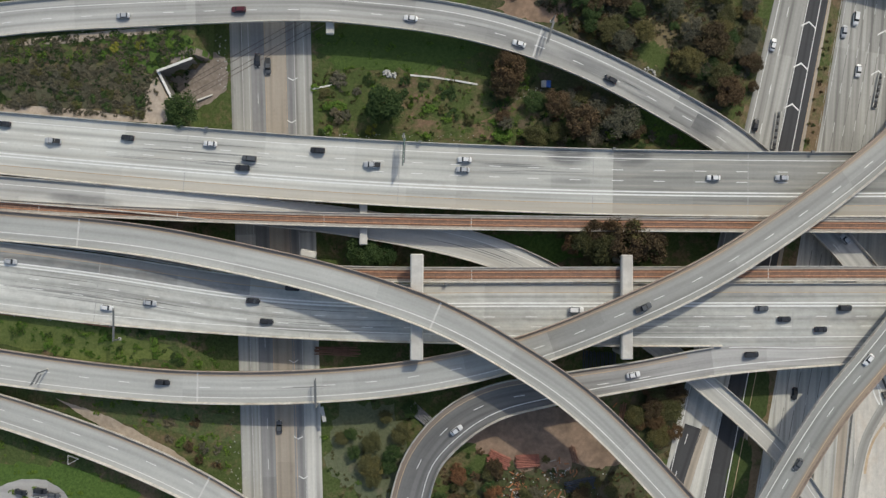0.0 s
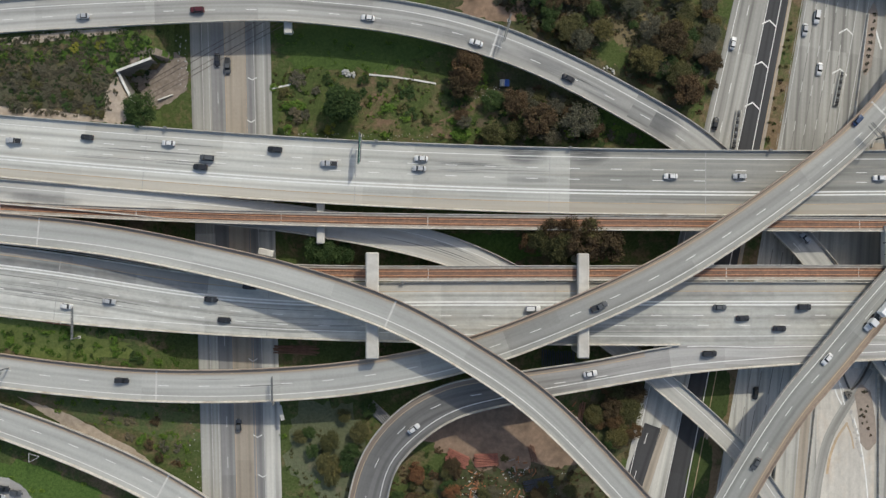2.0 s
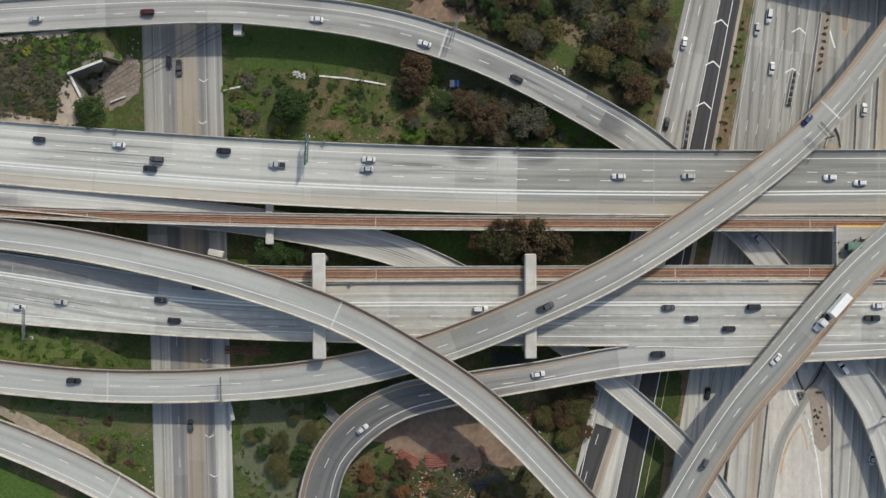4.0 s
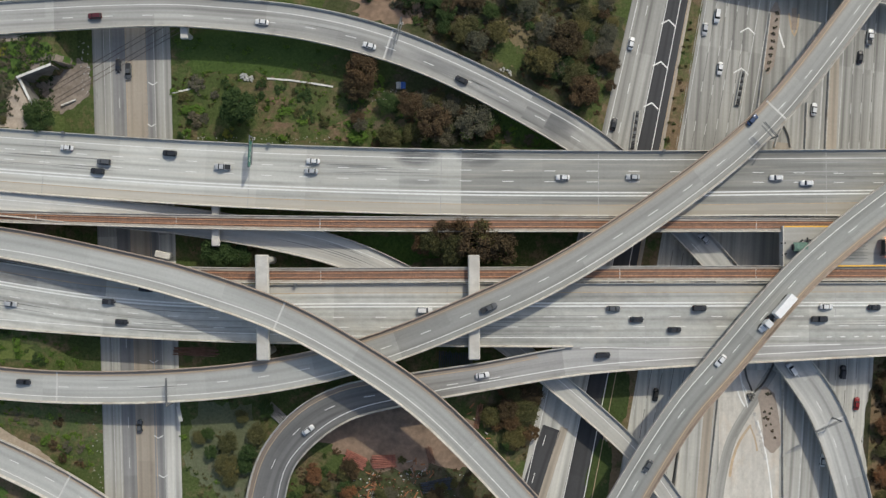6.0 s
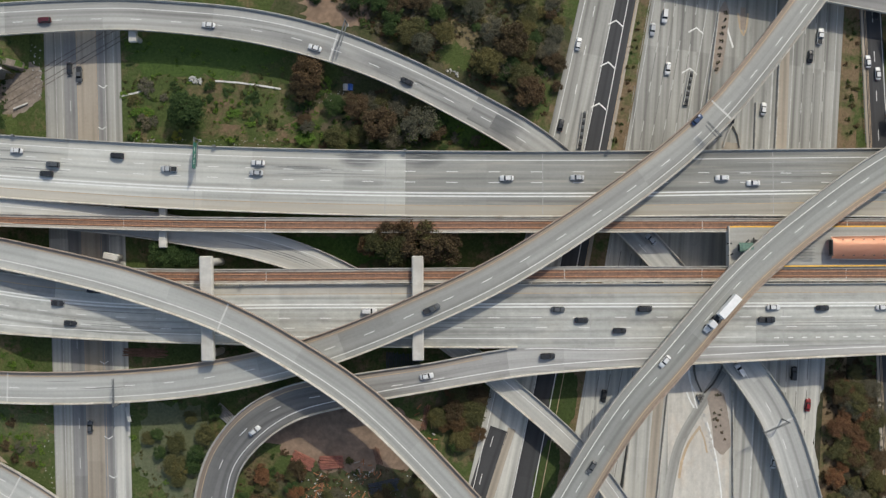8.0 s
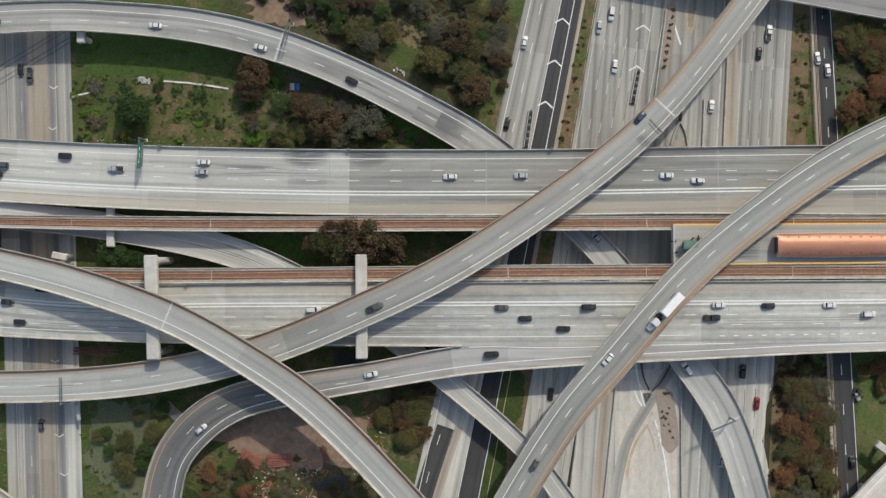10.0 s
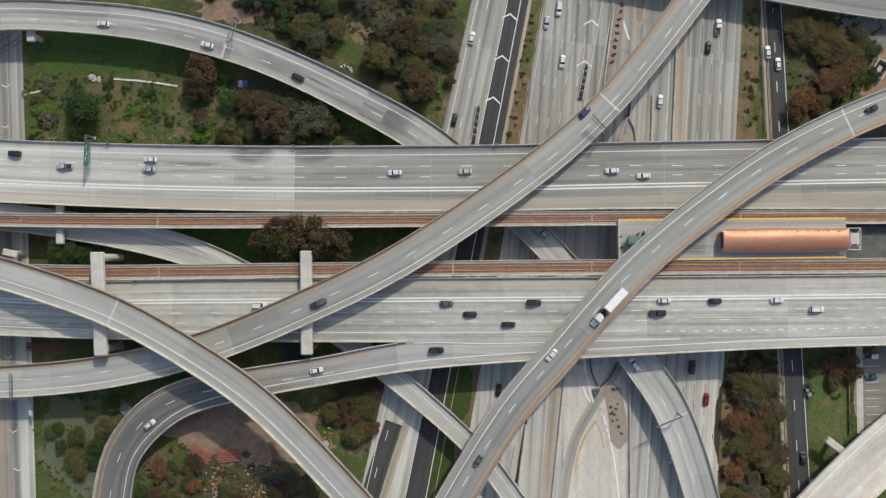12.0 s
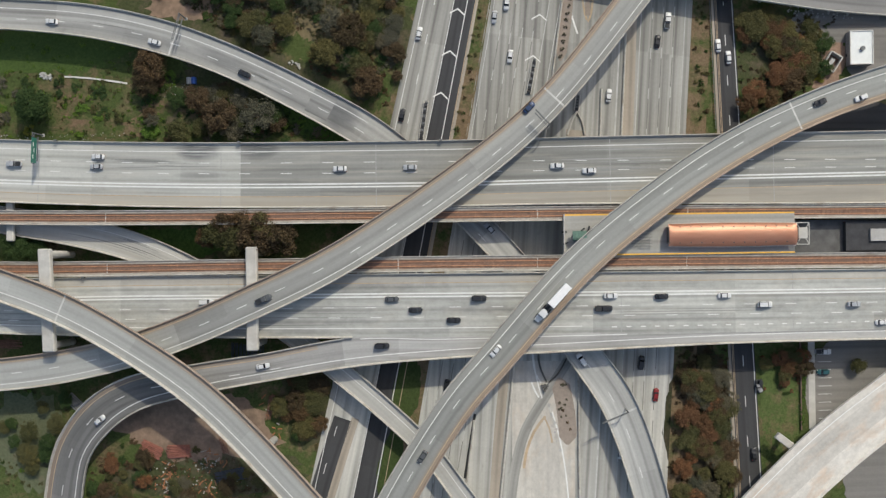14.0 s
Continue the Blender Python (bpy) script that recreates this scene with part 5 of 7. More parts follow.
patch("soil", -68.0, 56.5, 11, 8.5, 25, plain("stony_dirt", (0.25, 0.21, 0.175), 1.0, 0, 0.3, 1.0, (0.17, 0.14, 0.11)), "stony brown dirt beside old rail tracks", up=0.035, seed=23, ragged=0.12)
patch("soil", 16.4, 49.0, 15, 8, 0, lawn("ochre_dry_grass", 160, GREENS, ((0.12, 0.095, 0.05), (0.21, 0.16, 0.095)), 0.05), "dry ochre soil between shrubs", up=0.018, seed=24)
patch("soil", 88.5, 70.3, 12, 9, 20, lawn("straw_grass", 200, GREENS, ((0.13, 0.105, 0.055), (0.22, 0.175, 0.10)), 0.22), "dry straw-coloured grass", up=0.018, seed=25)
for x, y, rx, ry, turn, k in ((6.5, 52.1, 9, 5.5, 40, 91), (16.0, 39.4, 16, 3.0, -2, 92), (35.1, 44.6, 8, 4.2, 10, 93), (106.2, 63.3, 6, 8, 30, 94),
                              (112.8, 51.9, 4, 9, -25, 95), (84.4, 64.8, 7, 5, 0, 96), (50.2, 41.8, 9, 4, -20, 97)):
    patch("soil", x, y, rx, ry, turn, red_soil_mat, "reddish bare soil with sparse weeds", up=0.024, seed=k, ragged=0.4)
patch("soil", 45.6, 82.1, 15, 6, 0, soil_mat, "reddish bare soil", up=0.02, seed=26)
patch("soil", 264.4, 56.8, 5, 9, -30, plain("reddish_dirt", (0.28, 0.19, 0.14), 1.0, 0, 0.25, 0.8), "reddish bare dirt in a yard", up=0.02, seed=27)
patch("yard", 274.6, 71.3, 24, 6.5, -2, lot_mat, "grey paved yard road with rubble along it", "yard", up=0.03, seed=28, ragged=0.06)
patch("yard", 278.5, 61.7, 9, 12, 0, lot_mat, "grey concrete yard around a small building", "yard", up=0.025, seed=29, ragged=0.06)
patch("yard", -125.5, -87.0, 14, 9, 0, paving("pale_yard_concrete", (0.42, 0.41, 0.39), (0.33, 0.32, 0.31), 0.3, seed=72.0), "small pale concrete yard", "yard", up=0.03, seed=30, ragged=0.05)
patch("parking_lot", 274.6, -53.1, 21, 21, 0, lot_mat, "grey-brown asphalt parking lot", "parking lot", up=0.02, seed=31, ragged=0.03)

patch("yard", 270.1, 38.5, 17, 7.5, 6, asphalt_mat, "dark asphalt yard between the bridges", "yard", up=0.02, seed=32, ragged=0.05)
patch("yard", 280.2, -83.2, 14, 12, 30, lot_mat, "grey-brown paved ground behind the connector", "yard", up=0.02, seed=33, ragged=0.08)

# ---------------------------------------------------------------- plants
bark_mat = plain("grey_brown_bark", (0.12, 0.09, 0.065), 0.95)
LEAVES = {
    "green": vegetation("dark_green_leaves", (0.020, 0.040, 0.013), (0.038, 0.068, 0.018), (0.065, 0.099, 0.028)),
    "lush": vegetation("bright_green_leaves", (0.050, 0.104, 0.014), (0.084, 0.154, 0.022), (0.139, 0.209, 0.040)),
    "olive": vegetation("olive_leaves", (0.045, 0.045, 0.018), (0.084, 0.082, 0.030), (0.139, 0.124, 0.050)),
    "brown": vegetation("rusty_brown_leaves", (0.042, 0.029, 0.016), (0.079, 0.053, 0.027), (0.127, 0.086, 0.042)),
    "grey": vegetation("grey_brown_twigs", (0.060, 0.059, 0.039), (0.100, 0.095, 0.064), (0.148, 0.134, 0.096)),
    "red": vegetation("reddish_leaves", (0.076, 0.037, 0.020), (0.140, 0.071, 0.034), (0.204, 0.113, 0.054)),
    "yellow": vegetation("yellow_green_leaves", (0.145, 0.155, 0.021), (0.228, 0.228, 0.036), (0.310, 0.289, 0.062)),
}


def leaf_cloud(rng, radius, height, count, size, lobes=7, low=False):
    """Corner places of many small leaf-clump quads on the shells of several lobes."""
    cen = []
    for k in range(lobes):
        a, r = rng.uniform(0, 2 * math.pi), radius * 0.80 * math.sqrt(rng.uniform(0.05, 1))
        cen.append((math.cos(a) * r * 1.1, math.sin(a) * r * 0.9, height * (0.80 - 0.45 * (r / radius) ** 2) * rng.uniform(0.55, 1.0), radius * rng.uniform(0.14, 0.34)))
    cen = np.array(cen)
    pick = rng.integers(0, lobes, count)
    d = rng.normal(size=(count, 3))
    d[:, 2] = np.where(rng.uniform(size=count) < 0.8, np.abs(d[:, 2]), d[:, 2])
    d /= np.linalg.norm(d, axis=1)[:, None]
    rad = cen[pick, 3] * rng.uniform(0.05, 1.45, count) ** 0.75
    p = cen[pick, :3] + d * rad[:, None] * np.array([1, 1, 0.75 if not low else 0.5])
    p[:, 2] = np.maximum(p[:, 2], size * 0.3)
    nrm = d * 0.45 + rng.normal(size=(count, 3)) * 0.7 + np.array([0, 0, 0.55])
    nrm /= np.linalg.norm(nrm, axis=1)[:, None]
    t = np.cross(nrm, rng.normal(size=(count, 3)))
    t /= np.linalg.norm(t, axis=1)[:, None]
    b = np.cross(nrm, t)
    sz = size * rng.uniform(0.5, 1.25, count)[:, None]
    fold = nrm * sz * rng.uniform(-0.25, 0.1, count)[:, None]
    return np.stack([p - t * sz, p - b * sz * 0.7 + fold, p + t * sz, p + b * sz * 0.7 + fold], 1)


def leaf_mesh(name, quads, mat):
    me = bpy.data.meshes.new(name)
    n = len(quads)
    me.from_pydata(quads.reshape(-1, 3).tolist(), [], np.arange(n * 4).reshape(n, 4).tolist())
    me.materials.append(mat)
    return me


PLANTS = {}


def tree_proto(kind, variant):
    """Crown and trunk meshes for a tree about 4 m in radius and 8 m high."""
    key = ("tree", kind, variant)
    if key not in PLANTS:
        rng = np.random.default_rng(sum(map(ord, kind)) * 10 + variant)
        crown = leaf_mesh("crown", leaf_cloud(rng, 4.0, 5.5, 6800 if kind != "grey" else 4200, 0.19, 30 + variant * 5) + np.array([0, 0, 2.4]), LEAVES[kind])
        bm = bmesh.new()
        tube(bm, (0, 0, -0.4), (0.1, 0.05, 2.6), 0.34, 0.22, 8)
        for k in range(5):
            a = k * 1.256 + variant
            tube(bm, (0.1, 0.05, 2.2), (math.cos(a) * 2.0, math.sin(a) * 2.0, 4.6 + 0.3 * k), 0.16, 0.05, 6)
        trunk = bpy.data.meshes.new("trunk")
        bm.to_mesh(trunk)
        bm.free()
        trunk.materials.append(bark_mat)
        PLANTS[key] = (crown, trunk)
    return PLANTS[key]


def shrub_proto(kind, variant):
    key = ("shrub", kind, variant)
    if key not in PLANTS:
        rng = np.random.default_rng(sum(map(ord, kind)) * 10 + 500 + variant)
        PLANTS[key] = leaf_mesh("foliage", leaf_cloud(rng, 1.6, 1.5, 1100, 0.14, 9 + variant * 2), LEAVES[kind])
    return PLANTS[key]


TREE_WORDS = {"green": "dark green leafy tree", "lush": "bright green leafy tree", "olive": "olive-green open-crowned tree", "brown": "rusty brown dry-leaved tree", "grey": "grey-brown half-bare tree", "red": "reddish-brown leafy tree", "yellow": "yellow-green leafy tree"}
SHRUB_WORDS = {k: v.replace("tree", "shrub").replace("open-crowned", "rounded") for k, v in TREE_WORDS.items()}
pick_of = random.Random(5)
UNDERGROWTH = {}


def tree(x, y, kind, radius, high=None, where="on rough grass"):
    v = pick_of.randrange(4)
    crown, trunk = tree_proto(kind, v)
    root = thing("tree", (x, y, land_z(x, y)), TREE_WORDS[kind] + " " + where, "tree", "roadside trees")
    k, up = radius / 4.0, (high or radius * 1.7) / 8.0
    root.rotation_euler = (0, 0, pick_of.uniform(0, 6.28))
    root.scale = (k, k, up)
    for nm, me in (("trunk", trunk), ("crown", crown)):
        ob = new(nm, me)
        ob.parent = root


def shrub(x, y, kind, radius, where="on rough grass"):
    if radius < 1.55:
        rng = np.random.default_rng(pick_of.randrange(10 ** 6))
        UNDERGROWTH.setdefault(kind, []).append(leaf_cloud(rng, radius, radius * 0.65, 320, 0.14, 8) + np.array([x, y, land_z(x, y)]))
        return
    ob = new("shrub", shrub_proto(kind, pick_of.randrange(4)))
    ob.location = (x, y, land_z(x, y) - 0.05)
    ob.rotation_euler = (0, 0, pick_of.uniform(0, 6.28))
    k = radius / 1.6
    ob.scale = (k, k, k * pick_of.uniform(0.45, 0.75))
    tagged(ob, SHRUB_WORDS[kind] + " " + where, "shrub", "roadside shrubs")


def open_land(x, y, r):
    if math.hypot(x - 84.0, y - 65.5) < r * 0.7 + 5.0:
        return False
    if math.hypot(x - 47.7, y - 54.8) < r + 3.5:
        return False
    for w in ALL_WAYS:
        d, s, wide, h = w.near(x, y)
        if d < wide / 2 + r * 0.8:
            return False
    for w in (COLLECTOR, COLLECTOR_LANE, FREEWAY, FRONTAGE, STREET):
        d, s, wide, h = w.near(x, y)
        if abs(y - w.at(s)[0].y) < 15 and d < wide / 2 + r * 0.7:
            return False
    return True


def spread(quad, count, seed):
    """Random places inside a four-cornered plot."""
    rnd = random.Random(seed)
    (ax, ay), (bx, by), (cx, cy), (dx, dy) = quad
    for _ in range(count):
        u, v = rnd.random(), rnd.random()
        yield ((ax * (1 - u) + bx * u) * (1 - v) + (dx * (1 - u) + cx * u) * v, (ay * (1 - u) + by * u) * (1 - v) + (dy * (1 - u) + cy * u) * v, rnd)


def grove(quad, count, kinds, r0, r1, seed, where):
    for x, y, rnd in spread(quad, count, seed):
        r = rnd.uniform(r0, r1)
        if open_land(x, y, r):
            tree(x, y, rnd.choice(kinds), r, r * rnd.uniform(1.05, 1.5), where)


def thicket(quad, count, kinds, r0, r1, seed, where):
    for x, y, rnd in spread(quad, count, seed):
        r = rnd.uniform(r0, r1) 
        if open_land(x, y, r):
            shrub(x, y, rnd.choice(kinds), r, where)


def scrub(name, quad, count, kind, r0, r1, seed, label):
    """Low plants that nobody could count, joined into one mesh."""
    parts = []
    for x, y, rnd in spread(quad, count, seed):
        r = rnd.uniform(r0, r1)
        if open_land(x, y, r):
            rng = np.random.default_rng(rnd.randrange(10 ** 6))
            q = leaf_cloud(rng, r, r * 0.38, int(70 + 140 * r), 0.12 + 0.025 * r, 9, True)
            parts.append(q + np.array([x, y, land_z(x, y)]))
    if parts:
        tagged(new(name, leaf_mesh(name, np.concatenate(parts), LEAVES[kind])), label, "scrub", kind="stuff")


# named trees
for x, y, kind, r in (
                      (34.9, 59.3, "brown", 6.2), (33.0, 54.1, "brown", 5.0), (58.2, 42.1, "brown", 6.0), (71.4, 41.3, "grey", 6.4), (50.7, 48.6, "brown", 4.6),
                      (-6.0, 47.2, "green", 6.6), (-8.8, 44.9, "green", 4.2), (-70.5, 44.7, "green", 6.0), (-13.5, -0.7, "green", 6.0), (-6.0, -1.7, "green", 4.5),
                      (101.9, 68.8, "brown", 6.0), (107.7, 52.0, "brown", 5.5), (94.2, 62.1, "olive", 5.5)):
    tree(x, y, kind, r, min(10.5, r * 1.6))
grove(((31.5, 90.4), (119.7, 91.9), (111.8, 53.5), (77.0, 64.5)), 46, ("olive", "green", "grey", "brown", "olive"), 2.2, 4.8, 31, "in a dense roadside grove")
grove(((27.7, 62.2), (77.0, 47.5), (90.4, 35.3), (35.2, 37.8)), 26, ("brown", "olive", "grey", "green"), 2.2, 4.6, 32, "on the bank above the freeway")
grove(((-23.0, -54.3), (3.3, -50.5), (-4.2, -81.5), (-23.0, -81.6)), 13, ("olive", "olive", "green"), 2.4, 4.2, 33, "beside the loop ramp")
grove(((208.5, -39.2), (226.5, -39.5), (228.6, -92.0), (205.0, -92.0)), 84, ("brown", "red", "olive", "red", "grey", "olive"), 2.0, 4.2, 34, "between the freeway and the frontage road")
grove(((233.3, 75.8), (252.8, 75.0), (254.5, 52.9), (232.7, 39.5)), 44, ("brown", "red", "olive", "red", "olive"), 2.6, 4.8, 35, "in a dark clump by the frontage road")
grove(((252.8, 72.1), (266.6, 68.4), (260.4, 54.8), (252.5, 54.8)), 9, ("green", "olive"), 2.4, 3.8, 36, "beside the small yard")
grove(((238.3, -39.8), (254.0, -40.1), (252.8, -50.6), (238.1, -52.2)), 9, ("red", "brown", "olive"), 2.0, 3.4, 37, "at the edge of a lawn")
grove(((78.8, -46.7), (92.0, -46.7), (91.9, -61.8), (80.6, -65.5)), 12, ("olive", "brown", "olive"), 2.6, 4.4, 38, "beside the collector road")
grove(((10.5, -78.7), (69.2, -76.7), (72.9, -91.8), (10.5, -91.9)), 16, ("brown", "olive", "grey"), 2.0, 3.6, 39, "among scrap and litter")
grove(((-156.3, 64.1), (-132.6, 63.6), (-132.6, 46.8), (-156.3, 47.2)), 8, ("grey", "green"), 2.4, 3.6, 40, "on a scrubby bank")
grove(((98.0, 92.0), (122.0, 92.0), (117.5, 52.0), (103.0, 46.0)), 26, ("brown", "grey", "olive", "olive"), 2.0, 3.8, 141, "beside the collector road")
grove(((14.0, -70.0), (32.0, -72.0), (34.0, -94.0), (8.0, -94.0)), 26, ("olive", "red", "brown", "olive", "green"), 1.6, 3.0, 142, "inside the loop ramp")
grove(((42.0, -80.0), (76.0, -76.0), (80.0, -95.0), (40.0, -95.0)), 18, ("brown", "olive", "red"), 1.6, 2.8, 143, "among scrap and litter")
grove(((78.0, -46.0), (93.5, -46.0), (91.5, -72.0), (74.0, -66.0)), 18, ("olive", "brown", "olive", "green"), 2.0, 3.6, 144, "beside the collector road")
for x, y, kind, r, high in ((71.6, 2.3, "brown", 7.2, 17.5), (65.0, 2.0, "olive", 6.0, 15.5), (79.9, 0.5, "brown", 6.4, 16.0), (74.9, 5.2, "olive", 5.0, 16.8), (67.6, 6.5, "brown", 4.4, 16.5), (64.5, -2.5, "olive", 4.0, 12.5), (57.6, 3.2, "olive", 4.8, 15.5), (61.2, 5.6, "brown", 4.6, 16.5), (54.6, 1.6, "brown", 3.8, 13.5)):
    tree(x, y, kind, r, high, "rising between the two rail bridges")
tree(271.4, -44.4, "olive", 2.8, 5.0, "in the parking lot")
for k in range(9):
    shrub(175.5 - k * 0.42, 80.1 - k * 2.4, "grey", 0.8, "on the planted island")
# shrubs
for x, y, kind, r in ((33.9, 38.3, "lush", 3.0), (31.3, 38.5, "lush", 2.2), (-9.7, 39.7, "yellow", 2.4), (-24.0, 47.5, "lush", 2.4), (0.4, 55.6, "green", 2.3), (0.4, 51.8, "green", 1.8),
                      (14.9, 52.0, "green", 3.0), (16.6, 44.7, "green", 2.5), (13.2, 45.9, "olive", 1.8), (-10.8, 56.1, "green", 2.2), (-21.5, 56.3, "grey", 3.2), (-22.5, 43.9, "grey", 3.4)):
    shrub(x, y, kind, r, "on reddish dry ground")
thicket(((-132.6, 63.6), (-86.8, 59.1), (-84.0, 43.4), (-132.6, 47.7)), 70, ("grey", "grey", "olive", "green"), 1.2, 2.4, 41, "on a scrubby bank")
thicket(((-132.6, 68.2), (-98.1, 70.3), (-84.9, 59.0), (-132.6, 61.7)), 30, ("green", "olive", "lush"), 0.8, 1.7, 42, "on a scrubby bank")
thicket(((-96.2, 70.3), (-66.3, 69.8), (-68.2, 61.6), (-83.1, 53.5)), 34, ("lush", "green", "lush"), 0.9, 1.9, 43, "beside the white wall")
thicket(((-29.6, 56.6), (27.7, 58.5), (31.5, 36.8), (-29.6, 37.8)), 34, ("green", "olive", "lush", "olive", "grey"), 0.8, 2.3, 44, "on dry grass")
thicket(((27.7, 62.2), (78.9, 47.5), (98.2, 34.0), (31.5, 35.5)), 75, ("olive", "brown", "green", "grey", "lush"), 1.0, 2.5, 45, "on the bank above the freeway")
thicket(((31.5, 86.7), (119.7, 88.0), (113.8, 47.9), (69.3, 68.2)), 70, ("olive", "brown", "grey", "green"), 1.0, 2.6, 46, "under roadside trees")
thicket(((-133.3, -23.2), (-66.7, -29.3), (-66.7, -38.5), (-133.3, -31.7)), 26, ("lush", "green", "lush"), 0.8, 2.0, 47, "on a green bank")
thicket(((-85.7, -54.8), (-57.0, -56.4), (-57.0, -79.1), (-72.2, -69.8)), 20, ("green", "lush", "brown", "grey"), 1.0, 2.2, 48, "beside the street")
thicket(((-28.6, -48.7), (5.2, -48.6), (-4.2, -82.5), (-25.8, -82.5)), 10, ("olive", "green", "lush"), 0.8, 1.7, 49, "beside the loop ramp")
thicket(((6.7, -67.4), (91.9, -63.7), (84.2, -82.8), (4.8, -82.9)), 40, ("brown", "olive", "brown", "green"), 0.9, 2.1, 50, "among scrap and litter")
thicket(((-30.5, 5.5), (1.4, 5.4), (1.4, -4.5), (-28.6, -4.5)), 18, ("green", "olive"), 1.0, 2.0, 51, "between the rail bridges")
thicket(((211.3, -38.3), (227.7, -38.6), (228.8, -90.0), (209.6, -89.5)), 40, ("brown", "olive", "grey", "green"), 0.9, 2.0, 52, "under roadside trees")
thicket(((238.3, -40.7), (254.0, -41.1), (252.8, -54.5), (238.1, -56.0)), 12, ("red", "brown", "green"), 0.9, 1.8, 53, "at the edge of a lawn")
thicket(((233.3, 75.8), (266.7, 74.1), (260.4, 51.0), (232.7, 38.6)), 34, ("brown", "green", "olive"), 0.9, 2.0, 54, "in a dark clump by the road")
for x, y, rnd in spread(((145.2, 80.1), (148.2, 80.0), (138.9, 34.7), (136.3, 34.7)), 18, 55):
    shrub(x, y, rnd.choice(("green", "olive", "brown")), rnd.uniform(0.6, 1.1), "on the planted verge")
for x, y, rnd in spread(((218.1, 79.6), (221.7, 79.6), (221.8, 34.8), (216.2, 34.8)), 22, 56):
    shrub(x, y, rnd.choice(("green", "olive", "brown")), rnd.uniform(0.6, 1.3), "on the planted verge")
for x, y, rnd in spread(((169.4, -48.7), (172.6, -48.8), (174.0, -67.7), (171.4, -67.7)), 12, 57):
    shrub(x, y, rnd.choice(("grey", "brown")), rnd.uniform(0.3, 0.7), "on the traffic island")
for x, y in ((-93.8, 65.4), (-84.6, 66.4), (260.4, 53.3), (-21.5, 47.2)):
    shrub(x, y, "yellow", 2.0, "standing out on green ground")
for kind, clouds in UNDERGROWTH.items():
    tagged(new("small_shrubs", leaf_mesh("small_shrubs", np.concatenate(clouds), LEAVES[kind])), "many small " + SHRUB_WORDS[kind].replace("shrub", "shrubs") + " beside the roads", "shrubs", kind="stuff")
# low cover
scrub("scrub", ((-132.6, 69.2), (-70.0, 70.8), (-84.0, 42.5), (-132.6, 46.8)), 330, "grey", 0.8, 2.0, 61, "low grey-brown scrub covering the bank")
scrub("weeds", ((-132.6, 71.0), (-66.3, 71.6), (-72.2, 49.4), (-132.6, 46.8)), 240, "green", 0.6, 1.6, 62, "low green weeds on the bank")
scrub("weeds", ((-29.6, 71.7), (35.2, 67.9), (54.1, 35.0), (-29.6, 36.9)), 150, "lush", 0.4, 1.1, 63, "low green weeds in rough grass")
scrub("scrub", ((-29.6, 58.5), (35.2, 60.4), (92.4, 33.9), (-29.6, 36.9)), 150, "olive", 0.4, 1.1, 64, "low olive scrub in dry grass")
scrub("scrub", ((27.7, 90.4), (119.7, 91.9), (113.8, 44.0), (69.3, 68.2)), 380, "brown", 0.4, 1.1, 65, "brown undergrowth among the trees")
scrub("scrub", ((31.0, 92.0), (121.0, 92.0), (117.0, 48.0), (66.0, 66.0)), 330, "olive", 0.5, 1.5, 165, "olive undergrowth among the trees")
scrub("scrub", ((36.0, 92.0), (119.0, 92.0), (116.0, 50.0), (72.0, 66.0)), 220, "grey", 0.5, 1.5, 166, "grey dry brush among the trees")
scrub("weeds", ((27.7, 62.2), (77.0, 47.5), (92.0, 34.5), (31.0, 36.0)), 160, "green", 0.4, 1.2, 167, "low green weeds on the bank")
scrub("weeds", ((-133.3, -22.7), (-63.9, -28.8), (-58.2, -40.9), (-133.3, -32.6)), 110, "lush", 0.5, 1.3, 66, "bright green weeds on the bank")
scrub("weeds", ((-136.9, -47.9), (-57.0, -52.6), (-55.1, -82.8), (-136.9, -84.5)), 120, "lush", 0.5, 1.3, 67, "dark green weeds below the ramps")
scrub("weeds", ((-29.6, -46.8), (8.9, -46.8), (-2.3, -84.3), (-24.9, -84.4)), 60, "olive", 0.4, 1.0, 68, "olive weeds beside the loop ramp")
scrub("scrub", ((4.8, -73.0), (97.5, -73.1), (86.1, -84.3), (4.8, -84.4)), 260, "brown", 0.3, 0.8, 69, "dry brown weeds among litter")
scrub("scrub", ((209.2, -37.3), (226.7, -37.7), (228.8, -90.0), (206.2, -89.4)), 240, "brown", 0.5, 1.3, 70, "olive undergrowth among roadside trees")
scrub("scrub", ((232.3, 76.8), (266.7, 76.1), (260.4, 51.0), (231.7, 37.6)), 180, "brown", 0.4, 1.0, 71, "brown undergrowth in the dark clump")

# ---------------------------------------------------------------- vehicles
tyre_mat = plain("black_tyre", (0.02, 0.02, 0.02), 0.9)
lamp_mat = plain("clear_lamp_glass", (0.6, 0.6, 0.58), 0.2)
tail_mat = plain("red_lamp_glass", (0.25, 0.01, 0.01), 0.3)
PAINTS = {}
for nm, c in (("white", (0.66, 0.66, 0.65)), ("silver", (0.42, 0.43, 0.44)), ("black", (0.03, 0.031, 0.034)), ("grey", (0.09, 0.095, 0.10)), ("red", (0.22, 0.02, 0.02)), ("blue", (0.03, 0.055, 0.12)), ("teal", (0.03, 0.10, 0.11)), ("maroon", (0.09, 0.02, 0.025))):
    mat, nt, bsdf = nodes_of(nm + "_car_paint", 0.3, 0.1)
    bsdf.inputs["Base Color"].default_value = (*c, 1)
    bsdf.inputs["Coat Weight"].default_value = 0.5
    PAINTS[nm] = mat


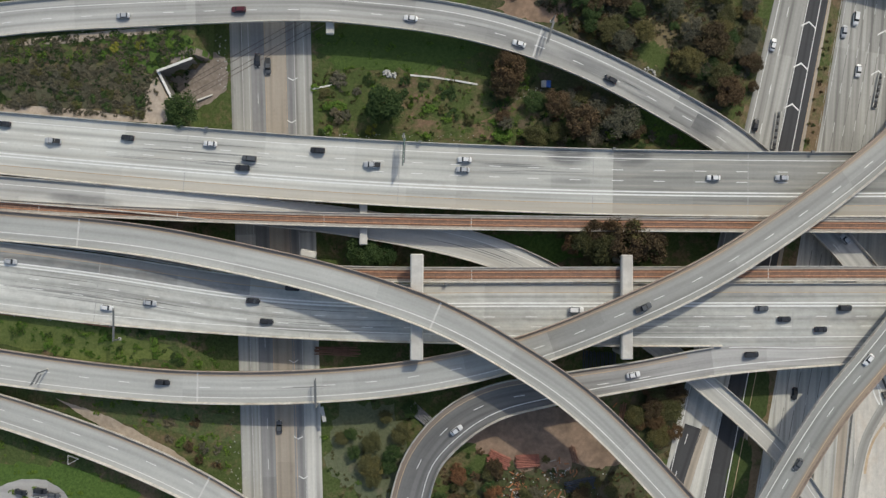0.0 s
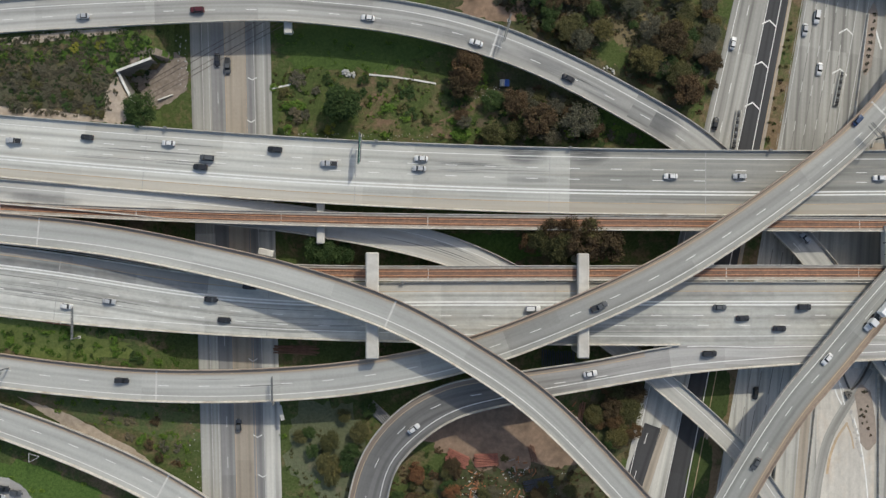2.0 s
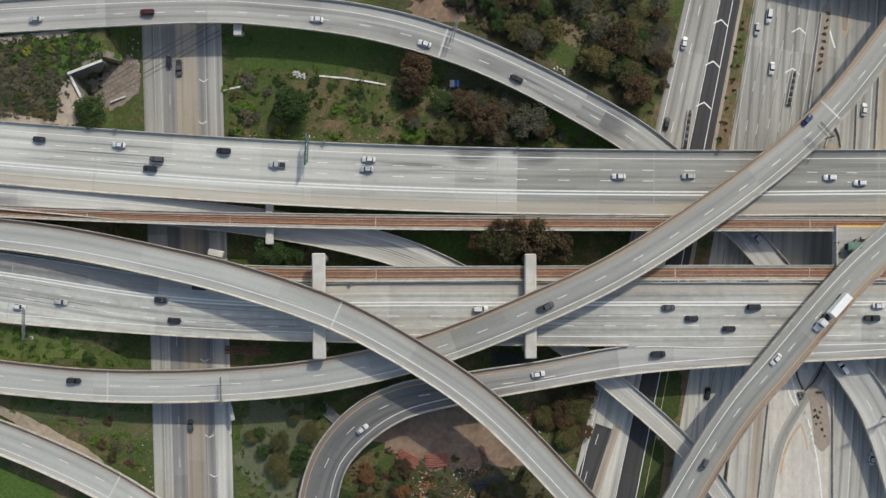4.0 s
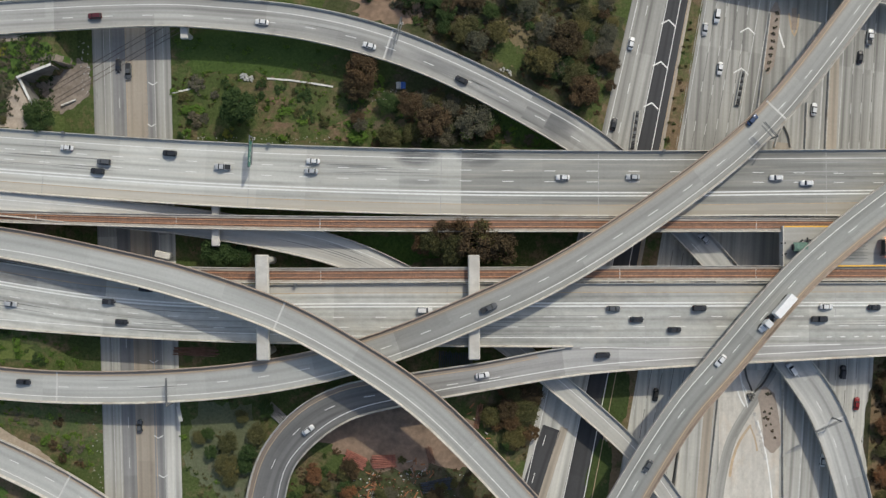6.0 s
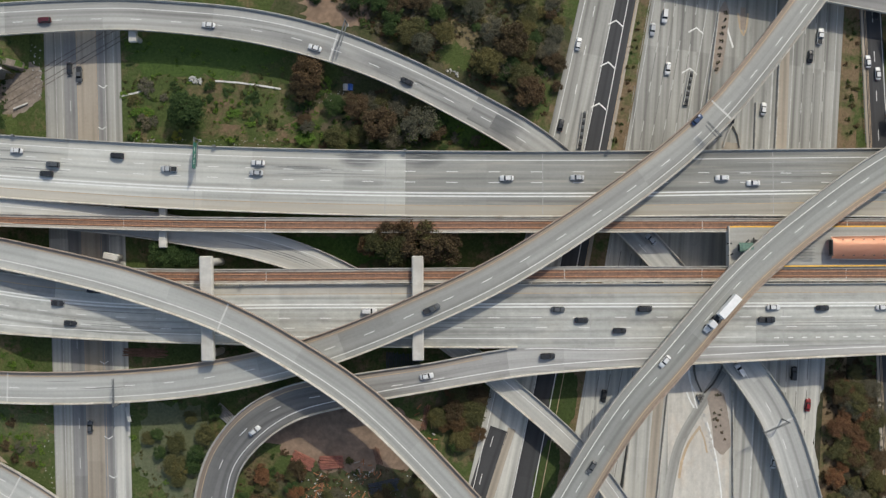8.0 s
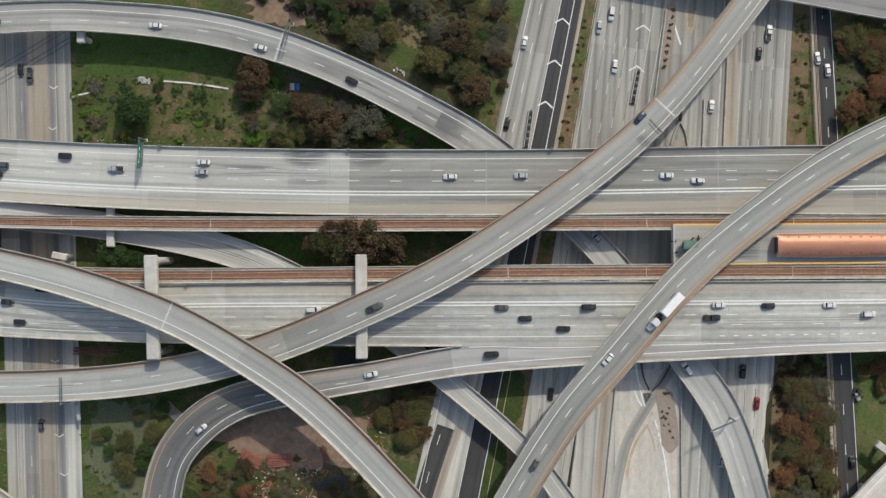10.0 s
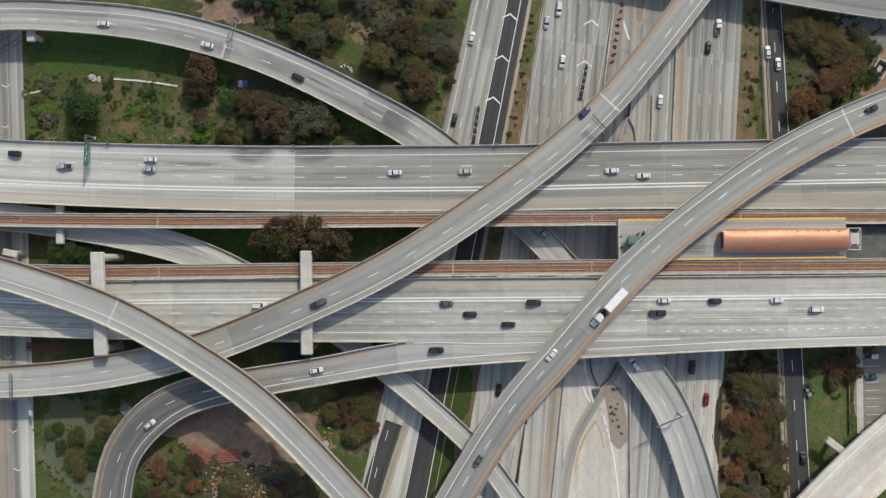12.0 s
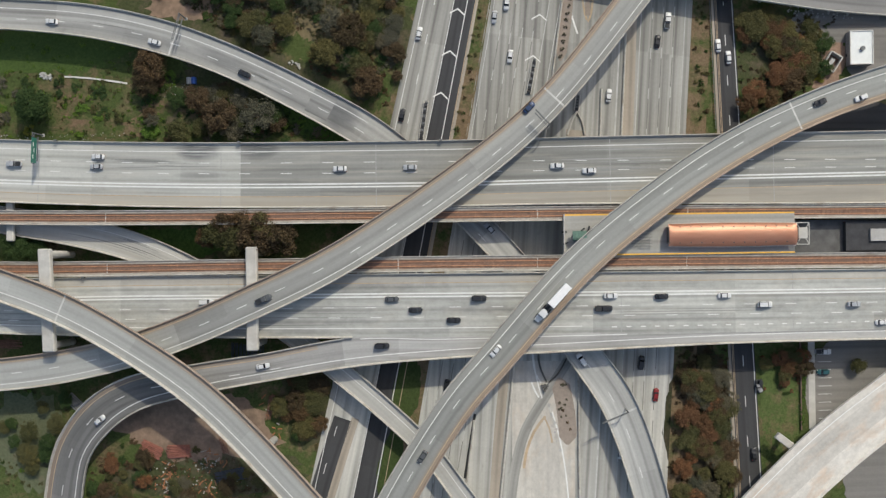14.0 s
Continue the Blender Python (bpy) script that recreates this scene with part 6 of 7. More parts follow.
def prism(profile, half, taper=0.0):
    """A side profile (x, z) drawn out to both sides; points above the waist lean in by taper."""
    bm = bmesh.new()
    hi = max(z for x, z in profile)
    lo = min(z for x, z in profile)
    sides = [[bm.verts.new((x, k * (half - taper * (z - lo) / max(0.01, hi - lo)), z)) for x, z in profile] for k in (1, -1)]
    n = len(profile)
    bm.faces.new(sides[0]), bm.faces.new(list(reversed(sides[1])))
    for k in range(n):
        bm.faces.new((sides[0][k], sides[1][k], sides[1][(k + 1) % n], sides[0][(k + 1) % n]))
    bmesh.ops.recalc_face_normals(bm, faces=bm.faces)
    return bm


def hull(body, length, wide):
    """Car body: cross-sections along the car, narrower and rounder at both ends."""
    top = sorted((x, z) for x, z in body if z > 0.5)
    bm = bmesh.new()
    rows = []
    for k in range(15):
        f = -1 + 2 * k / 14
        x = f * length / 2
        w = wide / 2 * (1 - 0.22 * abs(f) ** 6 - (0.06 if abs(f) == 1 else 0))
        z = float(np.interp(x, [p for p, q in top], [q for p, q in top])) - (0.08 if abs(f) == 1 else 0)
        lo = 0.3 + (0.08 if abs(f) == 1 else 0)
        half = [(w * 0.9, lo), (w, lo + 0.18), (w, z - 0.2), (w * 0.95, z - 0.07), (w * 0.78, z)]
        rows.append([bm.verts.new((x, y, q)) for y, q in half] + [bm.verts.new((x, -y, q)) for y, q in reversed(half)])
    for a, b in zip(rows, rows[1:]):
        for k in range(10):
            bm.faces.new((a[k], b[k], b[(k + 1) % 10], a[(k + 1) % 10]))
    bm.faces.new(rows[0]), bm.faces.new(list(reversed(rows[-1])))
    bmesh.ops.recalc_face_normals(bm, faces=bm.faces)
    return bm


SHAPES = {
    "sedan": (4.45, 1.78, [(-2.22, 0.3), (-2.22, 0.85), (-1.6, 0.98), (0.85, 0.95), (2.08, 0.78), (2.22, 0.6), (2.18, 0.3)], [(-1.55, 0.95), (-1.1, 1.40), (0.25, 1.42), (0.9, 0.93)], (-1.12, 0.3, 1.43)),
    "suv": (4.75, 1.9, [(-2.37, 0.35), (-2.37, 1.05), (-2.25, 1.1), (1.05, 1.1), (2.22, 0.98), (2.37, 0.75), (2.32, 0.35)], [(-2.25, 1.08), (-2.05, 1.70), (0.3, 1.74), (1.0, 1.08)], (-2.06, 0.36, 1.75)),
    "pickup": (5.6, 2.0, [(-2.8, 0.45), (-2.8, 1.05), (-0.55, 1.05), (1.25, 1.12), (2.6, 1.0), (2.8, 0.75), (2.75, 0.45)], [(-0.6, 1.08), (-0.45, 1.75), (0.75, 1.78), (1.35, 1.1)], (-0.42, 0.72, 1.79)),
}
CARS = {}


def make_car(shape, colour):
    length, wide, body, cabin, top = SHAPES[shape]
    root = new({"sedan": "car", "suv": "suv", "pickup": "pickup_truck"}[shape])
    words = {"sedan": "sedan", "suv": "sport utility vehicle", "pickup": "pickup truck with an open bed"}[shape]
    tagged(root, f"{colour} {words} driving on the road", "car", "vehicles")
    part("body", hull(body, length, wide), PAINTS[colour], root, "", True)
    lean = 0.16
    (ax, az), (bx, bz), (cx, cz), (dx, dz) = cabin
    lo, hi = wide / 2 - 0.1, wide / 2 - 0.1 - lean
    panes = (("rear_window", [(ax, lo, az), (bx, hi, bz), (bx, -hi, bz), (ax, -lo, az)]), ("windscreen", [(dx, lo, dz), (cx, hi, cz), (cx, -hi, cz), (dx, -lo, dz)]),
             ("side_window", [(ax, lo, az), (bx, hi, bz), (cx, hi, cz), (dx, lo, dz)]), ("side_window", [(ax, -lo, az), (bx, -hi, bz), (cx, -hi, cz), (dx, -lo, dz)]))
    for nm, pts in panes:
        bm = bmesh.new()
        bm.faces.new([bm.verts.new(p) for p in pts])
        bmesh.ops.solidify(bm, geom=bm.faces[:], thickness=0.03)
        part(nm, bm, glass_mat, root, "dark glass")
    bm = bmesh.new()
    box(bm, (top[0] + top[1]) / 2, 0, top[2], top[1] - top[0] + 0.22, wide - 0.5, 0.09, 0, 0.04)
    part("roof", bm, PAINTS[colour], root)
    if shape == "pickup":
        bm = bmesh.new()
        box(bm, -1.7, 0, 1.06, 1.9, wide - 0.4, 0.08)
        part("bed", bm, dark_mat, root, "dark open bed")
    for sx in (1, -1):
        for sy in (1, -1):
            bm = bmesh.new()
            x = sx * length * 0.30
            tube(bm, (x, sy * (wide / 2 - 0.2), 0.33), (x, sy * (wide / 2 + 0.01), 0.33), 0.33, None, 14)
            wheel = part("wheel", bm, tyre_mat, root)
            bm = bmesh.new()
            tube(bm, (x, sy * (wide / 2 - 0.02), 0.33), (x, sy * (wide / 2 + 0.025), 0.33), 0.2, None, 10)
            part("rim", bm, steel_mat, wheel, "steel rim")
            bm = bmesh.new()
            box(bm, sx * (length / 2 - 0.1), sy * (wide / 2 - 0.3), 0.68, 0.14, 0.38, 0.14, 0, 0.02)
            part("headlight" if sx > 0 else "tail_light", bm, lamp_mat if sx > 0 else tail_mat, root)
    return root


def put_car(shape, colour, m):
    if (shape, colour) not in CARS:
        root = make_car(shape, colour)
        root.matrix_basis = m
        CARS[shape, colour] = root
        return root
    return copy_thing(CARS[shape, colour], m)


def heading(way, x, y, back):
    """The pose on a road's surface at a place, along the road or against it."""
    d, s, wide, h = way.near(x, y)
    p0, n = way.at(s)
    q = way.at(s + 2)[0] if s + 2 < way.length else p0 * 2 - way.at(s - 2)[0]
    t = (q - p0).normalized() * (-1 if back else 1)
    off = (Vector((x, y, 0)) - Vector((p0.x, p0.y, 0))).dot(n)
    z = p0.z + (ground_fall(way, s, off) if way.low else 0) + 0.03
    return Matrix.LocRotScale((x, y, z - 0.02), Euler((0, -math.asin(max(-1, min(1, t.z))), math.atan2(t.y, t.x))), None)


def traffic(way, back, cars):
    for x, y, code in cars:
        shape = {"p": "pickup", "u": "suv"}.get(code[1:], "sedan")
        colour = {"w": "white", "s": "silver", "k": "black", "g": "grey", "r": "red", "b": "blue", "t": "teal", "m": "maroon"}[code[0]]
        put_car(shape, colour, heading(way, x, y, back))


traffic(W_N, True, [(-130.1, 41.0, "k"), (-113.6, 35.2, "sp"), (-88.7, 36.0, "k"), (-61.6, 33.8, "w"), (-49.0, 29.0, "gu"), (-51.2, 26.0, "ku"), (-27.0, 31.5, "ku"), (-9.6, 26.9, "sp"), (19.8, 28.5, "w"), (19.2, 25.3, "s"), (99.8, 22.9, "w"), (122.4, 23.0, "s"), (169.3, 22.8, "w"), (179.5, 21.1, "w")])
traffic(W_S, False, [(-128.4, -4.1, "s"), (-95.9, -19.1, "w"), (-81.6, -17.4, "s"), (-48.0, -16.7, "k"), (-43.6, -23.3, "k"), (-35.2, -12.5, "ku"), (-6.2, -19.0, "gu"), (55.6, -19.5, "wu"), (116.0, -19.2, "g"), (123.5, -22.7, "k"), (135.7, -26.1, "k")])
traffic(W_S, False, [(143.9, -19.2, "ku"), (183.6, -23.0, "kp"), (185.9, -19.0, "w"), (202.2, -19.4, "k"), (222.6, -19.4, "w"), (235.7, -22.5, "wu"), (265.2, -22.9, "s"), (274.6, -29.0, "w")])
traffic(W_C, False, [(-78.0, -43.5, "ku"), (160.5, 41.0, "b"), (75.7, -18.5, "gp")])
traffic(W_U, True, [(-90.4, 75.7, "s"), (-52.7, 77.2, "mu"), (2.7, 74.4, "w"), (37.7, 66.5, "w"), (67.7, 55.3, "k"), (147.7, 3.2, "s"), (177.1, -40.0, "wu")])
traffic(W_H, False, [(17.5, -58.5, "w"), (73.9, -40.3, "w"), (112.6, -34.1, "ku")])
traffic(W_D, False, [(125.5, -68.4, "g"), (148.9, -35.5, "w"), (163.2, -24.5, "wu"), (253.3, 41.9, "k"), (266.8, 43.3, "w")])
traffic(COLLECTOR, True, [(118.9, 41.8, "k"), (125.0, 69.0, "w")])
traffic(STREET, False, [(-48.2, 62.8, "k"), (-44.7, 60.8, "gp")])
traffic(STREET, True, [(-40.9, -59.2, "g")])
traffic(FREEWAY, False, [(155.3, 60.8, "w"), (150.2, 74.0, "s"), (154.4, 78.5, "wu"), (132.6, -49.0, "k")])
traffic(FREEWAY, True, [(204.8, 65.5, "k"), (208.3, 72.4, "wp"), (188.1, 47.4, "w"), (197.7, -42.2, "ku"), (202.5, -53.0, "r"), (190.4, -72.0, "w")])
traffic(FRONTAGE, True, [(225.3, 64.0, "w"), (228.8, 60.0, "w"), (228.1, 80.8, "k"), (235.5, -73.7, "k")])
parking = Way([(253.0, -39.3, 0.04, 6.0), (268.9, -39.7, 0.04, 6.0), (276.9, -39.9, 0.04, 6.0)])
traffic(parking, False, [(259.9, -39.7, "wp")])
traffic(parking, True, [(259.8, -46.6, "t")])
yard_way = Way([(-130.9, -82.8, 0.05, 6.0), (-124.9, -84.1, 0.05, 6.0), (-118.9, -84.8, 0.05, 6.0)])
traffic(yard_way, False, [(-121.9, -81.8, "ku"), (-123.3, -84.5, "s"), (-129.0, -82.4, "k"), (-128.4, -86.0, "gu"), (-117.5, -83.2, "g"), (-116.5, -86.5, "w")])

# semi-trailer lorry on the high flyover
m = heading(W_D, 168.2, -19.1, False)
lorry = new("lorry")
tagged(lorry, "articulated lorry with a white box trailer on the flyover", "lorry", "vehicles")
bm = bmesh.new()
box(bm, -1.0, 0, 2.55, 8.4, 2.5, 2.7, 0, 0.05)
part("trailer", bm, plain("white_trailer_sheet", (0.78, 0.78, 0.77), 0.5, 0, 0.06, 1.0), lorry, "white box trailer")
bm = bmesh.new()
box(bm, 6.6, 0, 1.75, 2.2, 2.35, 2.5, 0, 0.2)
part("cab", bm, PAINTS["white"], lorry)
bm = bmesh.new()
box(bm, 8.1, 0, 1.05, 1.4, 2.1, 1.1, 0, 0.2)
part("bonnet", bm, PAINTS["white"], lorry)
bm = bmesh.new()
box(bm, 1.6, 0, 0.95, 12.5, 1.1, 0.3)
part("chassis", bm, dark_mat, lorry)
bm = bmesh.new()
box(bm, 7.72, 0, 2.3, 0.1, 2.0, 0.8)
part("windscreen", bm, glass_mat, lorry)
for x in (-4.2, -3.0, 4.4, 5.5, 8.1):
    for y in (1.05, -1.05):
        bm = bmesh.new()
        tube(bm, (x, y - 0.15, 0.5), (x, y + 0.15, 0.5), 0.5, None, 14)
        part("wheel", bm, tyre_mat, lorry)
lorry.matrix_basis = m

# ---------------------------------------------------------------- walls, tracks, scrap and buildings
white_wall_mat = plain("white_painted_wall", (0.66, 0.64, 0.60), 0.85, 0, 0.12, 0.8, (0.45, 0.42, 0.38))
# wall face turned from the sun: its shade is put into this dark base
shaded_wall_mat = plain("shaded_stained_concrete", (0.20, 0.19, 0.175), 0.95, 0, 0.25, 0.5, (0.11, 0.10, 0.09))
retaining = thing("retaining_wall", (-81.6, 59.3, -8.40), "angled white concrete retaining wall beside the dirt", "wall", kind="structure")
for ax, ay, bx, by in ((-68.2, 61.8, -79.1, 57.5), (-79.1, 57.5, -73.9, 47.0)):
    bm = bmesh.new()
    box(bm, (ax + bx) / 2, (ay + by) / 2, base_z(ax) + 4.2, math.hypot(bx - ax, by - ay), 0.6, 9.2, math.degrees(math.atan2(by - ay, bx - ax)), 0.05)
    part("wall", bm, shaded_wall_mat, retaining, "stained concrete wall face darkened for its shade")
    bm = bmesh.new()
    box(bm, (ax + bx) / 2, (ay + by) / 2, base_z(ax) + 8.9, math.hypot(bx - ax, by - ay) + 0.4, 0.8, 0.3, math.degrees(math.atan2(by - ay, bx - ax)), 0.04)
    part("coping", bm, white_wall_mat, retaining, "white coping")
bm = bmesh.new()
ax, ay, bx, by = -68.3, 49.6, -63.3, 51.5
box(bm, (ax + bx) / 2, (ay + by) / 2, base_z(ax) + 0.4, math.hypot(bx - ax, by - ay), 0.45, 1.4, math.degrees(math.atan2(by - ay, bx - ax)), 0.04)
part("low_end", bm, white_wall_mat, retaining)
low_wall = thing("low_wall", (10.8, 56.9, -1.41), "low broken white kerb wall in the grass", "wall", kind="structure")
for ax, ay, bx, by in ((2.6, 57.7, 9.9, 57.1), (9.9, 57.1, 17.4, 56.0), (17.4, 56.0, 24.9, 54.7), (-30.1, 53.2, -21.1, 55.1)):
    bm = bmesh.new()
    box(bm, (ax + bx) / 2, (ay + by) / 2, base_z(ax) + 0.15, math.hypot(bx - ax, by - ay), 0.6, 0.5, math.degrees(math.atan2(by - ay, bx - ax)), 0.05)
    part("block", bm, white_wall_mat, low_wall)

# old rail tracks set into the street
old_rail_mat = plain("dark_old_rail", (0.12, 0.10, 0.09), 0.6, 0.3, 0.3, 0.4, (0.24, 0.20, 0.17))
for dx, dy in ((0, 0), (2.4, -3.4)):
    track = thing("rail_track", (-77.0 + dx, 52.8 + dy, -7.92), "old dark rail track crossing the street at an angle", "rail track", "old tracks", "structure")
    ax, ay, bx, by = -77.6, 52.1, -27.5, 79.2
    v = Vector((bx - ax, by - ay, 0)).normalized()
    n = Vector((-v.y, v.x, 0))
    for side in (0.75, -0.75):
        way = Way([(ax + (bx - ax) * f + dx + n.x * side, ay + (by - ay) * f + dy + n.y * side, 0.085, 0.28) for f in (0, 0.25, 0.5, 0.75, 1)], 6)
        part("rail", sweep(way, 0, way.length, lambda s: [(0.09, 0), (0.09, 0.05), (-0.09, 0.05), (-0.09, 0)], closed=True), old_rail_mat, track)

# stacks of beams, pipes and scrap
SCRAP = (("rusty_red", (0.33, 0.135, 0.10)), ("dark_blue_grey", (0.06, 0.07, 0.09)), ("grey", (0.28, 0.28, 0.28)), ("brown", (0.21, 0.115, 0.08)))
scrap_mats = {k: plain(k + "_steel", c, 0.7, 0.1, 0.3, 1.0) for k, c in SCRAP}


def stack(x, y, turn, length, wide, count, mat, label):
    root = thing("beam_stack", (x, y, base_z(x)), label, "beam stack", "beam stacks")
    rnd = random.Random(int(x * 10))
    for layer in range(2):
        for k in range(count - layer):
            bm = bmesh.new()
            off = (k - (count - 1 - layer) / 2) * wide / count
            m = pose(x, y, base_z(x) + 0.2 + layer * 0.42, 0, 0, turn + rnd.uniform(-2, 2)) @ Matrix.Translation((rnd.uniform(-0.4, 0.4), off, 0))
            a, b = m @ Vector((-length / 2, 0, 0)), m @ Vector((length / 2, 0, 0))
            tube(bm, a, b, 0.19, None, 8)
            part("beam", bm, scrap_mats[mat], root)


stack(32.0, -70.1, -25, 7.5, 4.6, 8, "rusty_red", "stack of rusty red steel pipes on bare soil")
stack(41.7, -70.6, 2, 7.8, 4.6, 8, "rusty_red", "stack of rusty red steel pipes on bare soil")
stack(59.4, -78.6, 10, 10.0, 4.2, 7, "dark_blue_grey", "stack of dark blue-grey beams among scrap")
stack(6.0, -55.1, -42, 9.0, 4.0, 6, "grey", "stack of grey beams beside the loop ramp")
stack(73.1, -55.7, 78, 8.5, 2.2, 3, "brown", "few long brown beams on bare soil")
stack(57.0, -68.4, 105, 5.5, 2.6, 3, "brown", "few loose brown beams on bare soil")
stack(-21.5, -34.0, -2, 15.0, 3.2, 5, "brown", "stack of long brown beams under the deck")
stack(65.6, -37.2, 88, 6.0, 12.0, 9, "dark_blue_grey", "row of dark beams below the flyovers")
rnd = random.Random(9)
orange_mat = plain("orange_debris", (0.34, 0.14, 0.07), 0.8, 0, 0.3, 2.0)
white_junk_mat = plain("white_litter", (0.46, 0.455, 0.43), 0.8, 0, 0.15, 2.0)


def litter(name, quad, count, mat, r0, r1, seed, label):
    """Uncountable bits of rubble, one mesh."""
    verts, faces = [], []
    for x, y, rnd in spread(quad, count, seed):
        r = rnd.uniform(r0, r1)
        k = len(verts)
        a = rnd.uniform(0, 3.14)
        for i in range(4):
            verts.append((x + math.cos(a + i * 1.57) * r * rnd.uniform(0.6, 1.2), y + math.sin(a + i * 1.57) * r * rnd.uniform(0.4, 1.2), land_z(x, y) - 0.02))
        for i in range(4):
            vx, vy, vz = verts[k + i]
            verts.append((x + (vx - x) * 0.7, y + (vy - y) * 0.7, land_z(x, y) + r * rnd.uniform(0.5, 0.9)))
        faces += [(k + 4, k + 5, k + 6, k + 7)] + [(k + i, k + (i + 1) % 4, k + 4 + (i + 1) % 4, k + 4 + i) for i in range(4)]
    me = bpy.data.meshes.new(name)
    me.from_pydata(verts, [], faces)
    me.materials.append(mat)
    tagged(new(name, me), label, "rubble", kind="stuff")


litter("debris", ((36.2, -73.9), (40.0, -73.8), (42.8, -84.2), (38.0, -84.2)), 50, orange_mat, 0.12, 0.4, 81, "orange scrap scattered on the soil")
litter("debris", ((42.8, -74.8), (69.2, -73.0), (69.2, -84.2), (42.8, -84.2)), 22, white_junk_mat, 0.12, 0.35, 82, "white litter and broken slabs on soil")
litter("debris", ((30.9, -75.8), (38.5, -75.7), (38.5, -82.7), (30.9, -82.7)), 12, white_junk_mat, 0.12, 0.4, 91, "white broken slabs among scrap")
litter("debris", ((38.5, -74.8), (61.1, -73.0), (68.6, -86.1), (23.3, -86.1)), 90, orange_mat, 0.12, 0.45, 92, "rusty scrap strewn over dark soil")
litter("debris", ((47.9, -72.9), (55.5, -72.9), (53.6, -76.7), (46.0, -76.7)), 24, white_junk_mat, 0.15, 0.45, 93, "pale broken branches on soil")
litter("rubble", ((-6.4, 59.5), (-2.3, 59.5), (-2.3, 56.9), (-6.4, 56.9)), 26, white_junk_mat, 0.3, 0.8, 83, "small heap of pale rubble in grass")
litter("rubble", ((248.0, 78.2), (274.7, 77.7), (272.7, 73.2), (250.8, 74.0)), 60, white_junk_mat, 0.2, 0.6, 84, "pale broken rubble along the yard road")
litter("rubble", ((36.2, 54.7), (46.6, 53.8), (44.7, 49.1), (37.1, 50.0)), 40, white_junk_mat, 0.12, 0.4, 85, "white litter around a tent")
litter("rubble", ((81.0, 61.2), (86.0, 59.0), (85.5, 57.8), (80.5, 60.0)), 9, white_junk_mat, 0.3, 0.8, 94, "pale dumped rubbish beside the ramp")
litter("litter", ((-105.7, 71.4), (-83.1, 71.5), (-84.9, 69.3), (-105.7, 68.6)), 40, white_junk_mat, 0.1, 0.3, 86, "white litter strewn along the ramp")
litter("litter", ((-28.6, 38.7), (31.5, 37.8), (31.5, 35.5), (-28.6, 36.9)), 60, white_junk_mat, 0.1, 0.3, 87, "white litter along the deck's edge")
litter("rubble", ((-62.7, 71.9), (-58.5, 70.0), (-58.1, 52.1), (-61.7, 53.1)), 34, white_junk_mat, 0.1, 0.35, 88, "pale stones beside the street")
litter("litter", ((-57.9, -40.4), (-53.2, -40.4), (-51.3, -82.8), (-57.9, -82.8)), 40, white_junk_mat, 0.1, 0.3, 89, "white litter along the street's edge")

log_rnd = random.Random(15)
log_mats = [plain("orange_log_bark", (0.32, 0.145, 0.07), 0.9, 0, 0.3, 1.5), plain("brown_log_bark", (0.20, 0.11, 0.07), 0.9, 0, 0.3, 1.5), plain("grey_weathered_log", (0.36, 0.33, 0.29), 0.9, 0, 0.2, 1.5)]
for x0, x1, y0, y1, count in ((36.0, 40.0, -73.5, -88.0, 34), (48.0, 60.0, -80.0, -88.0, 22), (50.0, 58.0, -70.0, -76.0, 16), (70.0, 77.0, -52.0, -66.0, 14)):
    for k in range(count):
        x, y, a, n = log_rnd.uniform(x0, x1), log_rnd.uniform(y0, y1), log_rnd.uniform(0, math.pi), log_rnd.uniform(0.35, 1.1)
        z, r = base_z(x) + log_rnd.choice((0.16, 0.16, 0.5)), log_rnd.uniform(0.16, 0.30)
        bm = bmesh.new()
        tube(bm, (x - math.cos(a) * n, y - math.sin(a) * n, z), (x + math.cos(a) * n, y + math.sin(a) * n, z), r, r * 0.85, 8)
        tagged(link("log", bm, log_mats[0 if k % 3 else log_rnd.randrange(1, 3)]), "cut log lying on littered soil", "log", "cut logs")

tent = thing("tent", (47.7, 54.8, -0.26), "small blue and white tarpaulin tent in the scrub", "tent")
for k, (mat, dx) in enumerate(((plain("blue_tarpaulin", (0.05, 0.13, 0.42), 0.6), 0.7), (white_junk_mat, -0.8))):
    bm = prism([(-0.8 + dx, 0), (-0.8 + dx, 1.2), (dx, 1.7), (0.8 + dx, 1.2), (0.8 + dx, 0)], 1.1)
    bmesh.ops.translate(bm, verts=bm.verts, vec=(47.7, 54.8, -0.26 - 0.02))
    part("sheet", bm, mat, tent, "blue tarpaulin" if k == 0 else "white tarpaulin")

# pale pier heads and sign backs that stick out beside the ramps
for x, y, z, sx, sy, turn, label in ((-23.5, 72.0, 3.07, 2.6, 4.4, 0, "pale concrete pier head under the ramp"), (-30.4, -1.5, 4.19, 5.0, 2.2, -12, "pale concrete pier head beside the flyover"), (244.6, -68.7, -2.86, 8.5, 2.4, -38, "pale concrete pier head under the connector bridge")):
    pier = thing("pier", (x, y, base_z(x)), label, "bridge pier", "pier heads", "structure")
    bm = bmesh.new()
    box(bm, x, y, z, sx, sy, 1.6, turn, 0.2)
    part("head", bm, cap_mat, pier)
    bm = bmesh.new()
    tube(bm, (x, y, base_z(x) - 0.4), (x, y, z - 0.7), 0.9, None, 12)
    part("column", bm, cap_mat, pier)
board = thing("sign_board", (-26.4, -55.3, -3.52), "small white sign board on a post by the street", "road sign")
bm = bmesh.new()
tube(bm, (-26.4, -55.3, -3.52 - 0.2), (-26.4, -55.3, -3.52 + 5.0), 0.1)
part("post", bm, steel_mat, board)
bm = bmesh.new()
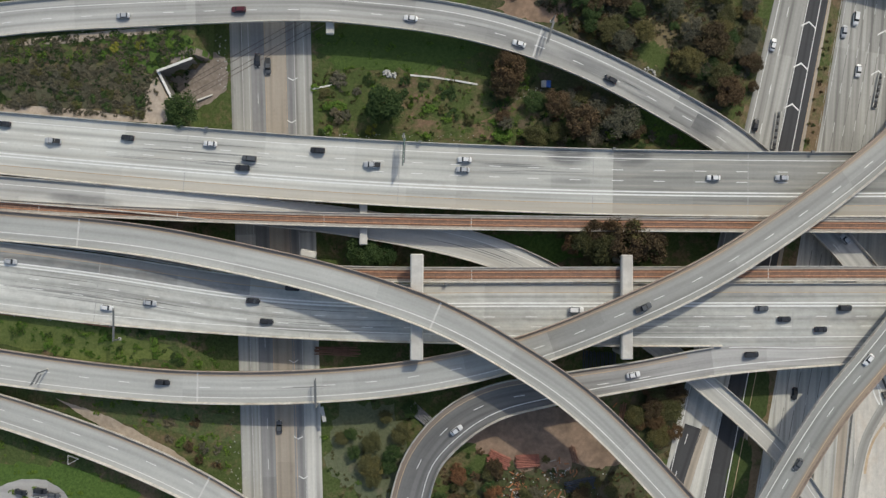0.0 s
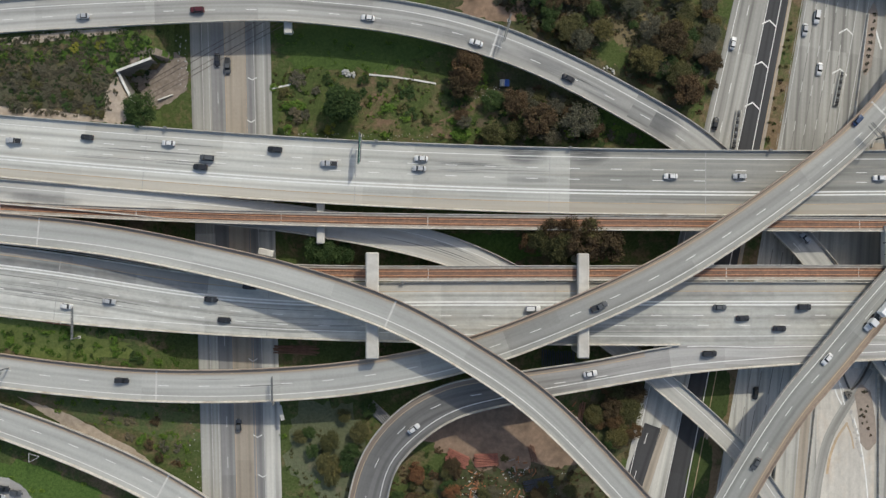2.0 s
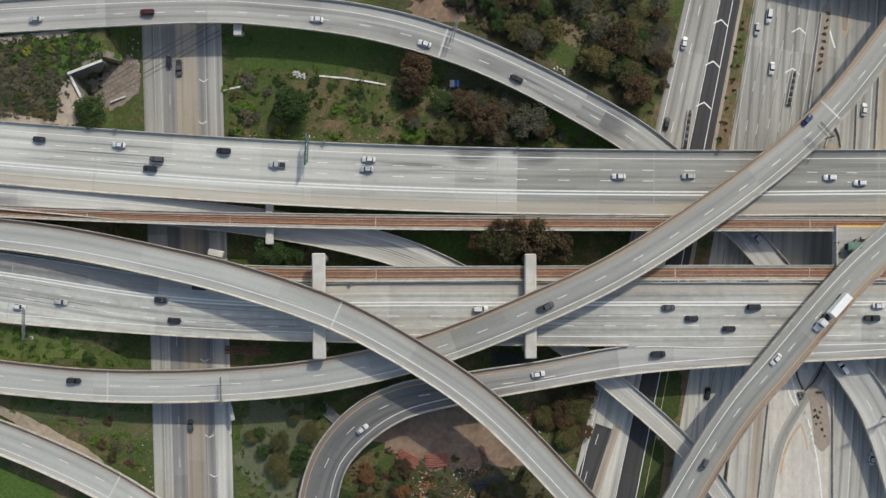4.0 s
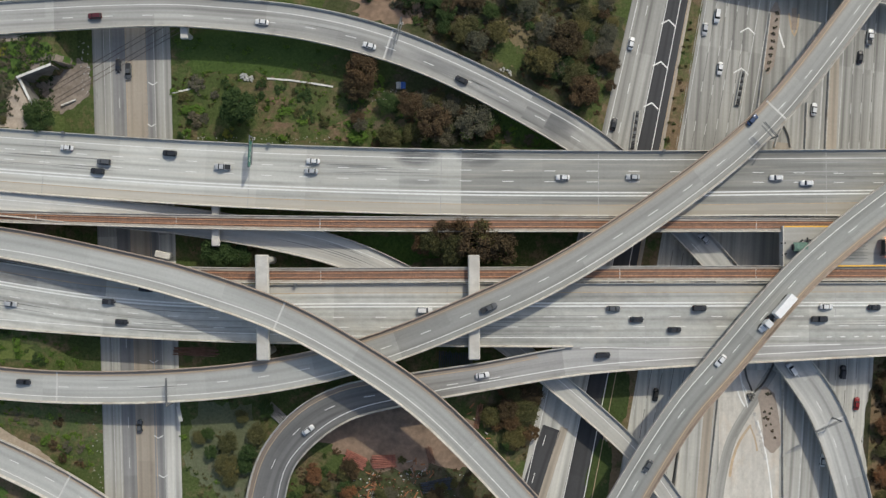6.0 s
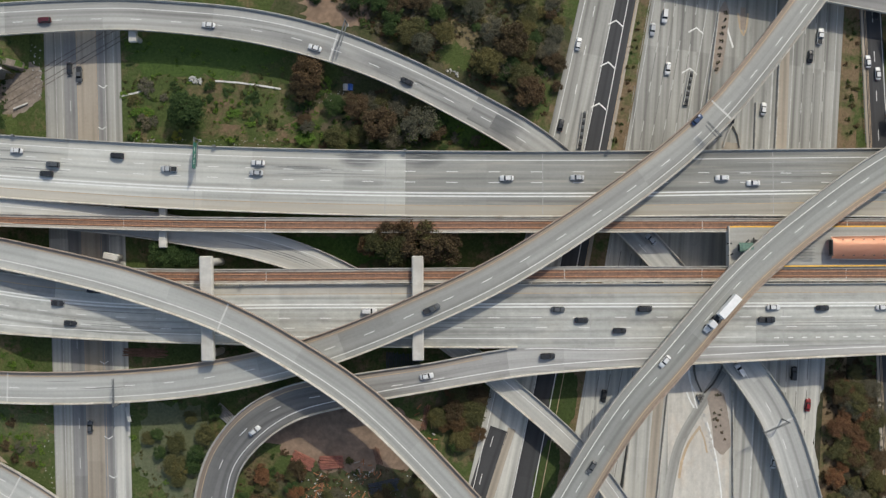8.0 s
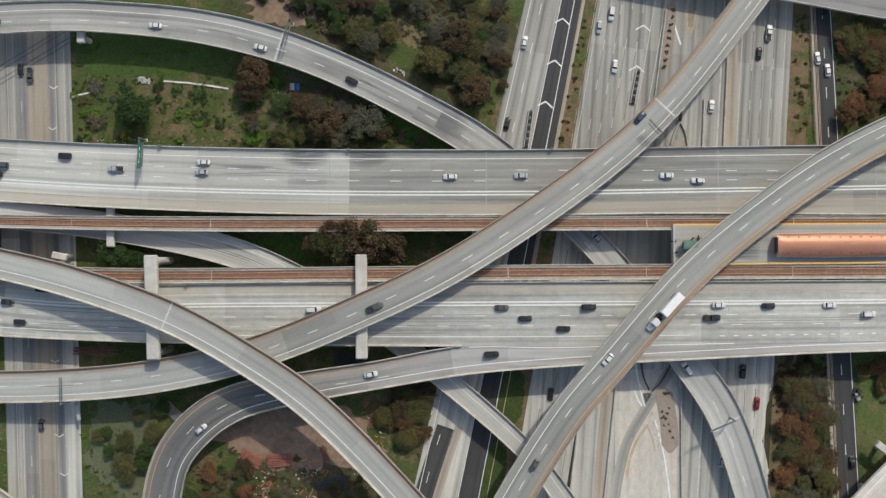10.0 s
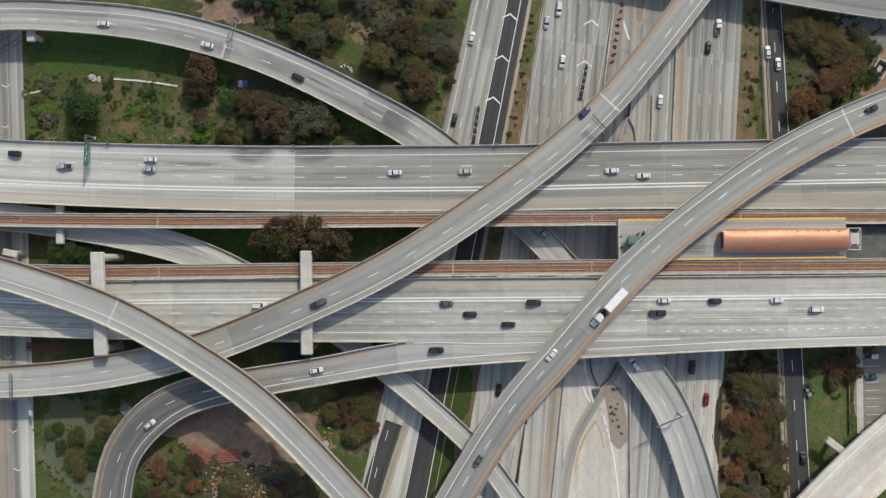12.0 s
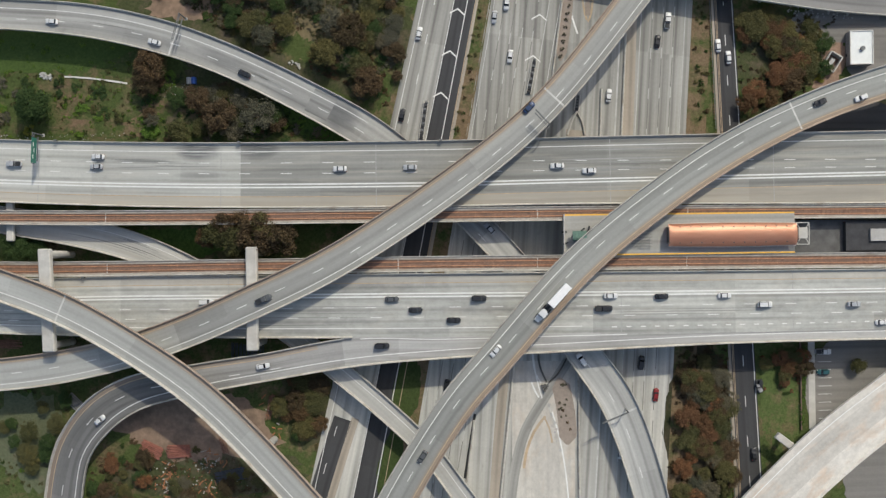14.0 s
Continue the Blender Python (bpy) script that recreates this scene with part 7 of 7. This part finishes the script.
box(bm, -26.0, -54.1, 1.01, 1.2, 5.0, 0.12, 12)
part("board", bm, white_junk_mat, board)

# white-roofed building and roofless shed in the yard
block = thing("building", (275.5, 63.8, -13.77), "small building with a flat white roof and parapet", "building")
bx, by, bz = 273.6, 62.8, -13.77
bm = bmesh.new()
box(bm, bx, by, bz + 1.9, 7.6, 11.4, 4.2, 0, 0.05)
part("wall", bm, plain("grey_rendered_wall", (0.30, 0.29, 0.28), 0.9), block)
bm = bmesh.new()
box(bm, bx, by, bz + 4.05, 7.2, 11.0, 0.16)
part("roof", bm, plain("white_roof_membrane", (0.78, 0.80, 0.78), 0.7, 0, 0.05, 0.8), block, "flat white roof")
for dx, dy, sx, sy in ((3.7, 0, 0.3, 11.5), (-3.7, 0, 0.3, 11.5), (0, 5.6, 7.1, 0.3), (0, -5.6, 7.1, 0.3)):
    bm = bmesh.new()
    box(bm, bx + dx, by + dy, bz + 4.2, sx, sy, 0.5, 0, 0.03)
    part("parapet", bm, white_wall_mat, block)
bm = bmesh.new()
tube(bm, (bx + 0.2, by - 0.4, bz + 4.05), (bx + 0.2, by - 0.4, bz + 5.0), 0.75, None, 16)
part("roof_vent", bm, steel_mat, block, "round steel roof vent")
bm = bmesh.new()
box(bm, bx - 3.83, by - 2.0, bz + 1.0, 0.08, 1.0, 2.1)
part("door", bm, dark_mat, block)
shed = thing("shed", (264.2, 58.3, -12.27), "roofless grey block enclosure with stored goods inside", "shed")
sx0, sy0, sz0 = 264.2, 58.3, -12.27
for dx, dy, l, turn in ((0, 2.9, 4.2, 0), (0, -2.9, 4.2, 0), (2.1, 0, 5.8, 90), (-2.1, 0, 5.8, 90)):
    m = pose(sx0, sy0, sz0, 0, 0, -32) @ Matrix.Translation((dx, dy, 0))
    bm = bmesh.new()
    box(bm, m.translation.x, m.translation.y, sz0 + 1.2, l, 0.4, 2.5, turn - 32, 0.03)
    part("wall", bm, cap_mat, shed)
bm = bmesh.new()
box(bm, sx0, sy0, sz0 + 0.6, 1.4, 3.0, 1.2, -32, 0.1)
part("crate", bm, white_junk_mat, shed, "pale covered goods")

# hedge, boundary wall and stall lines by the parking lot
hedge = thing("hedge", (252.8, -50.6, -10.83), "narrow clipped green hedge along a wall", "hedge")
rng = np.random.default_rng(3)
hx0, hy0, hx1, hy1 = 253.8, -37.6, 252.2, -64.4
quads = []
for k in range(26):
    f = (k + 0.5) / 26
    x, y = hx0 + (hx1 - hx0) * f, hy0 + (hy1 - hy0) * f
    quads.append(leaf_cloud(rng, 0.9, 1.6, 110, 0.2, 4) + np.array([x, y, base_z(x)]))
ob = new("foliage", leaf_mesh("foliage", np.concatenate(quads), LEAVES["lush"]))
ob.parent = hedge
ob.location = -Vector(hedge.location)
edge = thing("boundary_wall", (255.6, -50.7, -11.17), "pale concrete strip and wall beside the parking lot", "wall", kind="structure")
ax, ay, bx, by = 256.4, -36.4, 255.8, -66.0
bm = bmesh.new()
box(bm, (ax + bx) / 2, (ay + by) / 2, base_z(ax) + 0.1, abs(by - ay), 2.2, 0.3, 90, 0.03)
part("strip", bm, cap_mat, edge)
bm = bmesh.new()
box(bm, ax - 4.3, (ay + by) / 2, base_z(ax) + 0.6, abs(by - ay), 0.35, 1.6, 90, 0.03)
part("wall", bm, plain("brown_block_wall", (0.22, 0.15, 0.11), 0.9), edge, "brown block wall")
stalls = thing("stall_lines", (260.7, -50.8, -11.81), "white painted parking stall lines", "road marking", kind="structure")
for k in range(9):
    bm = bmesh.new()
    x, y = 260.7, -43.2 - k * 2.75
    bm.faces.new([bm.verts.new((x + a, y + b, base_z(x + a) + 0.07)) for a, b in ((-2.3, -0.07), (2.3, -0.07), (2.3, 0.07), (-2.3, 0.07))])
    part("stall_line", bm, paint_mat, stalls)

# timber guard rail with posts beside the frontage road
guard = thing("guard_rail", (223.0, 0.0, base_z(223.0)), "weathered timber-posted guard rail along the frontage road", "guard rail", kind="structure")
for y0, y1 in ((110, 36), (-42, -120)):
    n = int((y0 - y1) / 2.2)
    for k in range(n):
        y = y0 - k * 2.2
        x = 223.6 + (229.6 - 223.6) * (80 - y) / 166 - 1.2
        bm = bmesh.new()
        box(bm, x, y, base_z(x) + 0.35, 0.22, 0.3, 0.8)
        part("post", bm, scrap_mats["brown"], guard)
    way = Way([(223.6 + 6 * (80 - y) / 166 - 1.0, y, 0.55, 0.12) for y in (y0, (y0 + y1) / 2, y1)], 8)
    part("rail", sweep(way, 0, way.length, lambda s: [(0.08, 0), (0.08, 0.32), (-0.08, 0.32), (-0.08, 0)], closed=True), steel_mat, guard)

# utility trailer left on the lawn
tx, ty, tz = 237.6, -50.8, -9.05
trailer = thing("utility_trailer", (tx, ty, tz), "dark utility trailer with pale boxes on the lawn", "trailer")
bm = bmesh.new()
box(bm, tx, ty, tz + 0.7, 2.2, 4.4, 0.25)
part("bed", bm, dark_mat, trailer)
for k, (dx, dy, sx, sy, sz) in enumerate(((0.4, 1.2, 1.2, 1.3, 1.0), (-0.5, 0.2, 1.0, 0.9, 0.8), (0.3, -1.3, 1.4, 1.2, 0.7))):
    bm = bmesh.new()
    box(bm, tx + dx, ty + dy, tz + 0.8 + sz / 2, sx, sy, sz, 12 * k, 0.05)
    part("box", bm, scrap_mats["grey"] if k else dark_mat, trailer)
for sx in (1, -1):
    bm = bmesh.new()
    tube(bm, (tx + sx * 1.0, ty, tz + 0.38), (tx + sx * 1.25, ty, tz + 0.38), 0.4, None, 12)
    part("wheel", bm, tyre_mat, trailer)
bm = bmesh.new()
tube(bm, (tx, ty - 2.2, tz + 0.6), (tx, ty - 3.6, tz + 0.35), 0.08)
part("drawbar", bm, dark_mat, trailer)

# small drain posts and boxes on the deck's outer barriers
for way, side, xs in ((W_N, 1, (-62.0, 5.0, 66.0, 131.0)), (W_S, 1, (-20.0, 14.0, 88.0))):
    for x in xs:
        d, s, wide, h = way.near(x, way.p[0].y)
        p, n = way.at(s, side * (way.width(s) / 2 - 0.1), 0.9)
        cabinet = thing("deck_box", p, "small dark utility box on the bridge barrier", "utility box", "deck boxes")
        bm = bmesh.new()
        box(bm, p.x, p.y, p.z + 0.35, 0.9, 0.7, 0.8, 0, 0.06)
        part("case", bm, dark_mat, cabinet)
        bm = bmesh.new()
        box(bm, p.x, p.y, p.z + 0.78, 1.0, 0.8, 0.08, 0, 0.02)
        part("lid", bm, steel_mat, cabinet)

# wire fence along the edge of the southern deck's bank
fence = thing("wire_fence", (-110.0, -24.0, land_z(-110.0, -24.0)), "rusty post-and-rail fence along the freeway's edge", "fence")
fence_way = Way([(-144.2, -20.0, 8.6, 0.2), (-132.4, -21.4, 8.6, 0.2), (-113.1, -23.1, 8.6, 0.2), (-93.2, -25.6, 8.6, 0.2)], 4.0)
s = 0.5
while s < fence_way.length:
    p, n = fence_way.at(s)
    bm = bmesh.new()
    tube(bm, (p.x, p.y, p.z - 1.6), (p.x, p.y, p.z + 1.2), 0.09, None, 6)
    part("post", bm, scrap_mats["brown"], fence)
    s += 2.6
for up in (0.3, 1.1):
    part("rail", sweep(fence_way, 0, fence_way.length, lambda q, up=up: [(0.06, up), (0.06, up + 0.1), (-0.06, up + 0.1), (-0.06, up)], closed=True), scrap_mats["brown"], fence)
litter("rubble", ((-132.6, -19.9), (-94.3, -24.5), (-94.3, -25.6), (-132.6, -21.8)), 60, white_junk_mat, 0.1, 0.35, 90, "white litter along the fence")

# small frame sign hanging outside the southern ramp
frame_sign = thing("bracket_sign", (-110.1, -70.1, -7.16), "thin white bracket frame on the ramp's barrier", "road sign")
for ax, ay, bx, by in ((-110.7, -68.4, -110.7, -71.4), (-110.7, -71.4, -107.1, -69.5), (-110.7, -68.4, -107.1, -69.5)):
    bm = bmesh.new()
    tube(bm, (ax, ay, base_z(ax) + 5.4), (bx, by, base_z(bx) + 5.4), 0.1, None, 6)
    part("bar", bm, white_junk_mat, frame_sign)
